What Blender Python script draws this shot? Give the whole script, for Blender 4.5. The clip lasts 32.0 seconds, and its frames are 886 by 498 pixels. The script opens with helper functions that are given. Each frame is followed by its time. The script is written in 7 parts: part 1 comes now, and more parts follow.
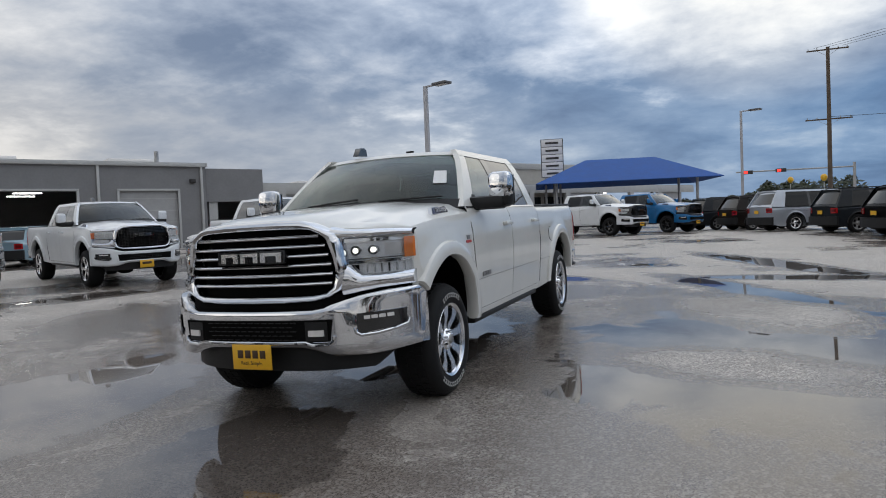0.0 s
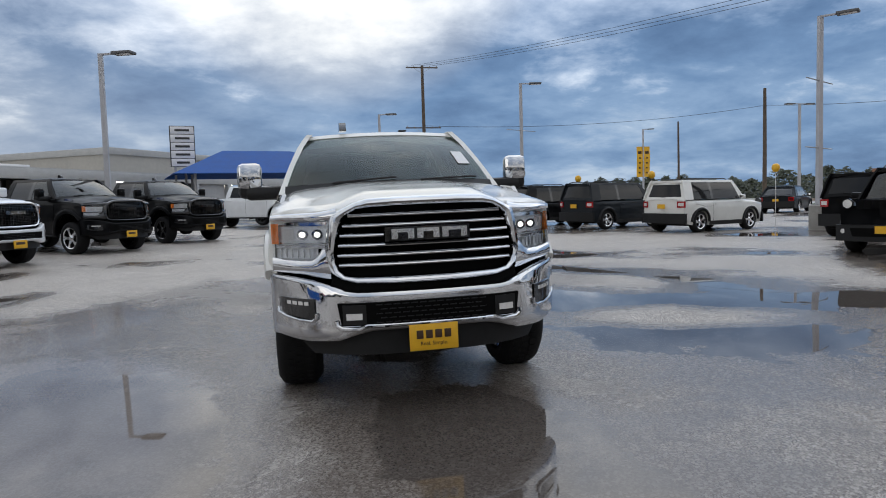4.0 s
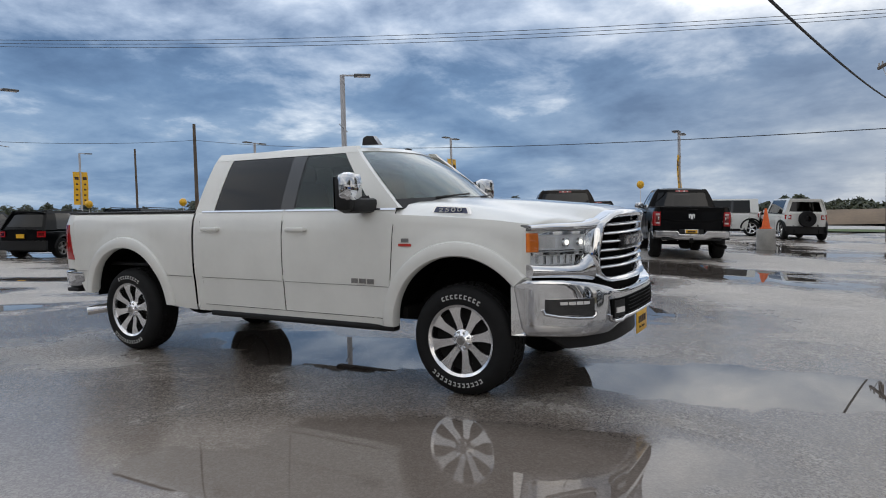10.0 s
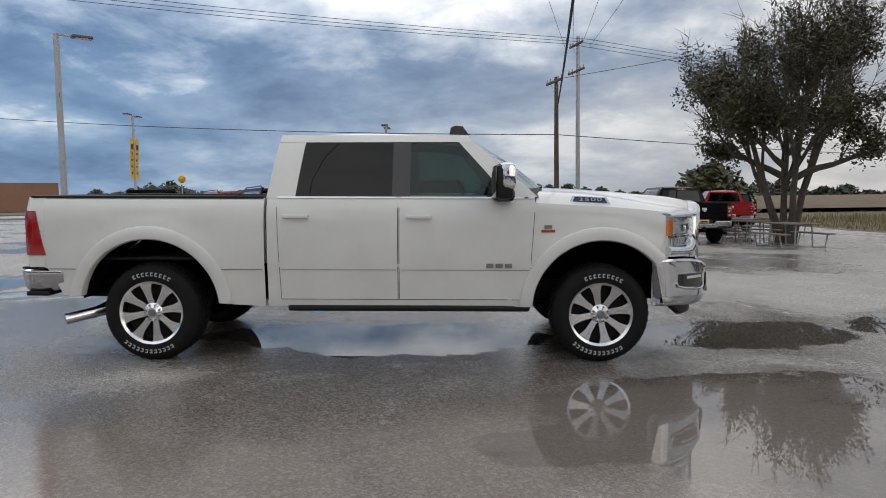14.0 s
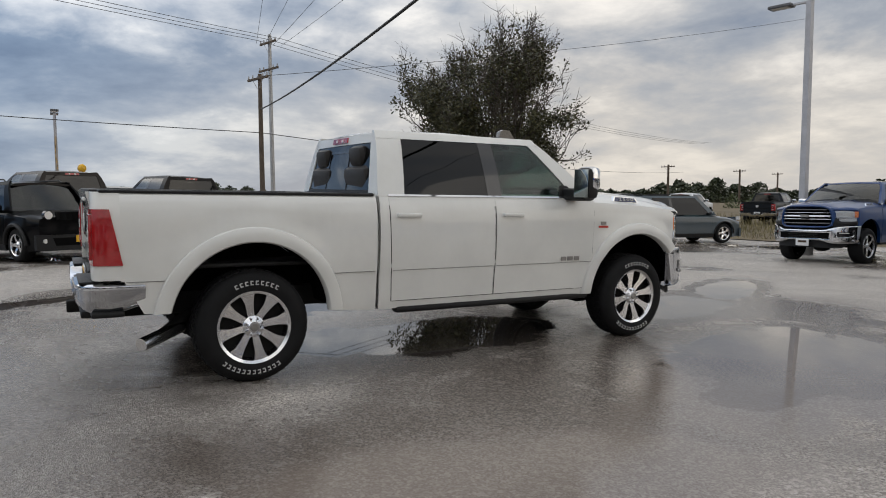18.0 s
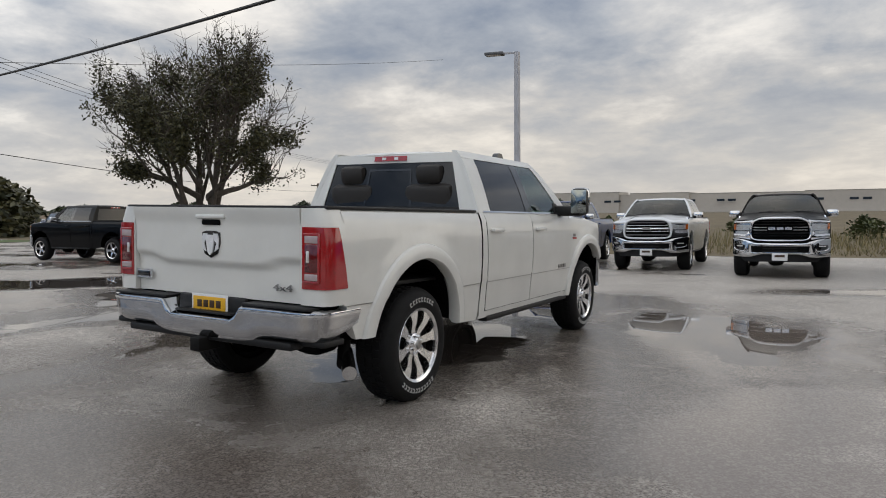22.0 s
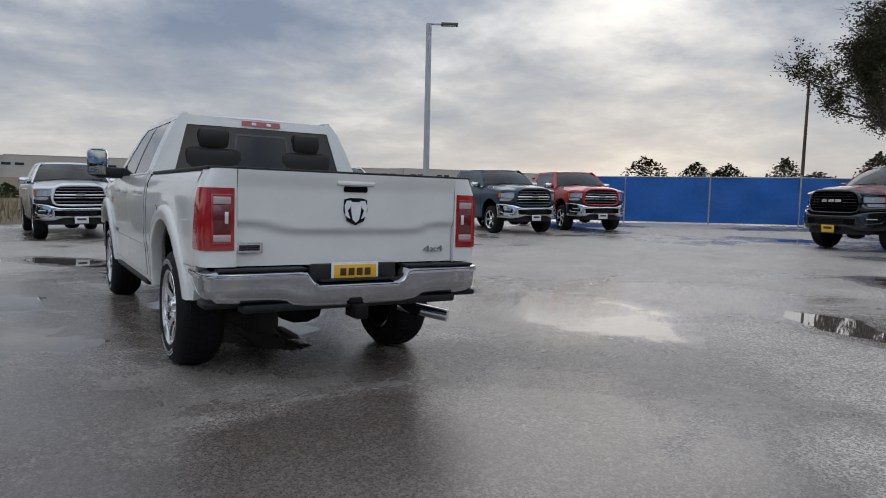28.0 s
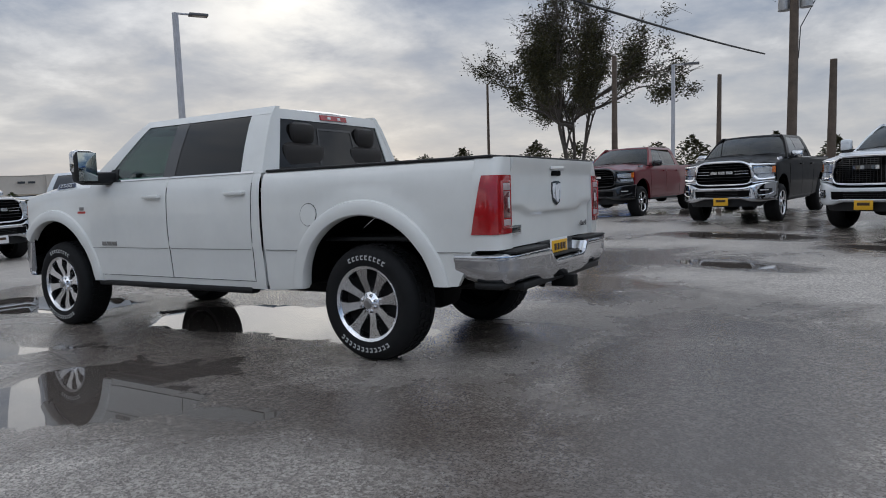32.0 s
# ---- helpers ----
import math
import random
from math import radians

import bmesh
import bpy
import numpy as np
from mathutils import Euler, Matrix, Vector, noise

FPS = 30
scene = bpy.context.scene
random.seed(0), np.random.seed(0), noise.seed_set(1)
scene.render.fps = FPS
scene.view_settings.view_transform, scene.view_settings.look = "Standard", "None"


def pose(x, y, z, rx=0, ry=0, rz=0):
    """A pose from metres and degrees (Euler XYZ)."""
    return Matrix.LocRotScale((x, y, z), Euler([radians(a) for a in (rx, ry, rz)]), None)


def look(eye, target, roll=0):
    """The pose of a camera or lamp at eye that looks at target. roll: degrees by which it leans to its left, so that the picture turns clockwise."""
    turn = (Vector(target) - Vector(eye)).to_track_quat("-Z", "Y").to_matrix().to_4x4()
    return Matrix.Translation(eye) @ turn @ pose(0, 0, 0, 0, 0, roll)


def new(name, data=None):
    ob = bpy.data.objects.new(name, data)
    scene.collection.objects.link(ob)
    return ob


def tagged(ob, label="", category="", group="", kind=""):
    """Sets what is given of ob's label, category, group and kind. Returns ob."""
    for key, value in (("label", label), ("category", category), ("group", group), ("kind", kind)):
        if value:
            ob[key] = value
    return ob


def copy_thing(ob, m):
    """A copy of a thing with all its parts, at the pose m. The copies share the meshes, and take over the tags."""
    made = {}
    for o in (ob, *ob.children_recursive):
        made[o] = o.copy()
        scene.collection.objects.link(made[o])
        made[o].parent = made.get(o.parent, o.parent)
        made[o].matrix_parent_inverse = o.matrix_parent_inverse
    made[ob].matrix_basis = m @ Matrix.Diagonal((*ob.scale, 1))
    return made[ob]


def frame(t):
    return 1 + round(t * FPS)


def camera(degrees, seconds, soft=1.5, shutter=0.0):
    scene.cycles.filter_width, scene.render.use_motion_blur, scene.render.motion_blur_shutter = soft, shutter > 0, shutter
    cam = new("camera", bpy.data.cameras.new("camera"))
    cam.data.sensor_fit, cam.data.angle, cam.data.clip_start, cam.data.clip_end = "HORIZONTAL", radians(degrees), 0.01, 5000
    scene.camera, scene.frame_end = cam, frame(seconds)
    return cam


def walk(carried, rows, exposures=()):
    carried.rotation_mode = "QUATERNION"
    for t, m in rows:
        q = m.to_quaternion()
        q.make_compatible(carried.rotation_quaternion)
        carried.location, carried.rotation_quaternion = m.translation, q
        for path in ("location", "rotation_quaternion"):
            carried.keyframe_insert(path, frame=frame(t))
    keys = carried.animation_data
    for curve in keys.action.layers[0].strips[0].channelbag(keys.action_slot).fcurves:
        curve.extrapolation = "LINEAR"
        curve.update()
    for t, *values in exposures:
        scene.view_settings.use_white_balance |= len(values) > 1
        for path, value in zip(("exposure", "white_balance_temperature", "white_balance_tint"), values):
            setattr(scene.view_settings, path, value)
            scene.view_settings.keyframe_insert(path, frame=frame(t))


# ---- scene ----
cam = camera(66.0, 32.0, 1.0)
PATH = [
    (0, (2.819, -6.601, 1.256), (2.069, -4.748, 1.182), -2.3),
    (0.5, (2.384, -6.745, 1.224), (1.753, -4.849, 1.144), -2.8),
    (1, (1.92, -6.847, 1.229), (1.378, -4.924, 1.139), -2.9),
    (1.5, (1.543, -7.039, 1.232), (1.147, -5.083, 1.103), -1.9),
    (2, (0.986, -6.998, 1.232), (0.916, -5.001, 1.148), -2.2),
    (2.5, (0.562, -7.19, 1.273), (0.66, -5.194, 1.191), -2.2),
    (3, (0.142, -7.124, 1.213), (0.321, -5.135, 1.106), -1.9),
    (3.5, (-0.34, -7.044, 1.227), (-0.072, -5.066, 1.1), -1.6),
    (4, (-0.783, -7.077, 1.25), (-0.378, -5.123, 1.119), -1.6),
    (4.5, (-1.266, -6.904, 1.251), (-0.648, -5.007, 1.126), -2.6),
    (6.5, (-2.862, -6.406, 1.194), (-1.826, -4.703, 1.041), -2.3),
    (7, (-3.304, -6.148, 1.226), (-2.038, -4.605, 1.104), -2.1),
    (7.5, (-3.734, -5.997, 1.246), (-2.357, -4.551, 1.142), -1.8),
    (8, (-4.06, -5.61, 1.245), (-2.624, -4.222, 1.146), -1.9),
    (8.5, (-4.442, -5.323, 1.259), (-2.939, -4.005, 1.19), -2.0),
    (9, (-4.716, -5.013, 1.247), (-3.147, -3.776, 1.154), -1.7),
    (9.5, (-5.004, -4.579, 1.247), (-3.344, -3.466, 1.169), -1.7),
    (10, (-5.36, -4.291, 1.263), (-3.626, -3.298, 1.176), -1.4),
    (10.5, (-5.364, -3.862, 1.287), (-3.61, -2.91, 1.16), -1.4),
    (11, (-5.7, -3.489, 1.296), (-3.904, -2.619, 1.161), -1.3),
    (11.5, (-5.869, -2.998, 1.294), (-4.031, -2.224, 1.151), -1.2),
    (12, (-6.119, -2.532, 1.316), (-4.231, -1.887, 1.178), -1.5),
    (12.5, (-6.356, -2.098, 1.311), (-4.424, -1.6, 1.172), -1.4),
    (13, (-6.453, -1.536, 1.328), (-4.484, -1.208, 1.211), -1.7),
    (13.5, (-6.69, -1.096, 1.348), (-4.7, -0.94, 1.217), -1.3),
    (15.5, (-6.585, 0.887, 1.343), (-4.616, 0.565, 1.209), -0.4),
    (16, (-6.599, 1.339, 1.362), (-4.658, 0.87, 1.238), -0.6),
    (16.5, (-6.399, 1.842, 1.351), (-4.502, 1.219, 1.242), -1.0),
    (17, (-6.358, 2.314, 1.344), (-4.516, 1.544, 1.227), -0.8),
    (17.5, (-6.099, 2.736, 1.321), (-4.318, 1.836, 1.185), -0.6),
    (18, (-5.942, 3.134, 1.378), (-4.209, 2.147, 1.223), -0.3),
    (18.5, (-5.737, 3.592, 1.33), (-4.075, 2.487, 1.192), -0.2),
    (19, (-5.389, 3.985, 1.362), (-3.793, 2.786, 1.237), -0.2),
    (19.5, (-5.232, 4.415, 1.373), (-3.713, 3.116, 1.283), -0.5),
    (20, (-4.846, 4.733, 1.344), (-3.413, 3.341, 1.253), -0.2),
    (20.5, (-4.619, 5.138, 1.358), (-3.277, 3.658, 1.253), 0.3),
    (21, (-4.323, 5.412, 1.329), (-3.064, 3.863, 1.211), 0.7),
    (21.5, (-3.86, 5.723, 1.375), (-2.726, 4.08, 1.266), -0.1),
    (22, (-3.562, 6.064, 1.395), (-2.572, 4.33, 1.284), -0.5),
    (22.5, (-3.079, 6.278, 1.398), (-2.255, 4.459, 1.279), -0.7),
    (23, (-2.749, 6.635, 1.398), (-2.095, 4.75, 1.264), -0.3),
    (23.5, (-2.272, 6.787, 1.359), (-1.723, 4.869, 1.22), -0.2),
    (24, (-1.809, 6.934, 1.381), (-1.34, 4.995, 1.242), 0.0),
    (24.5, (-1.409, 7.025, 1.359), (-1.053, 5.062, 1.209), 0.2),
    (25, (-0.905, 7.061, 1.392), (-0.789, 5.071, 1.229), 0.3),
    (25.5, (-0.538, 7.202, 1.352), (-0.63, 5.21, 1.203), 0.3),
    (27.5, (1.351, 6.984, 1.427), (0.559, 5.155, 1.25), 1.5),
    (28, (1.843, 7.033, 1.392), (0.794, 5.341, 1.199), 1.3),
    (28.5, (2.319, 6.852, 1.412), (1.164, 5.232, 1.211), 1.5),
    (29, (2.777, 6.754, 1.422), (1.587, 5.158, 1.23), 1.3),
    (29.5, (3.123, 6.389, 1.4), (1.916, 4.804, 1.228), 0.6),
    (30, (3.513, 6.146, 1.404), (2.289, 4.572, 1.25), -0.0),
    (30.5, (3.825, 5.806, 1.356), (2.511, 4.307, 1.194), -0.6),
    (31, (4.183, 5.504, 1.369), (2.719, 4.151, 1.211), -2.0),
    (31.5, (4.502, 5.265, 1.34), (2.906, 4.076, 1.138), -2.4),
    (32, (4.736, 4.824, 1.327), (3.035, 3.792, 1.12), -1.8),
]
walk(cam, [(t, look(eye, target, roll)) for t, eye, target, roll in PATH],
     exposures=[(0, 0.0, 6100, 10), (4, 0.1, 6050, 10), (8, 0.05, 6150, 10), (13, 0.1, 6250, 10), (19, 0.1, 6450, 10), (25, 0.1, 6300, 10), (28, -0.12, 5900, 10), (32, -0.1, 5850, 10)])

# ---- sky, sun ----
SUN_AZ = radians(-137.0)
SUN_EL = radians(14.5)


def nodes_of(tree):
    tree.nodes.clear()
    def add(kind, **values):
        n = tree.nodes.new(kind)
        for key, value in values.items():
            if key in n.inputs:
                n.inputs[key].default_value = value
        return n
    return add, tree.links.new


def maths(add, link, op, a, b=None, c=None):
    n = add("ShaderNodeMath")
    n.operation = op
    for i, v in enumerate((a, b, c)):
        if v is None:
            continue
        if isinstance(v, (int, float)):
            n.inputs[i].default_value = v
        else:
            link(v, n.inputs[i])
    return n.outputs[0]


def blend(add, link, fac, a, b):
    n = add("ShaderNodeMix")
    n.data_type = "RGBA"
    for socket, v in ((n.inputs[0], fac), (n.inputs[6], a), (n.inputs[7], b)):
        if isinstance(v, (int, float)):
            socket.default_value = v
        elif isinstance(v, tuple):
            socket.default_value = (*v, 1.0)
        else:
            link(v, socket)
    return n.outputs[2]


def ramp(add, link, value, stops):
    n = add("ShaderNodeValToRGB")
    el = n.color_ramp.elements
    while len(el) < len(stops):
        el.new(0.5)
    for e, (pos, col) in zip(el, stops):
        e.position = pos
        e.color = (*col, 1.0) if isinstance(col, tuple) else (col, col, col, 1.0)
    link(value, n.inputs[0])
    return n.outputs[0]


def make_world():
    world = bpy.data.worlds.new("evening_sky")
    scene.world = world
    world.use_nodes = True
    add, link = nodes_of(world.node_tree)
    co = add("ShaderNodeTexCoord")
    sep = add("ShaderNodeSeparateXYZ")
    link(co.outputs["Generated"], sep.inputs[0])
    x, y, z = sep.outputs
    zc = maths(add, link, "MAXIMUM", z, 0.0)
    d = maths(add, link, "ADD", zc, 0.24)
    comb = add("ShaderNodeCombineXYZ")
    link(maths(add, link, "DIVIDE", x, d), comb.inputs[0])
    link(maths(add, link, "DIVIDE", y, d), comb.inputs[1])
    # horizontal bearing: 1 towards the storm, 0 towards the low sun
    flat = maths(add, link, "SQRT", maths(add, link, "ADD", maths(add, link, "MULTIPLY", x, x), maths(add, link, "MULTIPLY", y, y)))
    flat = maths(add, link, "MAXIMUM", flat, 0.02)
    storm = maths(add, link, "DIVIDE", maths(add, link, "ADD", maths(add, link, "MULTIPLY", x, 0.574), maths(add, link, "MULTIPLY", y, 0.819)), flat)
    storm = maths(add, link, "MULTIPLY_ADD", storm, 0.5, 0.5)
    big = add("ShaderNodeTexNoise", Scale=0.95, Detail=9.0, Roughness=0.55, Distortion=0.15)
    link(comb.outputs[0], big.inputs["Vector"])
    fine = add("ShaderNodeTexNoise", Scale=2.8, Detail=8.0, Roughness=0.6, Distortion=0.2)
    link(comb.outputs[0], fine.inputs["Vector"])
    cloud = maths(add, link, "ADD", maths(add, link, "MULTIPLY", big.outputs[0], 0.65), maths(add, link, "MULTIPLY", fine.outputs[0], 0.35))
    calm = ramp(add, link, cloud, [(0.38, (0.235, 0.27, 0.335)), (0.46, (0.35, 0.37, 0.405)), (0.53, (0.51, 0.495, 0.48)), (0.61, (0.78, 0.73, 0.66))])
    rain = ramp(add, link, cloud, [(0.38, (0.100, 0.168, 0.29)), (0.46, (0.150, 0.240, 0.385)), (0.54, (0.235, 0.335, 0.48)), (0.63, (0.45, 0.53, 0.62))])
    side = ramp(add, link, storm, [(0.46, 0.0), (0.94, 1.0)])
    sky = blend(add, link, side, calm, rain)
    # pale band low over the horizon away from the storm
    low = ramp(add, link, zc, [(0.0, 1.0), (0.20, 0.0)])
    lowfac = maths(add, link, "MULTIPLY", maths(add, link, "MULTIPLY", low, 0.6), maths(add, link, "SUBTRACT", 1.0, side))
    sky = blend(add, link, lowfac, sky, (0.66, 0.60, 0.52))
    # thinner, sunlit cloud higher up
    high = ramp(add, link, cloud, [(0.38, (0.42, 0.47, 0.56)), (0.46, (0.58, 0.62, 0.68)), (0.53, (0.80, 0.80, 0.80)), (0.62, (1.12, 1.07, 1.0))])
    lit = add("ShaderNodeVectorMath")
    lit.operation = "SCALE"
    link(high, lit.inputs[0])
    link(maths(add, link, "MULTIPLY_ADD", side, 0.75, 0.80), lit.inputs["Scale"])
    high = lit.outputs[0]
    upfac = ramp(add, link, maths(add, link, "ADD", zc, maths(add, link, "MULTIPLY", maths(add, link, "SUBTRACT", cloud, 0.5), 0.7)), [(0.17, 0.0), (0.40, 1.0)])
    sky = blend(add, link, upfac, sky, high)
    lift = maths(add, link, "MULTIPLY_ADD", ramp(add, link, zc, [(0.45, 0.0), (0.9, 1.0)]), ZENITH, 1.0)
    bright = add("ShaderNodeVectorMath")
    bright.operation = "SCALE"
    link(sky, bright.inputs[0])
    link(lift, bright.inputs["Scale"])
    # glow of the hidden sun
    dot = add("ShaderNodeVectorMath")
    dot.operation = "DOT_PRODUCT"
    link(co.outputs["Generated"], dot.inputs[0])
    dot.inputs[1].default_value = (math.cos(SUN_AZ) * math.cos(SUN_EL), math.sin(SUN_AZ) * math.cos(SUN_EL), math.sin(SUN_EL))
    near = ramp(add, link, dot.outputs["Value"], [(0.986, 0.0), (0.9945, 0.35), (0.9988, 1.0)])
    gap = ramp(add, link, cloud, [(0.40, 0.25), (0.54, 1.0)])
    glow = maths(add, link, "MULTIPLY", maths(add, link, "MULTIPLY", near, gap), 1.0)
    sky = blend(add, link, glow, bright.outputs[0], (1.12, 1.03, 0.88))
    # a sunlit break in the cloud high over the far side
    dot2 = add("ShaderNodeVectorMath")
    dot2.operation = "DOT_PRODUCT"
    link(co.outputs["Generated"], dot2.inputs[0])
    dot2.inputs[1].default_value = (math.cos(radians(86)) * math.cos(radians(25)), math.sin(radians(86)) * math.cos(radians(25)), math.sin(radians(25)))
    near2 = ramp(add, link, dot2.outputs["Value"], [(0.955, 0.0), (0.99, 1.0)])
    sky = blend(add, link, maths(add, link, "MULTIPLY", near2, maths(add, link, "MULTIPLY_ADD", gap, 0.75, 0.25)), sky, (1.12, 1.05, 0.92))
    air = add("ShaderNodeTexSky")
    air.sky_type = "NISHITA"
    air.sun_disc = False
    air.sun_elevation, air.sun_rotation = SUN_EL, radians(90) - SUN_AZ
    bg_air = add("ShaderNodeBackground", Strength=0.05)
    link(air.outputs[0], bg_air.inputs[0])
    bg = add("ShaderNodeBackground", Strength=1.12)
    link(sky, bg.inputs[0])
    both = add("ShaderNodeMixShader", Fac=0.92)
    link(bg_air.outputs[0], both.inputs[1])
    link(bg.outputs[0], both.inputs[2])
    out = add("ShaderNodeOutputWorld")
    link(both.outputs[0], out.inputs[0])


ZENITH = 0.2
make_world()
sun = new("sun", bpy.data.lights.new("sun", "SUN"))
sun.data.energy, sun.data.angle, sun.data.color = 0.28, radians(42), (1.0, 0.9, 0.76)
sun.matrix_world = look((0, 0, 0), (-math.cos(SUN_AZ) * math.cos(SUN_EL), -math.sin(SUN_AZ) * math.cos(SUN_EL), -math.sin(SUN_EL)))


# ---- materials ----
def material(name):
    m = bpy.data.materials.new(name)
    m.use_nodes = True
    add, link = nodes_of(m.node_tree)
    out = add("ShaderNodeOutputMaterial")
    return m, add, link, out


def surface(name, color, rough=0.5, metal=0.0, var=0.12, scale=6.0, bump=0.0, bscale=60.0, coat=0.0, rvar=0.1, spec=0.5, per=0.0):
    """A plain surface with a slow and a fine variation of colour, gloss and relief."""
    m, add, link, out = material(name)
    p = add("ShaderNodeBsdfPrincipled", Metallic=metal)
    p.inputs["Specular IOR Level"].default_value = spec
    p.inputs["Coat Weight"].default_value = coat
    p.inputs["Coat Roughness"].default_value = 0.04
    co = add("ShaderNodeTexCoord")
    n1 = add("ShaderNodeTexNoise", Scale=scale, Detail=5.0, Roughness=0.6)
    n2 = add("ShaderNodeTexNoise", Scale=scale * 11, Detail=3.0, Roughness=0.6)
    link(co.outputs["Object"], n1.inputs["Vector"])
    link(co.outputs["Object"], n2.inputs["Vector"])
    v = maths(add, link, "ADD", maths(add, link, "MULTIPLY", n1.outputs[0], 0.6), maths(add, link, "MULTIPLY", n2.outputs[0], 0.4))
    if per:
        info = add("ShaderNodeObjectInfo")
        v = maths(add, link, "ADD", v, maths(add, link, "MULTIPLY_ADD", info.outputs["Random"], per, -per / 2))
    lo = tuple(max(0.0, c * (1 - var * 2)) for c in color)
    hi = tuple(min(1.0, c * (1 + var * 2)) for c in color)
    link(ramp(add, link, v, [(0.25, lo), (0.75, hi)]), p.inputs["Base Color"])
    r = maths(add, link, "MULTIPLY_ADD", maths(add, link, "SUBTRACT", v, 0.5), rvar * 2, rough)
    link(maths(add, link, "MAXIMUM", r, 0.01), p.inputs["Roughness"])
    if bump:
        n3 = add("ShaderNodeTexNoise", Scale=bscale, Detail=4.0, Roughness=0.6)
        link(co.outputs["Object"], n3.inputs["Vector"])
        b = add("ShaderNodeBump", Strength=bump, Distance=0.01)
        link(n3.outputs[0], b.inputs["Height"])
        link(b.outputs[0], p.inputs["Normal"])
    link(p.outputs[0], out.inputs[0])
    return m


def glass(name, tint, gloss=1.0, ior=1.45):
    m, add, link, out = material(name)
    t = add("ShaderNodeBsdfTransparent", Color=(*tint, 1.0))
    g = add("ShaderNodeBsdfGlossy", Color=(gloss, gloss, gloss, 1.0), Roughness=0.02)
    w = add("ShaderNodeLayerWeight", Blend=0.5)
    f0 = ((ior - 1) / (ior + 1)) ** 2
    f = maths(add, link, "MULTIPLY_ADD", maths(add, link, "POWER", w.outputs["Facing"], 4.0), 1 - f0, f0)
    mix = add("ShaderNodeMixShader")
    link(f, mix.inputs[0])
    link(t.outputs[0], mix.inputs[1])
    link(g.outputs[0], mix.inputs[2])
    link(mix.outputs[0], out.inputs[0])
    return m


def paint(name, color, metal=0.0, rough=0.32, coat=1.0):
    """Car paint under clear coat, with rain drops and a faint road film."""
    m, add, link, out = material(name)
    p = add("ShaderNodeBsdfPrincipled", Metallic=metal)
    p.inputs["Coat Weight"].default_value = coat
    p.inputs["Coat IOR"].default_value = 1.45
    p.inputs["Specular IOR Level"].default_value = 0.12 if coat > 0.6 else 0.02
    p.inputs["Coat Roughness"].default_value = 0.03
    co = add("ShaderNodeTexCoord")
    film = add("ShaderNodeTexNoise", Scale=2.2, Detail=6.0, Roughness=0.65)
    link(co.outputs["Object"], film.inputs["Vector"])
    lo = tuple(c * 0.93 for c in color)
    link(ramp(add, link, film.outputs[0], [(0.35, lo), (0.62, color)]), p.inputs["Base Color"])
    link(maths(add, link, "MULTIPLY_ADD", film.outputs[0], 0.16, rough - 0.08), p.inputs["Roughness"])
    drops = add("ShaderNodeTexVoronoi", Scale=95.0)
    link(co.outputs["Object"], drops.inputs["Vector"])
    bead = ramp(add, link, drops.outputs["Distance"], [(0.12, 1.0), (0.30, 0.0)])
    b = add("ShaderNodeBump", Strength=0.10, Distance=0.003)
    link(bead, b.inputs["Height"])
    link(b.outputs[0], p.inputs["Coat Normal"])
    link(p.outputs[0], out.inputs[0])
    return m


WHITE = paint("pearl_white_paint", (0.73, 0.725, 0.69))
PAINTS = {
    "white": WHITE,
    "cool_white": paint("bright_white_paint", (0.72, 0.74, 0.76)),
    "black": paint("black_paint", (0.004, 0.0042, 0.005), coat=0.3),
    "graphite": paint("graphite_paint", (0.017, 0.020, 0.024), coat=0.4),
    "brown": paint("dark_brown_paint", (0.012, 0.0085, 0.007), coat=0.45),
    "maroon": paint("maroon_paint", (0.14, 0.012, 0.018), coat=0.85),
    "red": paint("red_paint", (0.42, 0.02, 0.022)),
    "blue": paint("bright_blue_paint", (0.010, 0.13, 0.33), 0.2),
    "navy": paint("navy_paint", (0.010, 0.040, 0.14), coat=0.85),
    "slate": paint("slate_blue_grey_paint", (0.022, 0.048, 0.075), coat=0.85),
    "steel": paint("blue_grey_paint", (0.07, 0.09, 0.105), 0.1),
    "silver": paint("silver_paint", (0.42, 0.45, 0.50), 0.5),
    "teal": paint("pale_blue_paint", (0.20, 0.30, 0.36), 0.2),
}
CHROME = surface("chrome", (0.66, 0.67, 0.69), 0.05, 1.0, 0.03, 3.0, rvar=0.04)
MIRROR = surface("dark_mirror_glass", (0.30, 0.33, 0.33), 0.03, 1.0, 0.02, 3.0, rvar=0.0)
ALLOY = surface("machined_alloy", (0.86, 0.86, 0.87), 0.20, 1.0, 0.05, 10.0)
STEEL = surface("worn_steel", (0.30, 0.29, 0.28), 0.45, 0.9, 0.2, 9.0)
BLACKTRIM = surface("black_plastic_trim", (0.010, 0.010, 0.0105), 0.5, 0.0, 0.2, 20.0, 0.15, 300, spec=0.3)
GLOSSBLACK = surface("gloss_black", (0.010, 0.010, 0.011), 0.12, 0.0, 0.1, 5.0, coat=0.6)
# near-black that stands in for shade in openings; also seams and arch liners
VOIDBLACK = surface("recess_shade_and_seam_black", (0.004, 0.004, 0.004), 0.8, 0.0, 0.2, 5.0, spec=0.05)
RUBBER = surface("tyre_rubber", (0.009, 0.009, 0.0095), 0.7, 0.0, 0.25, 12.0, 0.25, 160, spec=0.22)
UNDER = surface("underbody_steel", (0.010, 0.0095, 0.009), 0.7, 0.0, 0.3, 7.0, 0.2, 60, spec=0.15)
LETTERS = surface("white_raised_lettering", (0.46, 0.46, 0.45), 0.55, 0.0, 0.1, 30.0)
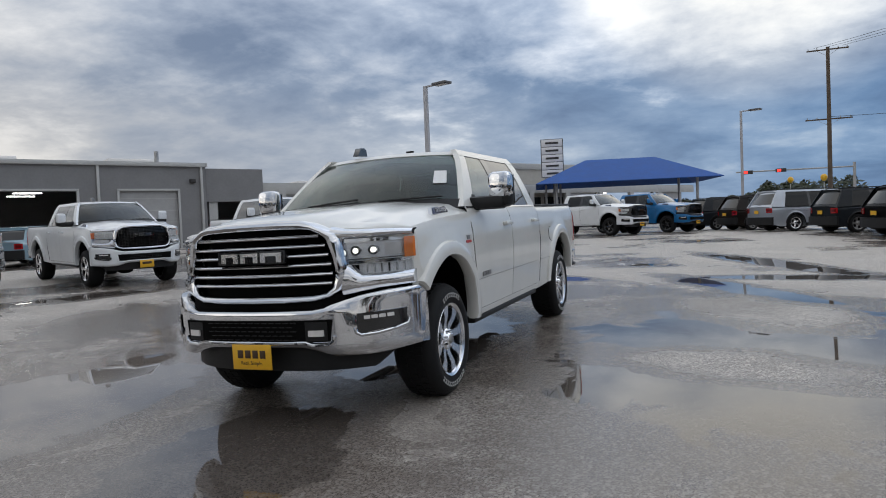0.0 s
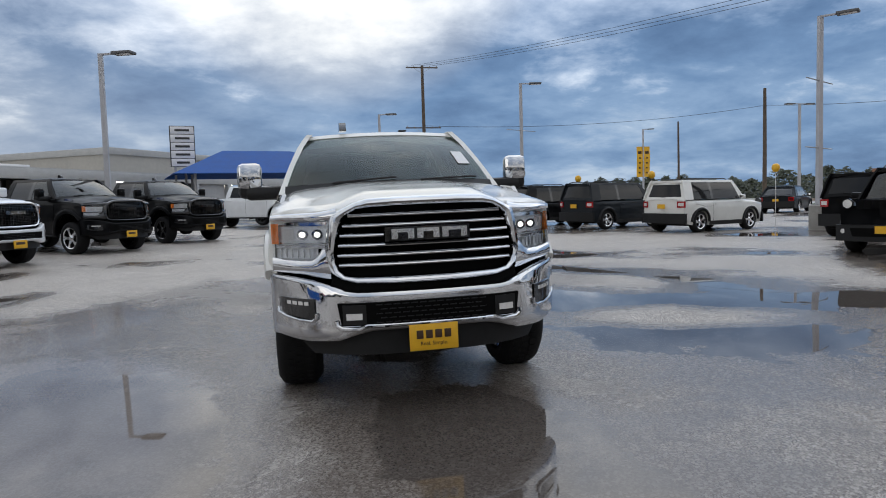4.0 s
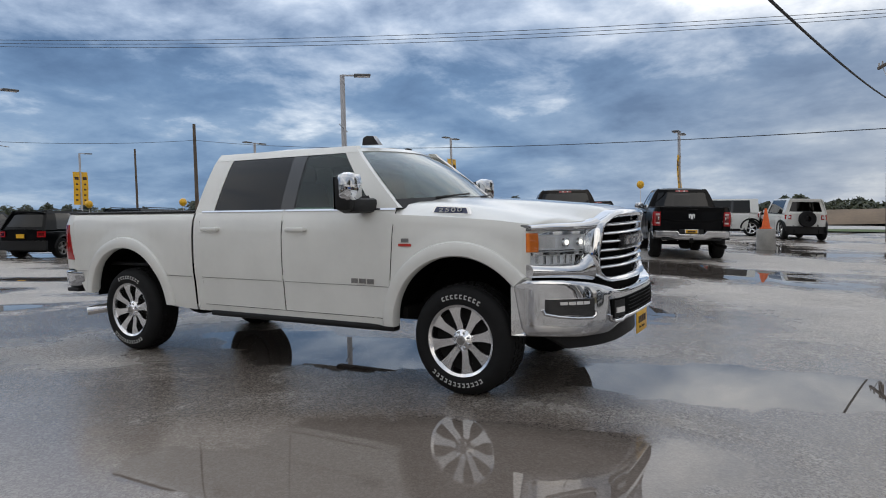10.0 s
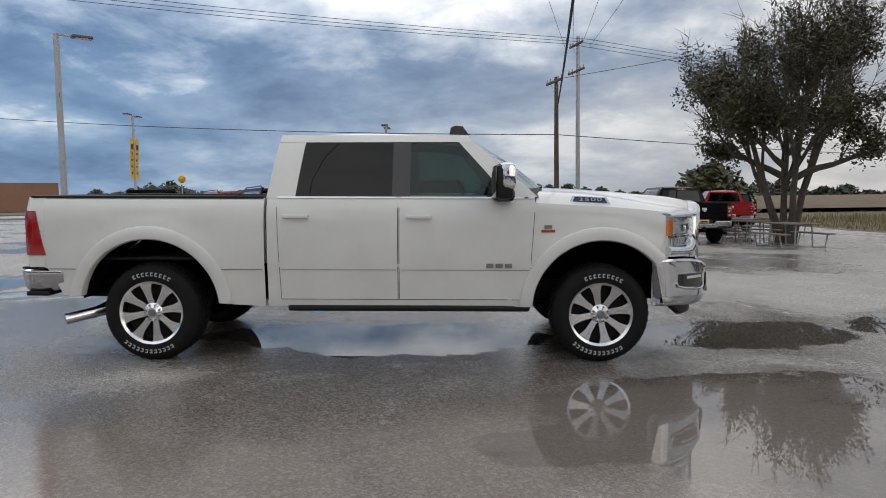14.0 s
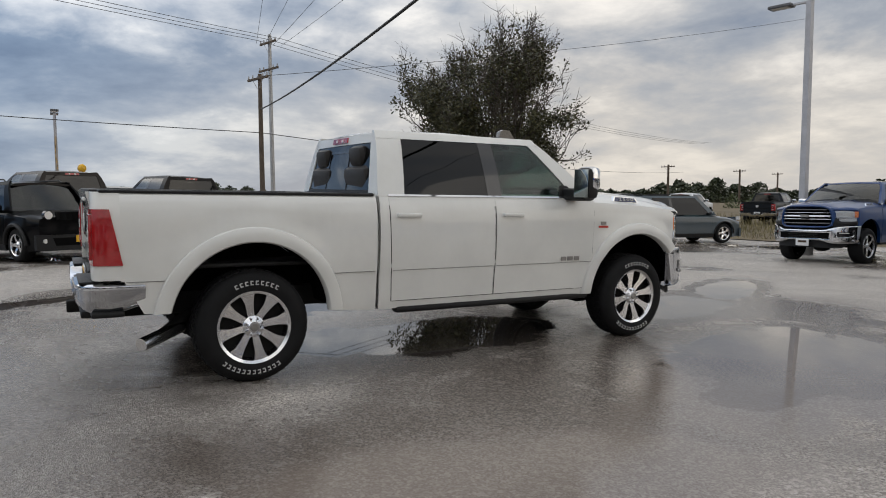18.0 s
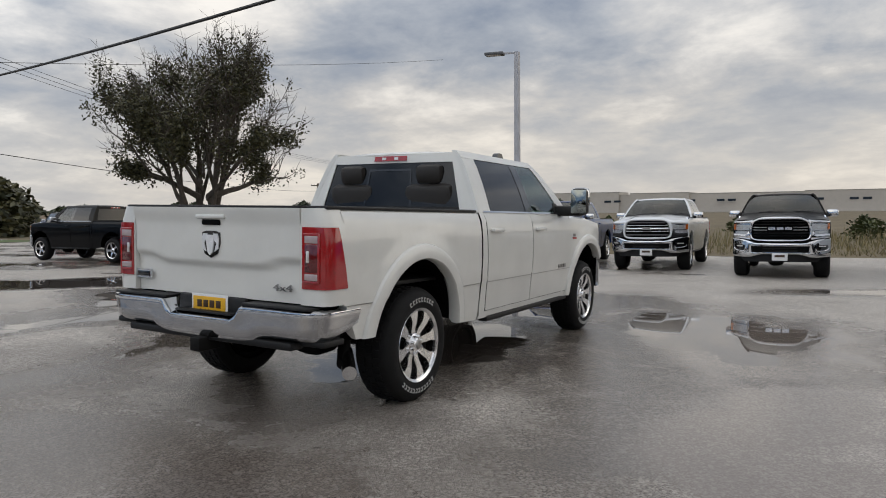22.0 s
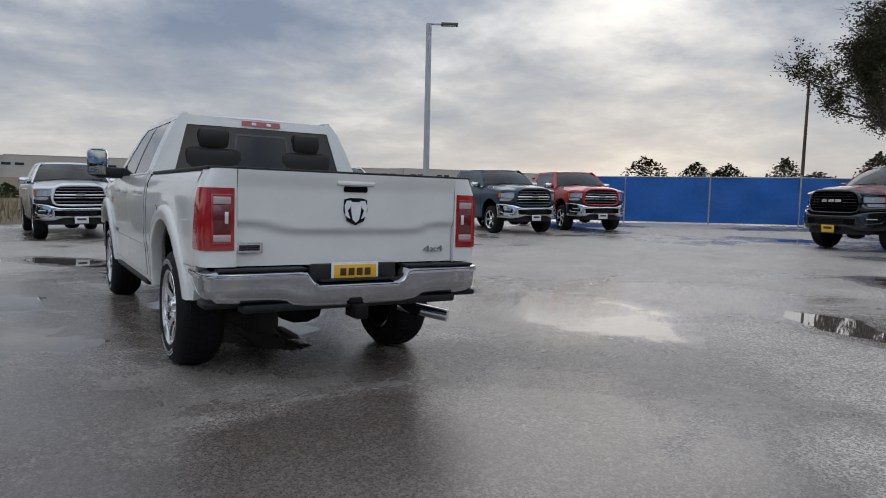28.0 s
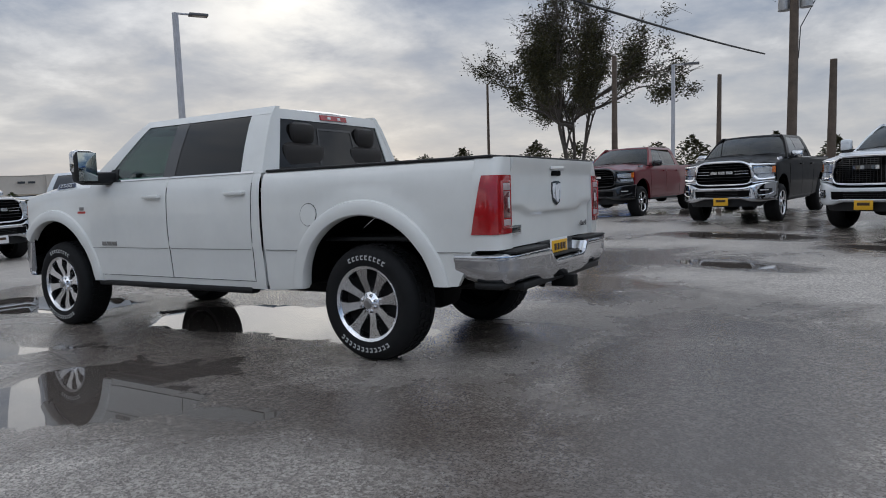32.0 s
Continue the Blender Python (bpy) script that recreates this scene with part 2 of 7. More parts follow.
YELLOW = surface("yellow_plate", (0.72, 0.40, 0.015), 0.4, 0.0, 0.05, 20.0)
INKBROWN = surface("dark_plate_print", (0.05, 0.025, 0.01), 0.5, 0.0, 0.1, 20.0)
PLATEWHITE = surface("white_plate", (0.70, 0.70, 0.70), 0.4, 0.0, 0.05, 20.0)
GLASS = glass("car_glass", (0.36, 0.47, 0.44), 1.0, 1.5)
DARKGLASS = glass("parked_car_glass", (0.24, 0.30, 0.30), 1.0, 1.6)
TINT = glass("tinted_privacy_glass", (0.03, 0.03, 0.033))
REARGLASS = glass("tinted_rear_glass", (0.03, 0.031, 0.034), 1.0, 1.52)
LENS = glass("clear_lens", (0.93, 0.94, 0.95), ior=1.45)
REDLENS = surface("red_tail_lens", (0.34, 0.010, 0.012), 0.10, 0.0, 0.15, 8.0, coat=1.0)
DARKRED = surface("dark_red_lens", (0.11, 0.004, 0.005), 0.12, 0.0, 0.15, 8.0, coat=1.0)
AMBER = surface("amber_lens", (0.80, 0.21, 0.03), 0.15, 0.0, 0.1, 8.0, coat=1.0)
LAMPSILVER = surface("silver_lamp_reflector", (0.80, 0.80, 0.81), 0.25, 0.15, 0.08, 25.0)
SMOKEPALE = surface("pale_pink_lens", (0.46, 0.36, 0.36), 0.15, 0.1, 0.1, 20.0, coat=0.8)
PALELENS = surface("pale_reflector", (0.72, 0.70, 0.68), 0.2, 0.2, 0.1, 20.0)
TAN = surface("dark_tan_leather", (0.016, 0.013, 0.011), 0.55, 0.0, 0.12, 9.0, 0.2, 120)
CABINDARK = surface("dark_cabin_trim", (0.035, 0.034, 0.033), 0.6, 0.0, 0.2, 9.0, 0.2, 120)
REDBADGE = surface("red_badge", (0.45, 0.03, 0.02), 0.4, 0.0, 0.1, 9.0)
BADGEBLUE = surface("dark_blue_badge", (0.012, 0.022, 0.075), 0.2, 0.0, 0.1, 9.0, coat=0.5)
GALV = surface("galvanised_steel", (0.38, 0.38, 0.38), 0.5, 0.7, 0.15, 4.0)
POLEGREY = surface("pale_grey_pole_paint", (0.42, 0.42, 0.44), 0.45, 0.0, 0.12, 2.5)
WOODPOLE = surface("weathered_pole_wood", (0.10, 0.075, 0.055), 0.85, 0.0, 0.3, 3.0, 0.6, 30)
CONCRETE = surface("concrete", (0.30, 0.29, 0.27), 0.8, 0.0, 0.18, 3.0, 0.5, 40)
WIRE = surface("black_cable", (0.015, 0.015, 0.015), 0.6)


def lamp_on(name, color, strength):
    m, add, link, out = material(name)
    e = add("ShaderNodeEmission", Color=(*color, 1.0), Strength=strength)
    link(e.outputs[0], out.inputs[0])
    return m


HEADLAMP = lamp_on("lit_headlamp", (1.0, 0.95, 0.82), 1.8)


# ---- mesh helpers ----
def part(name, geo, mat, parent=None, label="", smooth=38, at=None, closed=True):
    verts, faces = geo
    me = bpy.data.meshes.new(name)
    me.from_pydata([tuple(v) for v in verts], [], faces)
    for one in (mat if isinstance(mat, (list, tuple)) else (mat,)):
        me.materials.append(one)
    if smooth:
        me.polygons.foreach_set("use_smooth", [True] * len(me.polygons))
        me.set_sharp_from_angle(angle=radians(smooth))
    me.validate()
    if closed:
        bm = bmesh.new()
        bm.from_mesh(me)
        bmesh.ops.recalc_face_normals(bm, faces=bm.faces)
        bm.to_mesh(me)
        bm.free()
    ob = new(name, me)
    if parent is not None:
        ob.parent = parent
    if at is not None:
        ob.matrix_basis = at
    if label:
        ob["label"] = label
    if mat in (GLASS, DARKGLASS, REARGLASS):
        ob.visible_shadow = False
    return ob


def thing(name, label, category, m=None, group="", kind=""):
    ob = new(name)
    ob.empty_display_size = 0.2
    if m is not None:
        ob.matrix_basis = m
    return tagged(ob, label, category, group, kind)


def join(*geos):
    verts, faces = [], []
    for v, f in geos:
        n = len(verts)
        verts += list(v)
        faces += [[i + n for i in q] for q in f]
    return verts, faces


def moved(geo, m):
    return [tuple(m @ Vector(v)) for v in geo[0]], geo[1]


def mirrored(geo):
    return [(-x, y, z) for x, y, z in geo[0]], [list(reversed(q)) for q in geo[1]]


def box(c, s, r=0.0):
    """A box with chamfered edges."""
    bm = bmesh.new()
    bmesh.ops.create_cube(bm, size=1.0)
    for v in bm.verts:
        v.co = Vector((v.co.x * s[0], v.co.y * s[1], v.co.z * s[2]))
    if r:
        bmesh.ops.bevel(bm, geom=list(bm.edges), offset=min(r, min(s) * 0.45), segments=2, affect="EDGES", profile=0.5)
    bm.verts.index_update()
    geo = [(v.co.x + c[0], v.co.y + c[1], v.co.z + c[2]) for v in bm.verts], [[v.index for v in f.verts] for f in bm.faces]
    bm.free()
    return geo


def loft(rings, closed=True, caps=True):
    n = len(rings[0])
    verts = [p for r in rings for p in r]
    faces = []
    for i in range(len(rings) - 1):
        for j in range(n if closed else n - 1):
            k = (j + 1) % n
            faces.append([i * n + j, i * n + k, (i + 1) * n + k, (i + 1) * n + j])
    if caps:
        faces.append(list(reversed(range(n))))
        faces.append([(len(rings) - 1) * n + j for j in range(n)])
    return verts, faces


def ringpts(c, u, v, r, n):
    return [tuple(c + u * (r * math.cos(2 * math.pi * i / n)) + v * (r * math.sin(2 * math.pi * i / n))) for i in range(n)]


def cyl(a, b, r, r2=None, n=12):
    a, b = Vector(a), Vector(b)
    w = (b - a).normalized()
    u = w.orthogonal().normalized()
    v = w.cross(u)
    return loft([ringpts(a, u, v, r, n), ringpts(b, u, v, r if r2 is None else r2, n)])


def tube(pts, r, n=8, r2=None):
    pts = [Vector(p) for p in pts]
    rings, up = [], None
    for i, p in enumerate(pts):
        w = (pts[min(i + 1, len(pts) - 1)] - pts[max(i - 1, 0)]).normalized()
        u = (up - w * up.dot(w)).normalized() if up is not None else w.orthogonal().normalized()
        up = u
        q = r if r2 is None else r + (r2 - r) * i / (len(pts) - 1)
        rings.append(ringpts(p, u, w.cross(u), q, n))
    return loft(rings)


def revolve(profile, n=32, closed=True):
    """Profile of (radius, x) turned round the x axis."""
    rings = [[(x, r * math.cos(2 * math.pi * i / n), r * math.sin(2 * math.pi * i / n)) for r, x in profile] for i in range(n)]
    m = len(profile)
    verts = [p for r in rings for p in r]
    faces = []
    for i in range(n):
        k = (i + 1) % n
        for j in range(m - (0 if closed else 1)):
            l = (j + 1) % m
            faces.append([i * m + j, k * m + j, k * m + l, i * m + l])
    return verts, faces


def prism(poly, a, b, axis=1):
    """A polygon in the two other axes, drawn out along the axis from a to b."""
    def put(p, d):
        q = list(p)
        q.insert(axis, d)
        return tuple(q)
    n = len(poly)
    verts = [put(p, a) for p in poly] + [put(p, b) for p in poly]
    faces = [list(range(n)), [n + i for i in reversed(range(n))]]
    faces += [[(i + 1) % n, i, n + i, n + (i + 1) % n] for i in range(n)]
    return verts, faces


def panel(surf, corners, off=0.0, thick=0.01, n=4, m=4, bow=0.0):
    """A solid plate that lies on surf(u, v, off) between four corners (u, v)."""
    (u0, v0), (u1, v1), (u2, v2), (u3, v3) = corners
    grid = {}
    verts, faces = [], []
    for layer, o in ((0, off), (1, off - thick)):
        for i in range(n + 1):
            for j in range(m + 1):
                s, t = i / n, j / m
                u = (u0 * (1 - s) + u1 * s) * (1 - t) + (u3 * (1 - s) + u2 * s) * t
                v = (v0 * (1 - s) + v1 * s) * (1 - t) + (v3 * (1 - s) + v2 * s) * t
                grid[layer, i, j] = len(verts)
                verts.append(surf(u, v, o))
    for i in range(n):
        for j in range(m):
            faces.append([grid[0, i, j], grid[0, i + 1, j], grid[0, i + 1, j + 1], grid[0, i, j + 1]])
            faces.append([grid[1, i, j], grid[1, i, j + 1], grid[1, i + 1, j + 1], grid[1, i + 1, j]])
    for i in range(n):
        faces.append([grid[0, i, 0], grid[1, i, 0], grid[1, i + 1, 0], grid[0, i + 1, 0]])
        faces.append([grid[0, i, m], grid[0, i + 1, m], grid[1, i + 1, m], grid[1, i, m]])
    for j in range(m):
        faces.append([grid[0, 0, j], grid[0, 0, j + 1], grid[1, 0, j + 1], grid[1, 0, j]])
        faces.append([grid[0, n, j], grid[1, n, j], grid[1, n, j + 1], grid[0, n, j + 1]])
    return verts, faces


def interp(x, table):
    return float(np.interp(x, [a for a, b in table], [b for a, b in table]))


def step(a, b, x):
    t = min(1.0, max(0.0, (x - a) / (b - a)))
    return t * t * (3 - 2 * t)


# ---- ground: a lot with a slight fall where the white pickup stands ----
SLOPE = (0.0170, 0.0165)


def ground_z(x, y):
    """The lot falls towards -y, with a cross fall under the pickup."""
    r = math.hypot(x, y)
    near = 1 - step(3.5, 9.0, r)
    return SLOPE[1] * max(-22.0, min(24.0, y)) + SLOPE[0] * x * near - 0.008 * max(-14.0, min(14.0, x)) * (1 - near) + 0.2 * step(5.0, 9.0, x) * math.exp(-((y - 2.0) / 6.0) ** 2)


PUDDLES = [  # x, y, long radius, short radius, turn in degrees
    (3.2, 0.15, 3.0, 2.05, 82), (5.6, -0.7, 1.9, 0.75, -20), (3.1, 4.6, 2.4, 0.42, -62), (4.2, 6.6, 1.7, 0.45, 5), (3.9, 9.6, 3.4, 0.45, -65),
    (0.0, 0.0, 1.9, 0.85, 88), (0.2, -3.6, 1.6, 0.72, -68), (-2.35, -2.4, 1.75, 1.15, 100), (1.0, -5.9, 1.5, 0.45, -60),
    (-8.5, 3.2, 1.5, 0.5, 70), (-6.6, 5.8, 1.3, 0.45, 70), (-5.2, 3.4, 0.9, 0.35, 60), (-0.3, 6.7, 1.3, 0.36, -35),
    (9.6, 3.6, 2.6, 0.5, 50), (10.5, -1.5, 3.0, 0.6, 95), (-5.2, -8.4, 2.4, 0.5, 20),
]
ISLANDS = [  # higher ground that stands dry in the large puddle
    (2.95, -0.75, 1.55, 0.62, -22), (3.15, 2.3, 1.75, 0.85, -58),
]
FILMS = [  # broad wet patches with no standing water
    (-2.3, -1.4, 3.2, 2.4, 100), (2.0, 0.2, 3.6, 1.9, 85), (0.1, -4.4, 2.6, 1.8, 20), (-3.0, 1.5, 2.3, 1.4, 70), (0.0, 0.0, 3.4, 1.7, 90),
    (0.2, 4.4, 2.4, 1.9, 0), (-5.4, 1.2, 2.8, 1.6, 110),
]
SHEEN_FILMS = [  # thin smooth films over the stones, with sky sheen put into a paler colour
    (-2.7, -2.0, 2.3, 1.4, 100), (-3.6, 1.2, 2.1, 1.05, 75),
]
SOAKED = [  # dark ground that has drunk the rain
    (-1.5, 3.1, 2.6, 1.5, -20), (2.4, 2.9, 2.5, 1.5, 20), (1.0, 4.0, 1.7, 0.9, 0),
]


def make_asphalt():
    m, add, link, out = material("wet_asphalt")
    p = add("ShaderNodeBsdfPrincipled")
    co = add("ShaderNodeTexCoord")
    pos = co.outputs["Object"]
    wob = add("ShaderNodeTexNoise", Scale=0.75, Detail=7.0, Roughness=0.64, Distortion=0.5)
    link(pos, wob.inputs["Vector"])
    wobble = maths(add, link, "MULTIPLY", maths(add, link, "SUBTRACT", wob.outputs[0], 0.5), 1.8)
    def nearest(spots, edge):
        """How far inside the nearest of some ovals a place lies."""
        best = None
        for x, y, a, b, turn in spots:
            mp = add("ShaderNodeMapping")
            mp.vector_type = "TEXTURE"
            mp.inputs["Location"].default_value = (x, y, 0)
            mp.inputs["Rotation"].default_value = (0, 0, radians(turn))
            mp.inputs["Scale"].default_value = (a, b, 1000)
            link(pos, mp.inputs["Vector"])
            ln = add("ShaderNodeVectorMath")
            ln.operation = "LENGTH"
            link(mp.outputs[0], ln.inputs[0])
            one = maths(add, link, "SUBTRACT", edge, ln.outputs["Value"])
            best = one if best is None else maths(add, link, "MAXIMUM", best, one)
        return best
    basin = nearest(PUDDLES, 1.0)
    rise = maths(add, link, "MULTIPLY", maths(add, link, "MAXIMUM", nearest(ISLANDS, 1.0), -0.5), -1.3)
    basin = maths(add, link, "MAXIMUM", maths(add, link, "MINIMUM", basin, rise), -0.9)
    wide = add("ShaderNodeTexNoise", Scale=0.15, Detail=5.0, Roughness=0.55)
    link(pos, wide.inputs["Vector"])
    far = maths(add, link, "MULTIPLY", maths(add, link, "SUBTRACT", wide.outputs[0], 0.585), 6.0)
    reach = maths(add, link, "MULTIPLY", maths(add, link, "MAXIMUM", nearest([(0, 0, 9.0, 9.0, 0)], 1.0), 0.0), -6.0)
    far = maths(add, link, "ADD", far, reach)
    level = maths(add, link, "MAXIMUM", maths(add, link, "ADD", basin, wobble), maths(add, link, "ADD", far, maths(add, link, "MULTIPLY", wobble, 0.9)))
    soak = nearest(FILMS, 0.45)
    soak = maths(add, link, "MINIMUM", maths(add, link, "ADD", soak, maths(add, link, "MULTIPLY", wobble, 1.2)), -0.06)
    soak = maths(add, link, "MINIMUM", soak, maths(add, link, "MULTIPLY_ADD", rise, 1.6, -0.3))
    level = maths(add, link, "MAXIMUM", level, soak)
    water = ramp(add, link, level, [(0.10, 0.0), (0.17, 1.0)])
    damp = ramp(add, link, maths(add, link, "MULTIPLY_ADD", level, 0.4, 0.5), [(0.20, 0.0), (0.45, 1.0)])
    grit = add("ShaderNodeTexVoronoi", Scale=105.0)
    link(pos, grit.inputs["Vector"])
    sand = add("ShaderNodeTexNoise", Scale=140.0, Detail=3.0, Roughness=0.7)
    link(pos, sand.inputs["Vector"])
    stain = add("ShaderNodeTexNoise", Scale=0.9, Detail=6.0, Roughness=0.65)
    link(pos, stain.inputs["Vector"])
    stone = blend(add, link, ramp(add, link, grit.outputs["Color"], [(0.25, 0.0), (0.8, 1.0)]), (0.13, 0.115, 0.102), (0.74, 0.68, 0.61))
    stone = blend(add, link, maths(add, link, "MULTIPLY", sand.outputs[0], 0.5), stone, (0.36, 0.32, 0.285))
    stone = blend(add, link, ramp(add, link, stain.outputs[0], [(0.35, 0.0), (0.75, 0.6)]), stone, (0.21, 0.182, 0.158))
    chip = add("ShaderNodeTexVoronoi", Scale=62.0)
    link(pos, chip.inputs["Vector"])
    fleck = ramp(add, link, chip.outputs["Color"], [(0.70, 0.0), (0.76, 0.6)])
    stone = blend(add, link, fleck, stone, (0.78, 0.73, 0.66))
    wet = blend(add, link, maths(add, link, "MULTIPLY", damp, 0.72), stone, (0.062, 0.046, 0.036))
    wet = blend(add, link, maths(add, link, "MULTIPLY", water, 0.6), wet, (0.042, 0.035, 0.031))
    ragged = maths(add, link, "MULTIPLY", wobble, 0.8)
    sheen_film = ramp(add, link, maths(add, link, "ADD", nearest(SHEEN_FILMS, 1.0), ragged), [(0.0, 0.0), (0.35, 1.0)])
    drunk = ramp(add, link, maths(add, link, "ADD", nearest(SOAKED, 1.0), ragged), [(0.0, 0.0), (0.45, 1.0)])
    wet = blend(add, link, maths(add, link, "MULTIPLY", drunk, 0.42), wet, (0.058, 0.046, 0.038))
    # paler base colour stands in for bright sky mirrored in the smooth film
    wet = blend(add, link, maths(add, link, "MULTIPLY", sheen_film, 0.28), wet, (0.36, 0.30, 0.255))
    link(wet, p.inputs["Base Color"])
    rough = maths(add, link, "MULTIPLY_ADD", damp, -0.32, 0.46)
    rough = maths(add, link, "ADD", rough, maths(add, link, "MULTIPLY", maths(add, link, "SUBTRACT", stain.outputs[0], 0.5), 0.16))
    rough = maths(add, link, "MULTIPLY", rough, maths(add, link, "MULTIPLY_ADD", sheen_film, -0.6, 1.0))
    rough = maths(add, link, "MAXIMUM", maths(add, link, "MULTIPLY", rough, maths(add, link, "SUBTRACT", 1.0, water)), 0.015)
    link(rough, p.inputs["Roughness"])
    p.inputs["Specular IOR Level"].default_value = 0.5
    dry = maths(add, link, "MULTIPLY", maths(add, link, "SUBTRACT", 1.0, water), maths(add, link, "MULTIPLY_ADD", damp, -0.80, 1.0))
    dry = maths(add, link, "MULTIPLY", dry, maths(add, link, "MULTIPLY_ADD", sheen_film, -0.75, 1.0))
    b = add("ShaderNodeBump", Distance=0.006)
    link(dry, b.inputs["Strength"])
    link(maths(add, link, "ADD", grit.outputs["Distance"], maths(add, link, "MULTIPLY", sand.outputs[0], 0.5)), b.inputs["Height"])
    link(b.outputs[0], p.inputs["Normal"])
    link(p.outputs[0], out.inputs[0])
    return m


ASPHALT = make_asphalt()


def make_ground():
    """One sheet, fine near the pickup, that reaches the horizon."""
    line = [i * 0.5 for i in range(-30, 31)]
    far = [16, 18, 20, 22, 24, 26, 30, 36, 50, 80, 140, 300, 700, 1800]
    xs = [-v for v in reversed(far)] + line + far
    n = len(xs)
    verts = [(x, y, ground_z(x, y)) for x in xs for y in xs]
    faces = [[i * n + j, (i + 1) * n + j, (i + 1) * n + j + 1, i * n + j + 1] for i in range(n - 1) for j in range(n - 1)]
    ob = part("ground", (verts, faces), ASPHALT, smooth=60, closed=False)
    return tagged(ob, "wet grey-brown asphalt lot with shallow rain puddles", "asphalt lot", kind="structure")


make_ground()


# ---- pickup trucks (forward is -y, origin on the ground between the axles) ----
AXLE = 1.8985
HUB_Z = 0.41
ARCH_R = 0.58
ARCH_Z = 0.46


def make_wheel(parent, x, y, style="eight", radius=0.42, width=0.275, lettered=False, rim_mat=None, hub_z=None, plain=False):
    """A tyre on an alloy rim; x is the outer face's side."""
    side = 1 if x > 0 else -1
    turn = pose(x, y, radius if hub_z is None else hub_z, 0, 0, 0 if side > 0 else 180)
    rim_mat = rim_mat or ALLOY
    rim_r = radius * 0.655
    w = width
    prof = [(rim_r - 0.012, 0.0), (rim_r + 0.012, 0.012), (rim_r + 0.05, 0.024), (radius * 0.86, 0.020), (radius * 0.955, -0.004), (radius * 0.992, -0.028),
            (radius, -0.06), (radius, -w + 0.06), (radius * 0.99, -w + 0.028), (radius * 0.86, -w - 0.02), (rim_r + 0.02, -w)]
    wheel = part("wheel", revolve(prof, 48), RUBBER, parent, at=turn)
    if not plain:
        tread = []
        for k in range(44):
            a = 2 * math.pi * k / 44
            for xo, da in ((-0.075, 0.0), (-0.137, 0.07), (-0.20, 0.0)):
                m = Matrix.Rotation(a + da, 4, "X") @ Matrix.Translation((xo * w / 0.275, 0, radius + 0.001))
                tread.append(moved(box((0, 0, 0), (0.046, 0.040, 0.012)), m))
        part("tread", join(*tread), RUBBER, wheel, smooth=0)
    lip = [(rim_r + 0.004, 0.008), (rim_r, 0.016), (rim_r - 0.020, 0.004), (rim_r - 0.022, -0.02), (rim_r, -0.02)]
    part("rim", revolve(lip, 40), rim_mat, wheel, "machined alloy rim")
    barrel = [(rim_r - 0.021, -0.018), (rim_r - 0.030, -0.07), (rim_r - 0.03, -w + 0.02), (rim_r, -w + 0.01), (rim_r - 0.002, -0.02)]
    part("rim_barrel", revolve(barrel, 32), GLOSSBLACK, wheel)
    disc = [(0.0, -0.085), (rim_r - 0.028, -0.07), (rim_r - 0.028, -0.078), (0.0, -0.093)]
    part("brake_disc", revolve(disc, 32, False), UNDER, wheel)
    count = {"eight": 8, "five": 5, "ten": 10, "six": 6}[style]
    inner, outer = 0.060, rim_r - 0.012
    for k in range(count):
        a = 2 * math.pi * (k + 0.25) / count
        if count == 8:
            blade = [(-0.024, inner), (0.024, inner), (0.026, outer * 0.42), (0.031, outer * 0.70), (0.046, outer * 0.90), (0.066, outer), (-0.066, outer), (-0.046, outer * 0.90), (-0.031, outer * 0.70), (-0.026, outer * 0.42)]
            face = prism(blade, -0.055, -0.004, axis=0)
            face = ([(fx - (0.022 if fz < 0.13 else 0.0), fy, fz) for fx, fy, fz in face[0]], face[1])
            part("spoke", moved(face, Matrix.Rotation(a, 4, "X")), rim_mat, wheel, smooth=20)
        else:
            half = 0.042 if count <= 6 else 0.020
            poly = [(-half, inner), (half, inner), (half * 0.72, outer * 0.6), (half * 1.3, outer), (-half * 1.3, outer), (-half * 0.72, outer * 0.6)]
            face = prism(poly, -0.045, -0.004, axis=0)
            face = ([(fx - (0.02 if fz < 0.11 else 0.0), fy, fz) for fx, fy, fz in face[0]], face[1])
            part("spoke", moved(face, Matrix.Rotation(a, 4, "X")), rim_mat, wheel, smooth=20)
    part("hub", revolve([(0.0, 0.006), (0.040, 0.004), (0.048, -0.004), (0.080, -0.026), (0.086, -0.05), (0.0, -0.05)], 24, False), rim_mat, wheel)
    if not plain:
        part("centre_cap", revolve([(0.0, 0.018), (0.026, 0.016), (0.034, 0.004), (0.0, 0.002)], 20, False), STEEL, wheel)
        for k in range(8):
            a = 2 * math.pi * (k + 0.5) / 8
            part("lug_nut", cyl((-0.022, 0.064 * math.cos(a), 0.064 * math.sin(a)), (0.004, 0.064 * math.cos(a), 0.064 * math.sin(a)), 0.0105, 0.008, 8), CHROME, wheel)
    if lettered:
        for start, letters in ((-28, 9), (140, 12)):
            for k in range(letters):
                a = radians(start + k * 6.6)
                m = Matrix.Rotation(a, 4, "X") @ Matrix.Translation((0.0225, 0, radius * 0.80))
                blk = [box((0, 0, 0), (0.005, 0.008, 0.032)), box((0, 0.011, 0.012), (0.005, 0.014, 0.008)), box((0, 0.011, -0.012), (0.005, 0.014, 0.008))]
                part("raised_mark", moved(join(*blk), m), LETTERS, wheel, smooth=0)
    return wheel


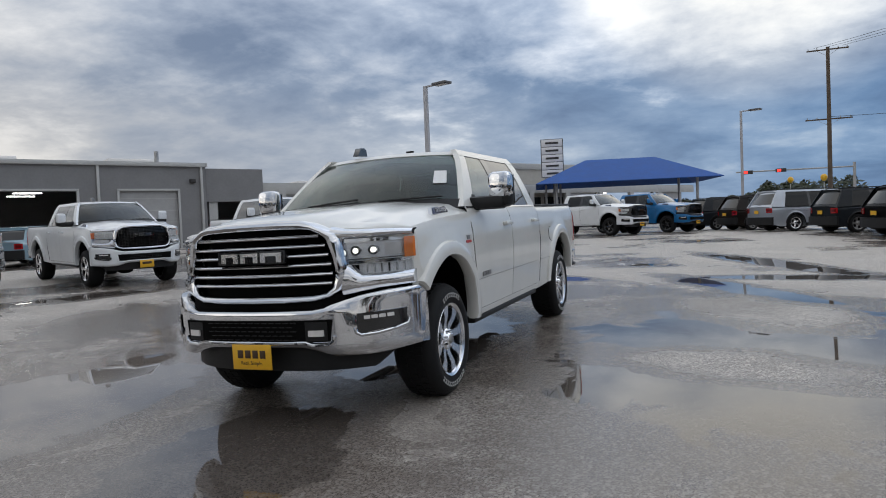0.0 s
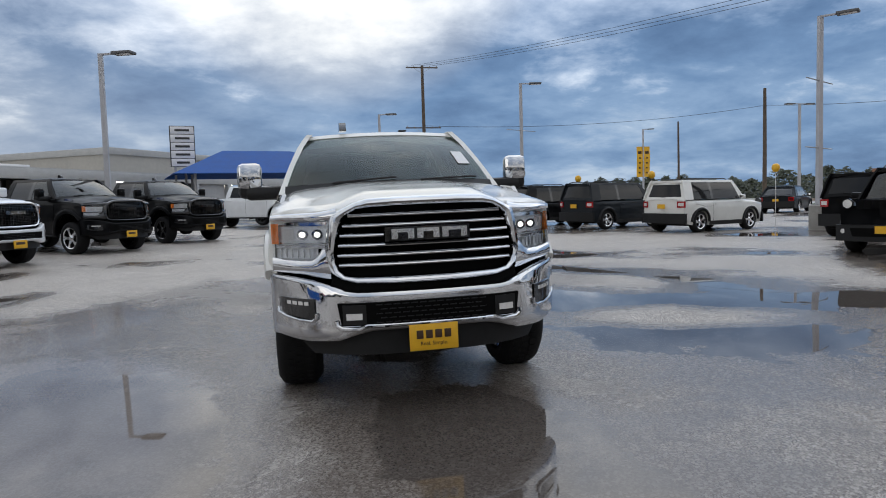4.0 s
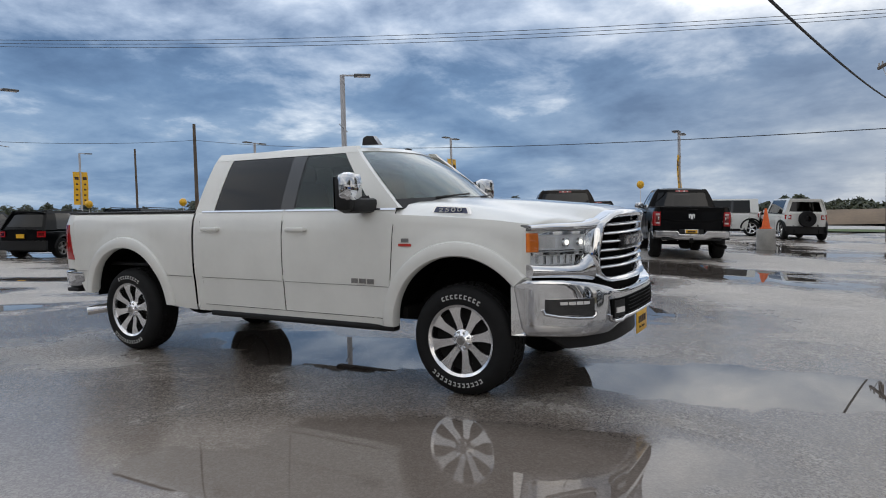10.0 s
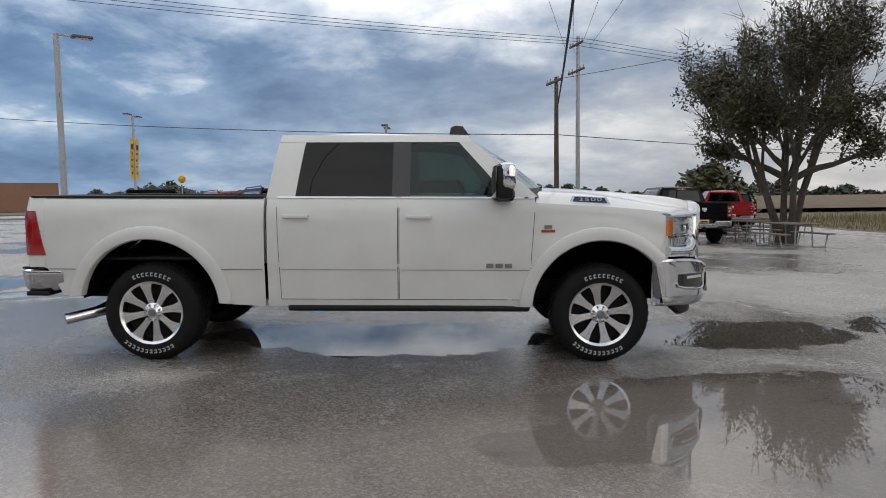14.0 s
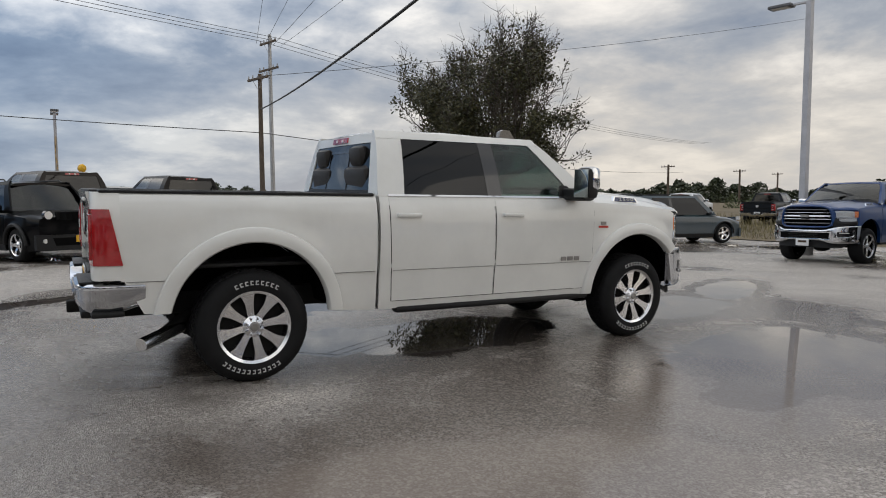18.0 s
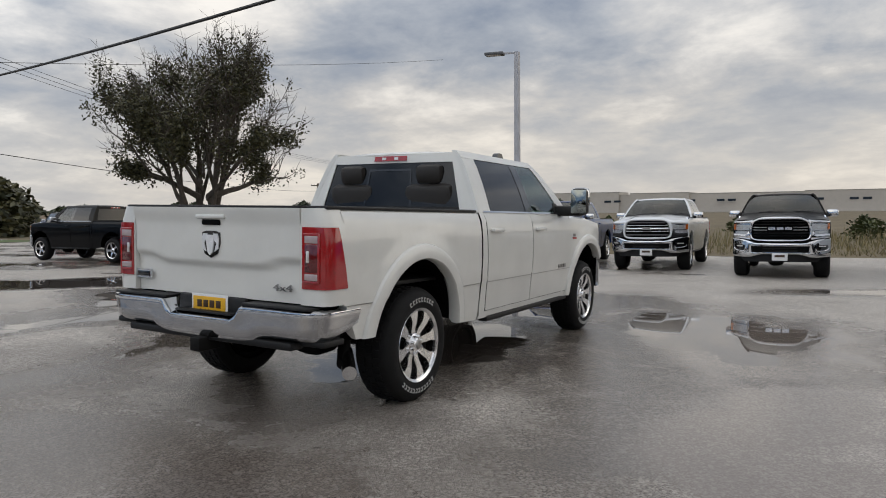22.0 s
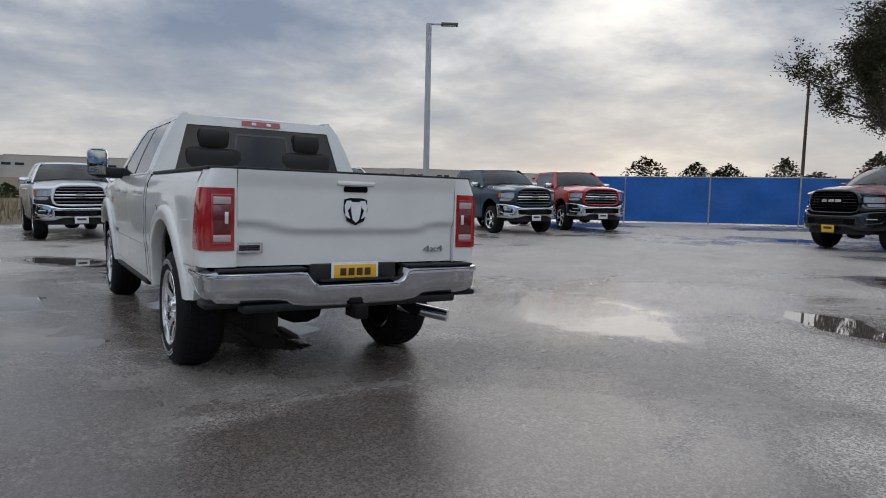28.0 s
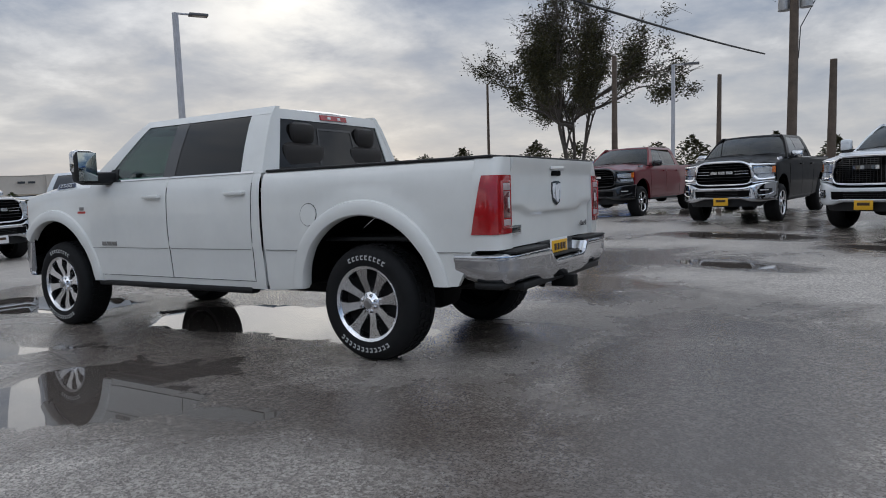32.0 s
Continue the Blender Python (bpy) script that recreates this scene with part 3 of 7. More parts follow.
def pickup(name, label, m, body=WHITE, front="bars", bumper=CHROME, lit="", tow=True, plate="yellow", hero=False, wheels="eight", rim=None, group="parked pickups", flare=True, rear_step=True, glassmat=None, tall=0.0, surround=None):
    top = thing(name, label, "pickup truck", m, group)
    surround = surround or (CHROME if bumper is CHROME else body)

    def half_width(y, z):
        w = interp(z, [(0.44, 0.925), (0.50, 0.945), (0.775, 0.968), (0.800, 0.976), (1.0, 0.984), (1.2, 0.978), (1.30, 0.964), (1.37, 0.938), (1.42, 0.90), (1.50, 0.80)])
        if y < -2.1:
            w -= 0.05 * ((-2.1 - y) / 0.7) ** 2
        if y > 2.6:
            w -= 0.020 * ((y - 2.6) / 0.35) ** 2
        if flare:
            for c in (-AXLE, AXLE):
                r = math.hypot(y - c, z - ARCH_Z)
                w += 0.014 * (1 - step(0.66, 0.80, r))
        return w

    def low(y):
        z = interp(y, [(-2.8, 0.845), (-2.385, 0.845), (-2.375, 0.47), (1.0, 0.47), (1.4, 0.50), (2.45, 0.555), (2.690, 0.565), (2.700, 0.79), (2.95, 0.79)])
        for c in (-AXLE, AXLE):
            d = abs(y - c)
            if d < ARCH_R:
                z = max(z, ARCH_Z + math.sqrt(ARCH_R ** 2 - d * d))
        return z

    def side(s):
        return lambda y, z, o=0.0: (s * (half_width(y, z) + o), y, z)

    def nose(x):
        return 0.34 * (abs(x) / 0.95) ** 3

    def face(x, z, o=0.0):
        return (x, -2.79 + nose(x) - o + 0.10 * max(0.0, (z - 1.15)) ** 1.2, z)

    def stations(a, b):
        ys = [a, b]
        ys += list(np.arange(math.ceil(a / 0.12) * 0.12, b, 0.12))
        for c in (-AXLE, AXLE):
            ys += [c + ARCH_R * k for k in (-1.001, -0.998, -0.98, -0.94, -0.87, -0.76, -0.62, -0.45, -0.25, 0, 0.25, 0.45, 0.62, 0.76, 0.87, 0.94, 0.98, 0.998, 1.001)]
        return sorted({round(float(y), 4) for y in ys if a <= y <= b})

    def shell(a, b, top_pts, curved=False, inner=0.55):
        """Both flanks and the top between two stations."""
        rings = []
        for y in stations(a, b):
            zl = low(y)
            pts = list(top_pts(y))
            z_sh = pts[-1][1]
            for k in range(1, 13):
                z = z_sh + (zl - z_sh) * k / 12
                pts.append((half_width(y, z), z))
            pts.append((half_width(y, zl) - 0.035, zl + 0.004))
            pts.append((half_width(y, zl) - 0.07, zl + 0.03))
            ring = []
            for x, z in pts:
                yy = max(y, -2.77 + nose(x)) if curved else y
                ring.append((x, yy, z))
            rings.append([(-x, yy, z) for x, yy, z in reversed(ring)] + ring[(1 if pts[0][0] == 0 else 0):])
        return loft(rings, closed=False, caps=False)

    def hood_top(y):
        zt = interp(y, [(-2.77, 1.325), (-2.70, 1.362), (-2.55, 1.395), (-2.2, 1.435), (-1.8, 1.462), (-1.3, 1.485)])
        e = 0.052 * step(-1.7, -2.7, y)
        return [(0, zt), (0.22, zt), (0.37, zt - 0.004), (0.45, zt - 0.016 - 0.4 * e), (0.55, zt - 0.030 - 0.95 * e), (0.68, zt - 0.038 - e), (0.80, zt - 0.058 - 0.8 * e), (0.875, zt - 0.098 - 0.3 * e), (half_width(y, min(zt - 0.15, 1.30)) - 0.012, zt - 0.135), (half_width(y, min(zt - 0.17, 1.28)), zt - 0.175)]

    def belt_top(y):
        return [(0, 1.40), (0.80, 1.40), (0.905, 1.415), (0.93, 1.385), (0.962, 1.31)]

    part("front_fenders_and_hood", shell(-2.77, -1.30, hood_top, True), body, top)
    part("cab_shell", shell(-1.30, 0.905, belt_top), body, top)
    # bed: flanks, inner walls, floor
    rings = []
    for y in stations(0.93, 2.78):
        zl = low(y)
        house = ARCH_Z + math.sqrt(max(0.0, 0.64 ** 2 - (y - AXLE) ** 2))
        pts = [(0.70, max(0.86, house)), (0.72, 1.36), (0.735, 1.383), (0.90, 1.386), (0.935, 1.365), (0.958, 1.31)]
        for k in range(1, 13):
            z = 1.31 + (zl - 1.31) * k / 12
            pts.append((half_width(y, z), z))
        pts += [(half_width(y, zl) - 0.035, zl + 0.004), (half_width(y, zl) - 0.07, zl + 0.03)]
        rings.append(pts)
    flank = loft([[(x, y, z) for x, z in r] for r, y in zip(rings, stations(0.93, 2.78))], closed=False, caps=False)
    bed = part("bed_side", flank, body, top)
    part("bed_side", mirrored(flank), body, top)
    part("bed_floor", box((0, 1.92, 0.86), (1.66, 1.98, 0.03), 0.008), BLACKTRIM, top)
    part("bed_front_wall", box((0, 0.945, 1.10), (1.80, 0.03, 0.54), 0.01), body, top)
    for s in (-1, 1):
        part("bed_rail_cap", box((s * 0.83, 1.92, 1.390), (0.20, 1.96, 0.022), 0.009), BLACKTRIM, top, "black plastic bed rail cap")
    part("bed_front_cap", box((0, 0.955, 1.388), (1.62, 0.05, 0.022), 0.008), BLACKTRIM, top)
    # closing plates: a black one for the shade behind the nose, a painted one at the cab's back
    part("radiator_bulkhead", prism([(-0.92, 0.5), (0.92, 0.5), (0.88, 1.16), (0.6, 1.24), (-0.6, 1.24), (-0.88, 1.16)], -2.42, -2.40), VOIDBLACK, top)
    part("cab_back_panel", prism([(-0.95, 0.5), (0.95, 0.5), (0.92, 1.41), (-0.92, 1.41)], 0.885, 0.905), body, top)
    # tailgate
    gate = part("tailgate", join(panel(lambda u, v, o=0: (u, 2.925 + o + 0.024 * step(1.26, 1.39, v) - 0.030 * step(1.035 + 0.05 * step(0.45, 0.62, abs(u)), 0.985 + 0.05 * step(0.45, 0.62, abs(u)), v) , v), [(-0.765, 0.80), (0.765, 0.80), (0.765, 1.385), (-0.765, 1.385)], 0.02, 0.08, 24, 36)), body, top)
    part("tailgate_cap", box((0, 2.90, 1.392), (1.53, 0.10, 0.016), 0.006), BLACKTRIM, gate)
    part("tailgate_handle", box((0, 2.955, 1.325), (0.27, 0.03, 0.030), 0.012), body, gate)
    # black block in place of the shade in the handle's hollow
    part("handle_recess", box((0, 2.9475, 1.288), (0.17, 0.022, 0.038), 0.010), VOIDBLACK, gate)
    shield = [(-0.075, 1.215), (-0.04, 1.225), (0.04, 1.225), (0.075, 1.215), (0.078, 1.15), (0.055, 1.085), (0.0, 1.06), (-0.055, 1.085), (-0.078, 1.15)]
    part("tailgate_emblem", prism([(x * 1.08, 1.145 + (z - 1.145) * 1.08) for x, z in shield], 2.938, 2.953), GLOSSBLACK, gate, "dark shield emblem with a chrome crest", smooth=20)
    crest = [prism([(-0.036, 1.205), (0.036, 1.205), (0.034, 1.15), (0.022, 1.09), (0.0, 1.072), (-0.022, 1.09), (-0.034, 1.15)], 2.952, 2.962)]
    for s in (-1, 1):
        crest.append(prism([(s * 0.030, 1.214), (s * 0.064, 1.214), (s * 0.079, 1.18), (s * 0.072, 1.115), (s * 0.040, 1.095), (s * 0.058, 1.15), (s * 0.040, 1.17)], 2.952, 2.960))
    part("emblem_crest", join(*crest), LAMPSILVER, gate, smooth=0)
    if hero:
        part("model_badge", join(panel(lambda u, v, o=0: (u, 2.934 + o, v), [(0.61, 0.885), (0.77, 0.885), (0.77, 0.945), (0.61, 0.945)], 0.008, 0.01, 2, 2)), CHROME, gate, "oval chrome name badge")
        part("badge_field", box((0.69, 2.9435, 0.915), (0.125, 0.006, 0.036), 0.002), GLOSSBLACK, gate)
        txt = bpy.data.curves.new("drive_badge", "FONT")
        txt.body, txt.size, txt.extrude, txt.align_x = "4x4", 0.085, 0.004, "CENTER"
        me = bpy.data.meshes.new_from_object(bpy.data.objects.new("t", txt))
        me.materials.clear()
        me.materials.append(STEEL)
        ob = new("drive_badge", me)
        ob.parent, ob.matrix_basis = gate, pose(-0.61, 2.934, 0.872, 90, 0, 180) @ Matrix.Diagonal((1.25, 0.72, 1, 1))
    # rear corners with wrap-round tail lamps
    def corner(z0, z1, lead0, lead1, off, s, inner=0.77, n=6):
        rings = []
        for k in range(n + 1):
            t = k / n
            z = z0 + (z1 - z0) * t
            lead = lead0 + (lead1 - lead0) * t
            h = half_width(2.70, min(z, 1.33)) - (0.03 if z > 1.34 else 0.0)
            rings.append([(s * x, y, z) for x, y in ((h + off, lead), (h + off - 0.004, 2.86), (h - 0.012 + off, 2.905), (h - 0.035 + off, 2.935 + off), (h - 0.075, 2.947 + off), (inner, 2.950 + off), (inner, 2.90), (h - 0.06, 2.88), (h - 0.05, lead))])
        if s < 0:
            rings = [list(reversed(r)) for r in rings]
        return loft(rings)
    for s in (-1, 1):
        part("bed_corner", corner(0.80, 1.386, 2.775, 2.775, 0.0, s), body, top)
        lamp = part("tail_lamp", corner(0.900, 1.272, 2.765, 2.842, 0.007, s, 0.785), REDLENS, top, "red tail lamp")
        part("reverse_lamp", box((s * 0.858, 2.9565, 1.198), (0.106, 0.010, 0.046), 0.006), SMOKEPALE, lamp)
        part("reverse_lamp", box((s * 0.858, 2.9565, 0.972), (0.106, 0.010, 0.040), 0.006), SMOKEPALE, lamp)
        well = part("lamp_inner", box((s * 0.858, 2.9555, 1.085), (0.104, 0.010, 0.170), 0.004), DARKRED, lamp)
        part("lamp_led", box((s * 0.832, 2.961, 1.095), (0.022, 0.010, 0.070), 0.004), PALELENS, well)
        part("lamp_border", join(box((s * 0.914, 2.9535, 1.085), (0.014, 0.020, 0.30), 0.004), box((s * 0.858, 2.9535, 1.228), (0.118, 0.020, 0.016), 0.004), box((s * 0.858, 2.9535, 0.942), (0.118, 0.020, 0.016), 0.004)), REDLENS, lamp)
    # rear bumper: chrome ends with a dropped centre step
    rb = []
    way = [(0.985, 2.63), (0.985, 2.74), (0.984, 2.85), (0.975, 2.93), (0.945, 2.99), (0.895, 3.025), (0.82, 3.043)] + [(0.76 - 0.04 * k, 3.050 + 0.012 * (k / 19)) for k in range(20)]
    way = way + [(-x, y) for x, y in reversed(way[:-1])]
    for k, (x, y) in enumerate(way):
        drop = 0.085 * (1 - step(0.29, 0.37, abs(x)))
        zt, zb = 0.775 - drop, 0.545 + 0.03 * step(0.3, 0.6, abs(x)) - (0.02 if abs(x) < 0.45 else 0)
        f = step(2.86, 3.03, y)
        ux, uy = -math.copysign(math.sqrt(1 - f * f), x), -f
        if y < 2.86:
            zb += 0.05 * step(2.80, 2.63, y)
        rb.append([(x + ux * d, y + uy * d, z) for d, z in ((0.13, zt + 0.005), (0.03, zt), (0.004, zt - 0.010), (0.0, zt - 0.026), (0.008, zt - 0.05), (0.012, zb + 0.10), (0.022, zb + 0.05), (0.045, zb + 0.018), (0.08, zb), (0.13, zb))])
    rear = part("rear_bumper", loft(rb), bumper, top, "chrome rear step bumper" if bumper is CHROME else "")
    for s in (-1, 1):
        part("step_pad", box((s * 0.62, 2.962, 0.783), (0.54, 0.13, 0.016), 0.006), BLACKTRIM, rear)
    part("step_pad", box((0, 2.955, 0.705), (0.52, 0.15, 0.014), 0.005), BLACKTRIM, rear)
    part("plate_recess", box((0, 2.93, 0.725), (0.62, 0.05, 0.16), 0.02), BLACKTRIM, rear)
    part("rear_valance", join(box((0, 2.955, 0.548), (1.50, 0.12, 0.05), 0.012), box((-0.86, 2.86, 0.572), (0.20, 0.20, 0.04), 0.012), box((0.86, 2.86, 0.572), (0.20, 0.20, 0.04), 0.012)), BLACKTRIM, rear)
    part("hitch_receiver", box((0, 3.00, 0.50), (0.09, 0.18, 0.09), 0.01), UNDER, rear)
    if plate:
        rp = part("rear_plate", box((0.0, 2.962, 0.725), (0.335, 0.008, 0.178), 0.006), PLATEWHITE, top, "plate in a white frame")
        part("plate_face", box((0.0, 2.967, 0.734), (0.300, 0.006, 0.128), 0.003), YELLOW if plate == "yellow" else PLATEWHITE, rp)
        for k in range(4 if hero else 1):
            part("plate_bar", box((-0.087 + 0.058 * k if hero else 0.0, 2.971, 0.752), (0.042 if hero else 0.20, 0.004, 0.048), 0.001), INKBROWN, rp)
        fp = part("front_plate", box((0.0, -2.876, 0.490), (0.305, 0.008, 0.165), 0.004), YELLOW if plate == "yellow" else PLATEWHITE, top, "yellow plate with dark print" if plate == "yellow" else "")
        for k in range(4 if hero else 1):
            part("plate_bar", box((-0.087 + 0.058 * k if hero else 0.0, -2.881, 0.508), (0.042 if hero else 0.20, 0.004, 0.052), 0.001), INKBROWN, fp)
        if hero:
            for holder, at in ((fp, pose(0, -2.9905, 0.440, 90, 0, 0)), (rp, pose(0, 2.9705, 0.692, 90, 0, 180))):
                txt = bpy.data.curves.new("plate_words", "FONT")
                txt.body, txt.size, txt.extrude, txt.align_x = "Real. Simple.", 0.034, 0.001, "CENTER"
                me = bpy.data.meshes.new_from_object(bpy.data.objects.new("t", txt))
                me.materials.clear()
                me.materials.append(INKBROWN)
                ob = new("plate_words", me)
                ob.parent, ob.matrix_basis = holder, at
    # doors, seams, handles
    for s in (-1, 1):
        sf = side(s)
        for (a, b) in ((-1.335, -0.203), (-0.187, 0.822)):
            rear_door = a > -1
            cor = [(a, 0.535), (b, 0.535), (b, 1.385), (a, 1.385)]
            if rear_door:
                cor = [(a, 0.535), (b - 0.03, 0.535), (b, 1.385), (a, 1.385)]
            else:
                cor = [(a + 0.055, 0.535), (b, 0.535), (b, 1.385), (a, 1.385)]
            seam = [(cor[0][0] - 0.005, cor[0][1] - 0.005), (cor[1][0] + 0.005, cor[1][1] - 0.005), (cor[2][0] + 0.005, cor[2][1]), (cor[3][0] - 0.005, cor[3][1])]
            part("door_seam", panel(sf, seam, 0.0015, 0.006, 14, 10), VOIDBLACK, top)
            door = part("rear_door" if rear_door else "front_door", panel(sf, cor, 0.006, 0.010, 16, 14), body, top)
            hy = b - 0.165
            part("door_handle", join(box((s * 1.012, hy, 1.232), (0.026, 0.215, 0.034), 0.012), box((s * 0.99, hy - 0.09, 1.232), (0.04, 0.03, 0.03), 0.01), box((s * 0.99, hy + 0.09, 1.232), (0.04, 0.03, 0.03), 0.01)), body, door)
            if hero:
                part("handle_cup", panel(sf, [(hy - 0.07, 1.205), (hy + 0.07, 1.205), (hy + 0.07, 1.262), (hy - 0.07, 1.262)], 0.0075, 0.004, 3, 3), STEEL if body is not WHITE else body, door)
            part("belt_moulding", panel(sf, [(a, 1.384), (b, 1.384), (b, 1.398), (a, 1.398)], 0.014, 0.02, 8, 1), CHROME if bumper is CHROME else BLACKTRIM, door)
        if hero:
            # thin grey strips paint the shadow line under the body crease
            for a, b in ((-2.33 + 0.97, -0.203), (-0.187, 0.80), (0.94, 1.30), (2.50, 2.76)):
                part("body_crease", panel(sf, [(a + 0.012, 0.784), (b - 0.012, 0.784), (b - 0.012, 0.788), (a + 0.012, 0.788)], 0.0072, 0.006, 10, 1), STEEL, top)
            part("name_badge", join(*[panel(sf, [(-1.145 + 0.078 * k, 0.805), (-1.085 + 0.078 * k, 0.805), (-1.085 + 0.078 * k, 0.842), (-1.145 + 0.078 * k, 0.842)], 0.012, 0.006, 2, 2) for k in range(3)]), STEEL, top, "grey block badge on the door", smooth=0)
            part("engine_badge", join(panel(sf, [(-1.475, 1.135), (-1.41, 1.135), (-1.41, 1.165), (-1.475, 1.165)], 0.006, 0.006, 2, 2)), STEEL, top)
            part("engine_badge_bar", join(panel(sf, [(-1.50, 1.105), (-1.385, 1.105), (-1.385, 1.125), (-1.50, 1.125)], 0.006, 0.006, 2, 2)), REDBADGE, top, "small red badge bar")
        # hood-side number badge
        hb = panel(lambda u, v, o=0, s=s: (s * (0.885 + o - 0.35 * (v - 1.36)), u, v), [(-1.97, 1.34), (-1.63, 1.355), (-1.66, 1.408), (-1.94, 1.395)], 0.012, 0.03, 3, 2)
        part("hood_badge", hb, CHROME, top, "chrome and blue number badge")
        part("badge_field", panel(lambda u, v, o=0, s=s: (s * (0.885 + o - 0.35 * (v - 1.36)), u, v), [(-1.945, 1.350), (-1.655, 1.362), (-1.675, 1.402), (-1.925, 1.390)], 0.016, 0.006, 3, 2), BADGEBLUE, top)
        if hero:
            for k, digit in enumerate("2500"):
                txt = bpy.data.curves.new("badge_digit", "FONT")
                txt.body, txt.size, txt.extrude, txt.align_x, txt.align_y = digit, 0.052, 0.002, "CENTER", "CENTER"
                me = bpy.data.meshes.new_from_object(bpy.data.objects.new("t", txt))
                me.materials.clear()
                me.materials.append(LETTERS)
                ob = new("badge_digit", me)
                ob.parent = top
                ob.matrix_basis = pose(s * 0.904, -1.80 + s * (k - 1.5) * 0.052, 1.377 - 0.002 * s * 0, 90, 0, 90 * s) @ Matrix.Rotation(radians(-19), 4, "X") @ Matrix.Diagonal((1.7, 0.8, 1, 1))
        # lower crease line and flare lip
        if flare:
            for c in (-AXLE, AXLE):
                rings = []
                for k in range(33):
                    a = radians(-3 + (186 if c > 0 else 143) * k / 32)
                    ring = []
                    for r, o in ((ARCH_R - 0.002, -0.05), (ARCH_R - 0.004, 0.012), (ARCH_R + 0.006, 0.026), (ARCH_R + 0.03, 0.031), (0.662, 0.028), (0.682, 0.020), (0.690, 0.004), (0.690, -0.02)):
                        yy, zz = c + r * math.cos(a), max(ARCH_Z + r * math.sin(a), 0.475 if c < 0 else 0.56 - 0.06 * (math.cos(a) < 0))
                        ring.append((s * (half_width(yy, zz) + o), yy, zz))
                    rings.append(ring)
                part("fender_flare", loft(rings), body, top)
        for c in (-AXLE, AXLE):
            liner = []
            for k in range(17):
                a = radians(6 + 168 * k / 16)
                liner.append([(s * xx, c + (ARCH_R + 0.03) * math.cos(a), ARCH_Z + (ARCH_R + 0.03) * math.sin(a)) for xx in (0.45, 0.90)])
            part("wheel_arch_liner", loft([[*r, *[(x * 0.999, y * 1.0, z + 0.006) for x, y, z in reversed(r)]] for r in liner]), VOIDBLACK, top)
            # black sheet closes the arch and stands for the shade inside
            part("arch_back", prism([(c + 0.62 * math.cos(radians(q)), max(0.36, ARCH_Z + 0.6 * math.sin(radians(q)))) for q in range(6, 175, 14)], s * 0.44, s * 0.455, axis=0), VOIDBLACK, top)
        part("side_rail", box((s * 0.90, -0.28, 0.455), (0.10, 2.05, 0.055), 0.02), BLACKTRIM, top, "black rocker rail")
    # fuel door
    if hero:
        disc = [(1.41 + 0.085 * math.cos(q * math.pi / 10), 1.05 + 0.085 * math.sin(q * math.pi / 10)) for q in range(20)]
        sf = side(1)
        part("fuel_door_seam", ([sf(u, v, 0.002) for u, v in disc] + [sf(u, v, -0.01) for u, v in disc], [list(range(20)), [39 - i for i in range(20)]] + [[(i + 1) % 20, i, 20 + i, 20 + (i + 1) % 20] for i in range(20)]), VOIDBLACK, top)
        disc = [(1.41 + 0.080 * math.cos(q * math.pi / 10), 1.05 + 0.080 * math.sin(q * math.pi / 10)) for q in range(20)]
        part("fuel_door", ([sf(u, v, 0.005) for u, v in disc] + [sf(u, v, -0.01) for u, v in disc], [list(range(20)), [39 - i for i in range(20)]] + [[(i + 1) % 20, i, 20 + i, 20 + (i + 1) % 20] for i in range(20)]), body, top)
    # ---- greenhouse ----
    def cabin(s):
        return lambda y, z, o=0.0: (s * (interp(z, [(1.38, 0.928), (1.60, 0.845), (1.80, 0.752), (1.87, 0.708), (1.93, 0.655)]) + o), y, z)
    gl = glassmat or GLASS
    for s in (-1, 1):
        cf = cabin(s)
        part("front_side_glass", panel(cf, [(-1.13, 1.395), (-0.26, 1.395), (-0.26, 1.874), (-0.725, 1.862)], 0.0, 0.006, 5, 6), gl, top)
        part("rear_side_glass", panel(cf, [(-0.17, 1.395), (0.685, 1.395), (0.635, 1.862), (-0.17, 1.874)], 0.0, 0.006, 5, 6), TINT, top, "dark tinted glass")
        part("b_pillar", panel(cf, [(-0.29, 1.39), (-0.14, 1.39), (-0.14, 1.88), (-0.29, 1.88)], 0.004, 0.04, 2, 6), GLOSSBLACK, top)
        part("a_pillar", panel(cf, [(-1.36, 1.40), (-1.12, 1.39), (-0.70, 1.866), (-0.80, 1.896)], 0.006, 0.05, 3, 6), body, top)
        part("mirror_sail", panel(cf, [(-1.13, 1.395), (-0.93, 1.395), (-0.97, 1.50), (-1.05, 1.50)], 0.008, 0.02, 2, 2), BLACKTRIM, top)
        part("c_pillar", panel(cf, [(0.675, 1.38), (0.915, 1.38), (0.835, 1.91), (0.615, 1.862)], 0.006, 0.05, 4, 6), body, top)
        part("roof_rail", panel(cf, [(-0.82, 1.866), (0.84, 1.858), (0.83, 1.925), (-0.78, 1.925)], 0.006, 0.05, 10, 3), body, top)
    ws_base = lambda u: (0.90 * u, -1.50 + 0.22 * u * u, 1.470 - 0.02 * u * u)
    ws_top = lambda u: (0.69 * u, -0.845 + 0.10 * u * u, 1.905 - 0.022 * u * u)

    def screen(u, v, o=0.0):
        a, b = Vector(ws_base(u)), Vector(ws_top(u))
        p = a.lerp(b, v) + Vector((0, -0.55, 0.83)) * (0.028 * math.sin(math.pi * v) + o)
        return tuple(p)
    part("windscreen", panel(screen, [(-0.96, 0.0), (0.96, 0.0), (0.96, 1.0), (-0.96, 1.0)], 0.0, 0.006, 12, 6), gl, top)
    part("cowl", panel(screen, [(-1.0, -0.12), (1.0, -0.12), (1.0, 0.02), (-1.0, 0.02)], 0.006, 0.012, 12, 2), BLACKTRIM, top)
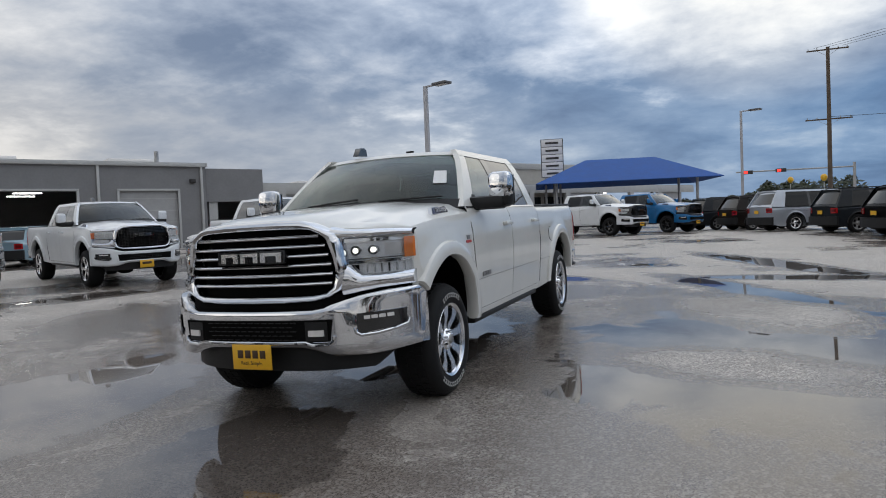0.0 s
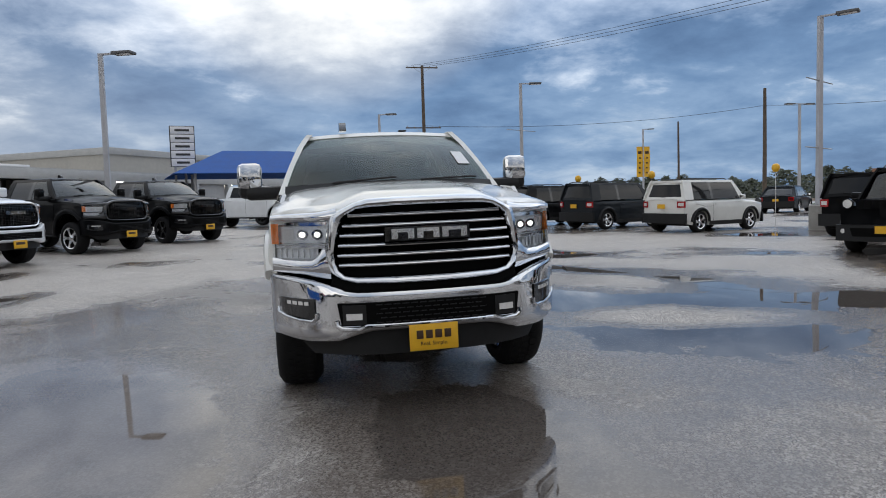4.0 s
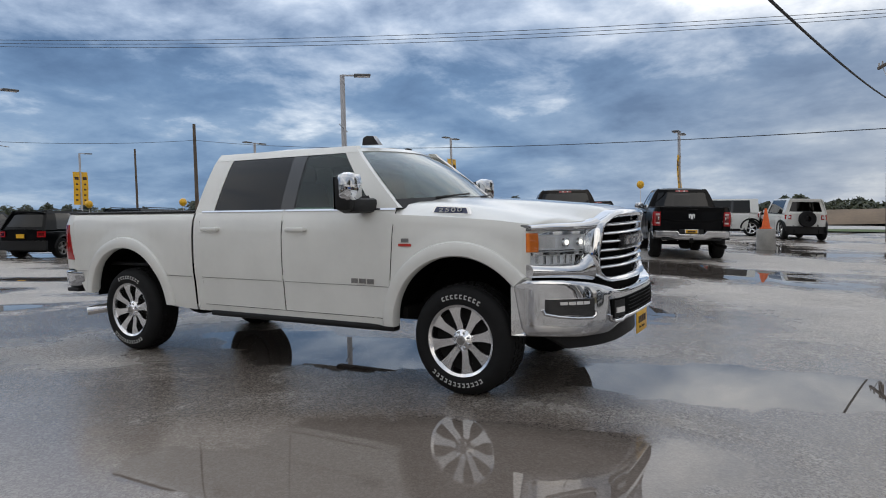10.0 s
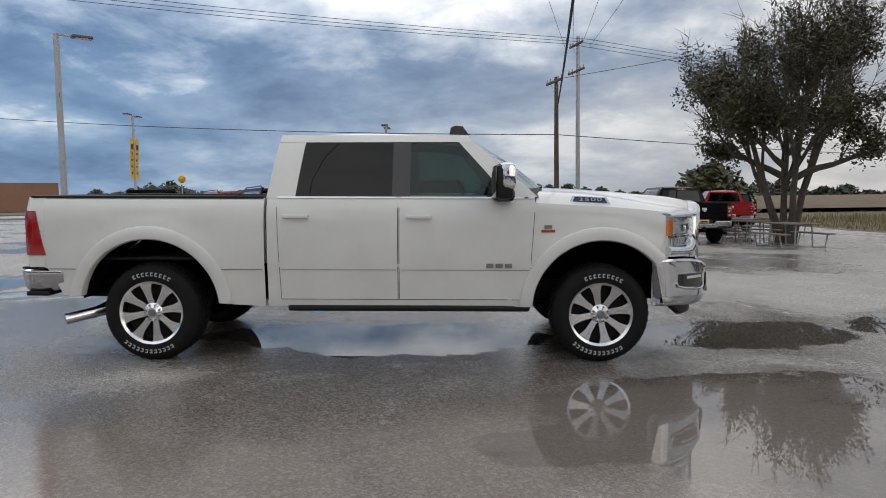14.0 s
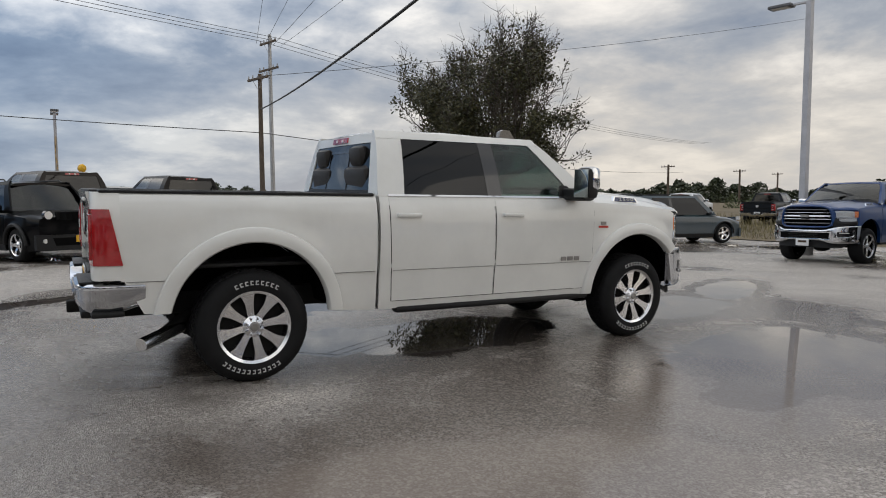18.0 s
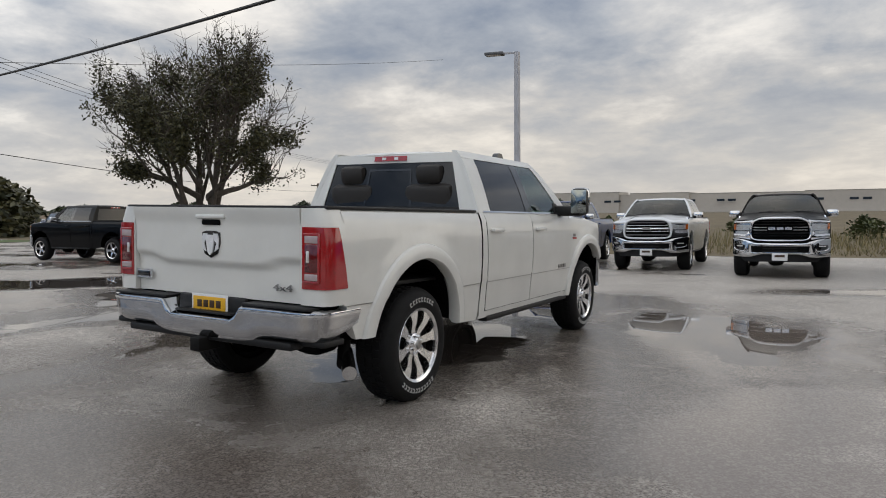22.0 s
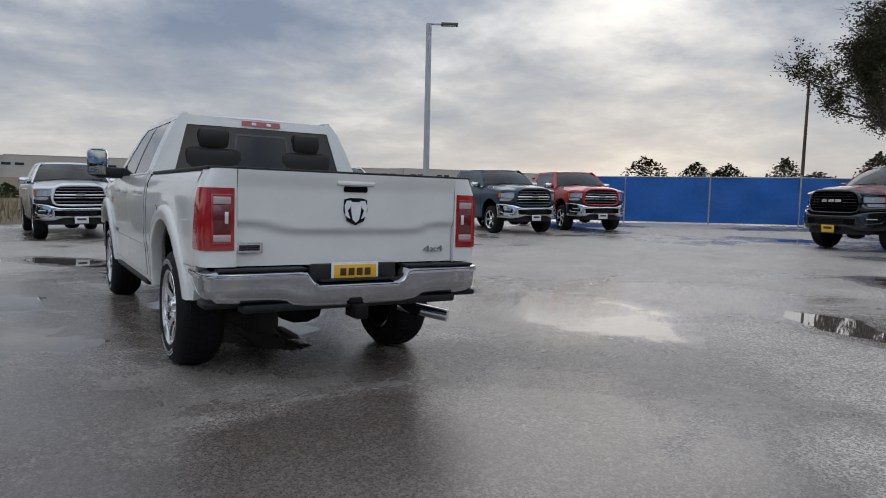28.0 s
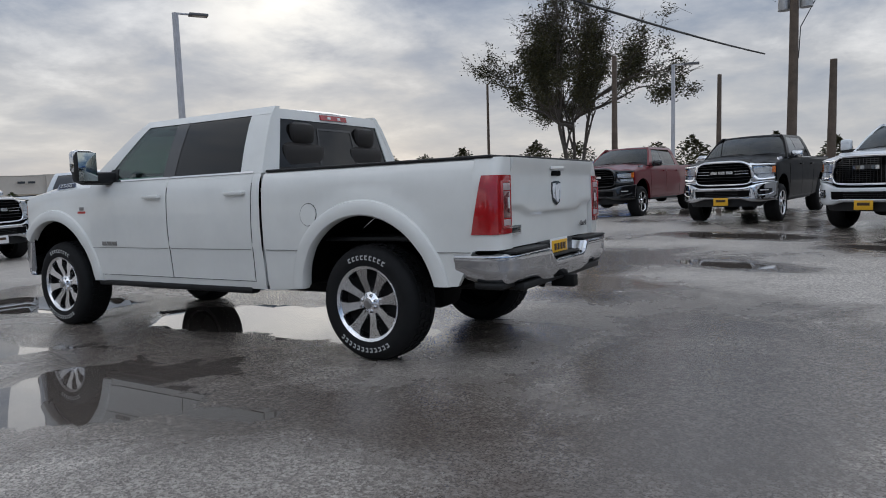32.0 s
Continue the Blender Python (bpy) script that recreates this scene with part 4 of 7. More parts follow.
    for u0 in (-0.55, 0.25):
        part("wiper", tube([screen(u0 + k * 0.115, 0.0 + 0.010 * k, 0.016) for k in range(6)], 0.008, 6), BLACKTRIM, top)
    part("windscreen_header", panel(screen, [(-1.0, 0.97), (1.0, 0.97), (1.0, 1.06), (-1.0, 1.06)], 0.006, 0.03, 12, 2), body, top)
    part("rear_view_mirror", box((0.0, -0.87, 1.78), (0.22, 0.03, 0.07), 0.02), CABINDARK, top)
    if hero:
        part("window_sticker", panel(screen, [(0.73, 0.30), (0.86, 0.30), (0.86, 0.55), (0.73, 0.55)], 0.008, 0.004, 1, 1), PLATEWHITE, top, "white paper sticker on the glass")
    back = lambda u, v, o=0.0: ((0.80 - 0.13 * v) * u, 0.925 - 0.075 * v - 0.02 * u * u + o, 1.405 + 0.455 * v)
    part("rear_glass", panel(back, [(-0.95, 0.04), (0.95, 0.04), (0.95, 0.93), (-0.95, 0.93)], 0.0, 0.006, 8, 5), REARGLASS, top, "tinted sliding rear glass")
    part("slider_frame", join(*[panel(back, c, 0.006, 0.012, 3, 3) for c in ([(-0.33, 0.05), (-0.31, 0.05), (-0.31, 0.78), (-0.33, 0.78)], [(0.31, 0.05), (0.33, 0.05), (0.33, 0.78), (0.31, 0.78)], [(-0.33, 0.76), (0.33, 0.76), (0.33, 0.80), (-0.33, 0.80)])]), GLOSSBLACK, top)
    for c in ([(-1.16, 0.0), (-0.94, 0.0), (-0.94, 1.0), (-1.06, 1.0)], [(0.94, 0.0), (1.16, 0.0), (1.06, 1.0), (0.94, 1.0)], [(-1.0, -0.03), (1.0, -0.03), (1.0, 0.05), (-1.0, 0.05)]):
        part("rear_glass_frame", panel(back, c, 0.010, 0.03, 8, 5), body if c[0][1] == 0.0 else BLACKTRIM, top)
    part("rear_header", panel(back, [(-1.0, 0.92), (1.0, 0.92), (1.0, 1.10), (-1.0, 1.10)], 0.010, 0.04, 8, 2), body, top)
    part("third_brake_lamp", panel(back, [(-0.26, 0.96), (0.26, 0.96), (0.26, 1.06), (-0.26, 1.06)], 0.022, 0.02, 4, 2), REDLENS, top, "red high brake lamp")
    for a in (-0.13, 0.07):
        part("cargo_lamp", panel(back, [(a, 0.985), (a + 0.06, 0.985), (a + 0.06, 1.035), (a, 1.035)], 0.026, 0.01, 1, 1), PALELENS, top)
    rings = []
    for y in (-0.86, -0.80, -0.70, -0.5, -0.2, 0.1, 0.4, 0.65, 0.80, 0.86):
        zr = interp(y, [(-0.86, 1.885), (-0.80, 1.905), (-0.6, 1.940), (-0.3, 1.962), (0.1, 1.970), (0.5, 1.958), (0.8, 1.930), (0.86, 1.905)])
        prof = [(0, zr), (0.3, zr - 0.004), (0.5, zr - 0.016), (0.62, zr - 0.036), (0.68, zr - 0.062), (0.70, zr - 0.09), (0.66, zr - 0.095), (0, zr - 0.03)]
        rings.append([(-x, y + 0.05 * (x / 0.7) ** 2 * (1 if y < 0 else -1) * (abs(y) > 0.6), z) for x, z in reversed(prof[1:-1])] + [(x, y + 0.05 * (x / 0.7) ** 2 * (1 if y < 0 else -1) * (abs(y) > 0.6), z) for x, z in prof])
    part("roof", loft(rings), body, top)
    part("headliner", box((0, 0.0, 1.86), (1.30, 1.5, 0.03), 0.01), TAN, top)
    if hero or tow:
        fin = [(-0.80, 1.95), (-0.62, 1.955), (-0.63, 2.015), (-0.67, 2.035), (-0.74, 2.03)]
        part("roof_antenna", join(prism([(y, z) for y, z in fin], -0.375, -0.315, axis=0)), GLOSSBLACK, top, "black roof antenna fin", smooth=60)
        part("clearance_lamp", box((0.20, -0.74, 1.945), (0.07, 0.04, 0.016), 0.006), BLACKTRIM, top)
    # cabin
    part("dashboard", join(box((0, -1.10, 1.33), (1.6, 0.46, 0.26), 0.08), box((0, -0.92, 1.15), (0.5, 0.3, 0.5), 0.05)), CABINDARK, top)
    part("steering_wheel", moved(revolve([(0.175 + 0.017 * math.cos(q), 0.017 * math.sin(q)) for q in np.linspace(0, 2 * math.pi, 8, endpoint=False)], 24), pose(0.40, -0.78, 1.38, 0, 0, 90) @ Matrix.Rotation(radians(25), 4, "Y")), CABINDARK, top)
    for sx in (-0.42, 0.42):
        for yy in ((-0.22, 0.62) if hero else (-0.22,)):
            part("seat_cushion", box((sx, yy - 0.1, 1.02), (0.52, 0.5, 0.22), 0.07), TAN, top)
            part("seat_back", moved(box((0, 0, 0.30), (0.50, 0.16, 0.60), 0.07), pose(sx, yy + 0.12, 1.05, -12)), TAN, top)
            part("head_rest", moved(box((0, 0, 0), (0.27, 0.11, 0.18), 0.05), pose(sx, yy + 0.24, 1.715, -10)), TAN, top)
    part("cabin_floor", box((0, -0.2, 0.86), (1.7, 2.1, 0.06), 0.01), CABINDARK, top)
    # ---- mirrors ----
    for s in (-1, 1):
        if tow:
            part("mirror_arm", join(box((s * 1.03, -1.06, 1.420), (0.34, 0.17, 0.115), 0.040)), BLACKTRIM, top)
            mir = part("mirror", moved(box((0, 0, 0), (0.185, 0.15, 0.285), 0.045), pose(s * 1.165, -1.05, 1.52, 0, 0, -8 * s)), BLACKTRIM, top, "tall tow mirror")
            part("mirror_cap", moved(box((0, -0.018, 0.042), (0.200, 0.138, 0.222), 0.046), pose(s * 1.165, -1.055, 1.52, 0, 0, -8 * s)), CHROME if hero or bumper is CHROME else body, mir, "chrome mirror cap")
            part("mirror_signal", moved(box((0, -0.090, 0.075), (0.13, 0.008, 0.030), 0.004), pose(s * 1.165, -1.055, 1.52, 0, 0, -8 * s)), LENS, mir)
            part("mirror_glass", moved(box((0, 0.076, 0.0), (0.160, 0.004, 0.25), 0.002), pose(s * 1.165, -1.05, 1.52, 0, 0, -8 * s)), MIRROR, mir)
        else:
            mir = part("mirror", join(box((s * 1.05, -1.03, 1.45), (0.26, 0.13, 0.17), 0.05)), body if bumper is not CHROME else CHROME, top)
            part("mirror_arm", box((s * 0.95, -1.05, 1.40), (0.12, 0.10, 0.07), 0.02), BLACKTRIM, mir)
            part("mirror_glass", box((s * 1.06, -0.963, 1.45), (0.20, 0.004, 0.13), 0.002), CHROME, mir)
    # ---- nose ----
    def grille_half(z):
        return interp(z, [(0.86, 0.50), (0.915, 0.565), (0.96, 0.582), (1.03, 0.586), (1.10, 0.574), (1.17, 0.555), (1.225, 0.535), (1.262, 0.50), (1.29, 0.44)])
    # black sheet behind the bars gives the grille its depth of shade
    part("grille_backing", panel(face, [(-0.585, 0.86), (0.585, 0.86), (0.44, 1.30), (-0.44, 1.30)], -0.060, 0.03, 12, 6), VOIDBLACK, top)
    outer = [(0, 1.36), (0.20, 1.36), (0.38, 1.352), (0.46, 1.330), (0.55, 1.288), (0.615, 1.262), (0.630, 1.215), (0.640, 1.15), (0.652, 1.06), (0.655, 0.99), (0.63, 0.90), (0.565, 0.855), (0.47, 0.830), (0.25, 0.822), (0, 0.82)]
    inner = [(0, 1.300), (0.20, 1.299), (0.38, 1.294), (0.45, 1.286), (0.505, 1.262), (0.54, 1.225), (0.560, 1.17), (0.580, 1.10), (0.592, 1.03), (0.588, 0.96), (0.572, 0.915), (0.535, 0.885), (0.46, 0.876), (0.25, 0.873), (0, 0.872)]
    ring_out = outer + [(-x, z) for x, z in reversed(outer[1:-1])]
    ring_in = inner + [(-x, z) for x, z in reversed(inner[1:-1])]
    verts, faces = [], []
    layers = ((0.0, -0.06), (0.0, 0.012), (0.18, 0.036), (0.5, 0.046), (0.82, 0.034), (1.0, 0.012), (1.0, -0.06))
    count = len(ring_out)
    for w, o in layers:
        verts += [face(a[0] + (b[0] - a[0]) * w, a[1] + (b[1] - a[1]) * w, o) for a, b in zip(ring_out, ring_in)]
    for layer in range(len(layers)):
        for k in range(count):
            a, b = layer * count + k, layer * count + (k + 1) % count
            nxt = (layer + 1) % len(layers) * count
            faces.append([a, b, nxt + (k + 1) % count, nxt + k])
    grille = part("grille_surround", (verts, faces), surround, top, "chrome grille surround" if surround is CHROME else "")

    def bar(z, x0, x1, high=0.015, mat=CHROME):
        rings = []
        for k in range(13):
            x = x0 + (x1 - x0) * k / 12
            rings.append([face(x, z + dz * high, o) for dz, o in ((-1.0, -0.03), (-1.0, 0.004), (-0.72, 0.020), (-0.25, 0.024), (0.3, 0.018), (0.75, 0.006), (1.0, -0.012), (1.0, -0.03))])
        return loft(rings)
    if front == "bars":
        barmat = CHROME if surround is CHROME else GLOSSBLACK
        for z in (1.252, 1.190, 1.130, 1.069, 1.008, 0.948):
            hw = grille_half(z) - 0.006
            if z == 1.130:
                part("grille_bar", bar(z, -hw, -0.285), barmat, grille)
                part("grille_bar", bar(z, 0.285, hw), barmat, grille)
            else:
                part("grille_bar", bar(z, -hw, hw), barmat, grille)
        part("grille_badge", panel(face, [(-0.278, 1.086), (0.278, 1.086), (0.278, 1.172), (-0.278, 1.172)], 0.034, 0.05, 6, 2), GLOSSBLACK, grille)
        for bx, bw in ((-0.165, 0.145), (0.0, 0.145), (0.175, 0.165)):
            z0, z1 = 1.098, 1.160
            part("badge_block", join(panel(face, [(bx - bw / 2, z0), (bx - bw / 2 + 0.040, z0), (bx - bw / 2 + 0.040, z1), (bx - bw / 2, z1)], 0.046, 0.014, 1, 1), panel(face, [(bx - bw / 2, z1 - 0.022), (bx + bw / 2, z1 - 0.022), (bx + bw / 2, z1), (bx - bw / 2, z1)], 0.0455, 0.012, 2, 1), panel(face, [(bx + bw / 2 - 0.040, z0), (bx + bw / 2, z0), (bx + bw / 2, z1), (bx + bw / 2 - 0.040, z1)], 0.0465, 0.014, 1, 1)), ALLOY, grille, smooth=0)
    elif front == "mesh":
        part("grille_mesh", join(*[panel(face, [(-0.56, 0.905 + 0.033 * k), (0.56, 0.905 + 0.033 * k), (0.56, 0.913 + 0.033 * k), (-0.56, 0.913 + 0.033 * k)], 0.0, 0.02, 10, 1) for k in range(12)], *[panel(face, [(-0.54 + 0.06 * k, 0.88), (-0.53 + 0.06 * k, 0.88), (-0.53 + 0.06 * k, 1.29), (-0.54 + 0.06 * k, 1.29)], -0.004, 0.02, 1, 4) for k in range(19)]), GLOSSBLACK, grille, smooth=0)
        part("grille_badge", panel(face, [(-0.22, 1.10), (0.22, 1.10), (0.22, 1.165), (-0.22, 1.165)], 0.02, 0.02, 4, 1), CHROME, grille)
    elif front == "letters":
        for z in (0.945, 1.01, 1.20, 1.255):
            hw = grille_half(z) - 0.006
            part("grille_bar", bar(z, -hw, hw, 0.010), GLOSSBLACK, grille)
        for a, b in ((-0.555, -0.27), (0.27, 0.555)):
            part("grille_wing", join(bar(1.135, a, b, 0.012), bar(1.075, a, b, 0.012)), CHROME if surround is CHROME else GLOSSBLACK, grille)
        for k in range(3):
            part("badge_block", panel(face, [(-0.24 + 0.17 * k, 1.075), (-0.10 + 0.17 * k, 1.075), (-0.10 + 0.17 * k, 1.135), (-0.24 + 0.17 * k, 1.135)], 0.03, 0.03, 3, 1), ALLOY, grille, smooth=0)
    elif front == "split":
        for z, h, mt in ((0.935, 0.05, GLOSSBLACK), (1.03, 0.03, CHROME), (1.10, 0.055, CHROME), (1.18, 0.03, CHROME), (1.25, 0.05, GLOSSBLACK)):
            hw = grille_half(z) - 0.006
            part("grille_bar", bar(z, -hw, hw, h / 2), mt, grille)
        part("grille_emblem", panel(face, [(-0.10, 1.07), (0.10, 1.07), (0.10, 1.13), (-0.10, 1.13)], 0.04, 0.03, 2, 1), STEEL, grille)

    def strip(s, stations_, n_out=0.030):
        """A rounded trim strip on the nose: x, lower z, upper z."""
        rings = []
        for x, z0, z1 in stations_:
            rings.append([face(s * x, z0 + (z1 - z0) * w, o) for w, o in ((0, -0.05), (0, 0.006), (0.2, n_out * 0.8), (0.5, n_out), (0.8, n_out * 0.75), (1, 0.0), (1, -0.05))])
        if s < 0:
            rings = [list(reversed(r)) for r in rings]
        return loft(rings)
    trim = surround if surround is CHROME else BLACKTRIM
    # head lamps: dark bezel, silver bowl, projectors, clear lens, chrome trim round them
    for s in (-1, 1):
        def quad(x0, x1, z0, z1):
            a, b = sorted((s * x0, s * x1))
            return [(a, z0), (b, z0), (b, z1), (a, z1)]
        lamp = part("head_lamp", join(panel(face, quad(0.60, 0.925, 1.045, 1.226), -0.062, 0.03, 8, 3), panel(face, quad(0.69, 0.925, 0.968, 1.05), -0.064, 0.03, 6, 2)), LAMPSILVER, top, "clear head lamp")

        def sub(x0, x1, z0, z1, o, t, mat, nm, nx=4):
            return part(nm, panel(face, quad(x0, x1, z0, z1), o, t, nx, 2), mat, lamp)
        sub(0.622, 0.930, 1.062, 1.214, -0.046, 0.012, LAMPSILVER, "upper_reflector", 8)
        sub(0.715, 0.930, 0.984, 1.052, -0.046, 0.012, LAMPSILVER, "lower_reflector", 6)
        sub(0.618, 0.935, 1.192, 1.216, -0.030, 0.02, CHROME, "reflector_lip", 8)
        sub(0.618, 0.935, 1.052, 1.072, -0.026, 0.03, CHROME, "lamp_divider", 8)
        if hero:
            for cx in (0.692, 0.776):
                at = Vector(face(s * cx, 1.138, -0.036))
                part("projector_rim", cyl(at, at + Vector((0, -0.016, 0)), 0.032, n=20), CHROME, lamp)
                part("projector", cyl(at + Vector((0, -0.010, 0)), at + Vector((0, -0.022, 0)), 0.021, 0.016, 20), HEADLAMP if lit else PALELENS, lamp)
            sub(0.822, 0.892, 1.100, 1.176, -0.034, 0.014, PALELENS, "side_reflector")
            sub(0.640, 0.905, 1.079, 1.087, -0.030, 0.010, CHROME, "light_pipe", 8)
            for k in range(6):
                sub(0.735 + 0.032 * k, 0.741 + 0.032 * k, 0.990, 1.046, -0.036, 0.014, CHROME, "reflector_rib", 1)
        else:
            for x0, x1 in ((0.65, 0.75), (0.77, 0.88)):
                sub(x0, x1, 1.095, 1.180, -0.034, 0.016, PALELENS, "projector")
        sub(0.910, 0.957, 1.076, 1.208, -0.010, 0.03, AMBER, "amber_marker", 4)
        sub(0.612, 0.952, 1.052, 1.220, 0.004, 0.005, LENS, "lens", 8)
        sub(0.700, 0.952, 0.974, 1.050, 0.004, 0.005, LENS, "lens", 6)
        part("brow", strip(s, [(0.575, 1.212, 1.300), (0.64, 1.220, 1.284), (0.70, 1.222, 1.276), (0.78, 1.223, 1.274), (0.88, 1.224, 1.272), (0.957, 1.223, 1.264)]), surround, lamp)
        part("lamp_trim", strip(s, [(0.625, 0.862, 1.060), (0.668, 0.868, 1.046), (0.700, 0.874, 1.000), (0.730, 0.879, 0.978), (0.80, 0.890, 0.974), (0.88, 0.897, 0.978), (0.957, 0.900, 0.990)], 0.034), trim, lamp)
    # front bumper
    fb = []
    for k in range(49):
        x = -0.975 + 1.95 * k / 48
        ax = abs(x)
        y = -2.865 + 0.40 * (ax / 0.975) ** 4
        zt = interp(ax, [(0, 0.782), (0.45, 0.786), (0.54, 0.800), (0.64, 0.832), (0.74, 0.860), (0.85, 0.878), (0.975, 0.886)])
        zb = interp(ax, [(0, 0.535), (0.36, 0.535), (0.46, 0.515), (0.56, 0.480), (0.76, 0.470), (0.975, 0.490)])
        fb.append([(x, y + 0.15, zt + 0.002), (x, y + 0.042, zt + 0.002), (x, y + 0.014, zt - 0.004), (x, y + 0.004, zt - 0.016), (x, y + 0.002, zt - 0.03), (x, y + 0.008, zt - 0.07), (x, y + 0.010, zb + 0.085), (x, y + 0.012, zb + 0.04), (x, y + 0.028, zb + 0.012), (x, y + 0.055, zb), (x, y + 0.15, zb)])
    for s in (-1, 1):
        ends = []
        for x, ux, y, uy, lean in ((0.986, -0.85, -2.425, 0.4, 0.01), (0.991, -1.0, -2.335, 0.0, 0.085)):
            sec = []
            for px, py, pz in (fb[0] if s < 0 else fb[-1]):
                d = py - (-2.865 + 0.40)
                sec.append((s * (x + ux * d), y + uy * d - lean * (0.886 - pz) / 0.4, pz))
            ends.append(sec)
        fb = list(reversed(ends)) + fb if s < 0 else fb + ends
    fbumper = part("front_bumper", loft(fb), bumper, top, "chrome front bumper" if bumper is CHROME else "")
    front_s = lambda x, z, o=0.0: (x, -2.865 + 0.40 * (abs(x) / 0.975) ** 4 - o, z)
    # flat black panel paints the dark of the intake opening
    part("lower_intake", panel(front_s, [(-0.555, 0.585), (0.555, 0.585), (0.575, 0.722), (-0.575, 0.722)], 0.003, 0.02, 14, 3), VOIDBLACK, fbumper)
    if hero:
        cells = []
        for r in range(5):
            for c in range(13):
                cx, cz = -0.325 + 0.054 * c + 0.027 * (r % 2), 0.600 + 0.027 * r
                if abs(cx) < 0.345:
                    cells.append(panel(front_s, [(cx - 0.020, cz - 0.003), (cx + 0.020, cz - 0.003), (cx + 0.020, cz + 0.003), (cx - 0.020, cz + 0.003)], 0.009, 0.010, 1, 1))
        part("intake_mesh", join(*cells), BLACKTRIM, fbumper, smooth=0)
    else:
        part("intake_slats", join(*[panel(front_s, [(-0.34, 0.600 + 0.034 * k), (0.34, 0.600 + 0.034 * k), (0.34, 0.610 + 0.034 * k), (-0.34, 0.610 + 0.034 * k)], 0.009, 0.012, 6, 1) for k in range(4)]), BLACKTRIM, fbumper, smooth=0)
    part("intake_lip", tube([front_s(x, z, 0.004) for x, z in ((-0.585, 0.615), (-0.580, 0.585), (-0.55, 0.566), (-0.45, 0.562), (-0.40, 0.580), (-0.30, 0.578), (0.0, 0.577), (0.30, 0.578), (0.40, 0.580), (0.45, 0.562), (0.55, 0.566), (0.580, 0.585), (0.585, 0.615))], 0.013, 8), bumper, fbumper)
    # black sheet added as the shade between bumper and grille
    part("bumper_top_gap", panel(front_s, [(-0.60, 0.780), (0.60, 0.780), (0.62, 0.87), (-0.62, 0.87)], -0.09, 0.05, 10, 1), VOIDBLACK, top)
    for s in (-1, 1):
        a, b = sorted((s * 0.71, s * 0.925))
        lowz = (0.645, 0.618) if s < 0 else (0.618, 0.645)
        part("fog_recess", panel(front_s, [(a, lowz[0]), (b, lowz[1]), (b, 0.748), (a, 0.748)], 0.003, 0.02, 6, 3), GLOSSBLACK, fbumper)
        for k in range(4 if hero else 1):
            a, b = sorted((s * (0.745 + 0.035 * k), s * ((0.772 if hero else 0.88) + 0.035 * k)))
            part("fog_lamp", panel(front_s, [(a, 0.708), (b, 0.708), (b, 0.730), (a, 0.730)], 0.010, 0.01, 2, 1), PALELENS, fbumper)
        part("fog_trim", tube([front_s(s * x, z, 0.004) for x, z in ((0.700, 0.660), (0.703, 0.628), (0.725, 0.610), (0.80, 0.612), (0.88, 0.626), (0.93, 0.645), (0.938, 0.675))], 0.011, 8), CHROME if bumper is CHROME else BLACKTRIM, fbumper)
        a, b = sorted((s * 0.405, s * 0.545))
        if not hero:
            continue
        part("lamp_pod", panel(front_s, [(a, 0.592), (b, 0.592), (b, 0.712), (a, 0.712)], 0.005, 0.02, 2, 2), BLACKTRIM, fbumper)
        a, b = sorted((s * 0.430, s * 0.525))
        part("park_lamp", panel(front_s, [(a, 0.622), (b, 0.622), (b, 0.660), (a, 0.660)], 0.016, 0.02, 2, 1), PALELENS if hero else BLACKTRIM, fbumper)
    part("air_dam", panel(lambda x, z, o=0.0: (x, -2.76 + 0.42 * (abs(x) / 0.95) ** 3 - o, z), [(-0.72, 0.375), (0.72, 0.375), (0.88, 0.53), (-0.88, 0.53)], 0.0, 0.04, 10, 3), BLACKTRIM, top)
    # ---- underneath ----
    for s in (-1, 1):
        part("frame_rail", box((s * 0.46, 0.1, 0.56), (0.09, 5.3, 0.17), 0.015), UNDER, top)
    for c in (-AXLE, AXLE):
        part("axle_tube", cyl((-0.70, c, HUB_Z), (0.70, c, HUB_Z), 0.055), UNDER, top)
        part("differential", moved(box((0, 0, 0), (0.36, 0.34, 0.34), 0.12), pose(-0.1 if c < 0 else 0, c, HUB_Z)), UNDER, top)
    part("underfloor", box((0, -0.1, 0.56), (1.62, 2.5, 0.10), 0.02), UNDER, top)
    if hero:
        part("drive_shaft", cyl((0, -1.2, 0.52), (0, 1.7, 0.45), 0.045), UNDER, top)
        part("gearbox", box((0, -0.9, 0.55), (0.55, 1.5, 0.32), 0.08), UNDER, top)
        part("fuel_tank", box((0.25, 0.6, 0.52), (0.45, 1.2, 0.28), 0.06), UNDER, top)
        part("engine_pan", box((0, -2.1, 0.62), (0.7, 0.7, 0.35), 0.08), UNDER, top)
        part("spare_carrier", cyl((0, 2.45, 0.58), (0, 2.45, 0.74), 0.38, n=24), UNDER, top)
    part("exhaust_pipe", tube([(-0.35, 0.2, 0.45), (-0.40, 1.2, 0.50), (-0.50, 1.9, 0.62), (-0.60, 2.3, 0.48), (-0.76, 2.52, 0.36)], 0.045, 12), UNDER, top)
    tipgeo = tube([(-0.66, 2.36, 0.405), (-0.92, 2.66, 0.345)], 0.047, 18)
    part("exhaust_tip", tipgeo, ALLOY if hero else UNDER, top, "bare steel exhaust tip")
    # the blunt nose stands well forward of the corners
    for ob in top.children_recursive:
        if ob.type == "MESH" and ob.matrix_basis.is_identity:
            for v in ob.data.vertices:
                x, y, z = v.co
                if y < -2.25:
                    k = step(-2.25, -2.60, y)
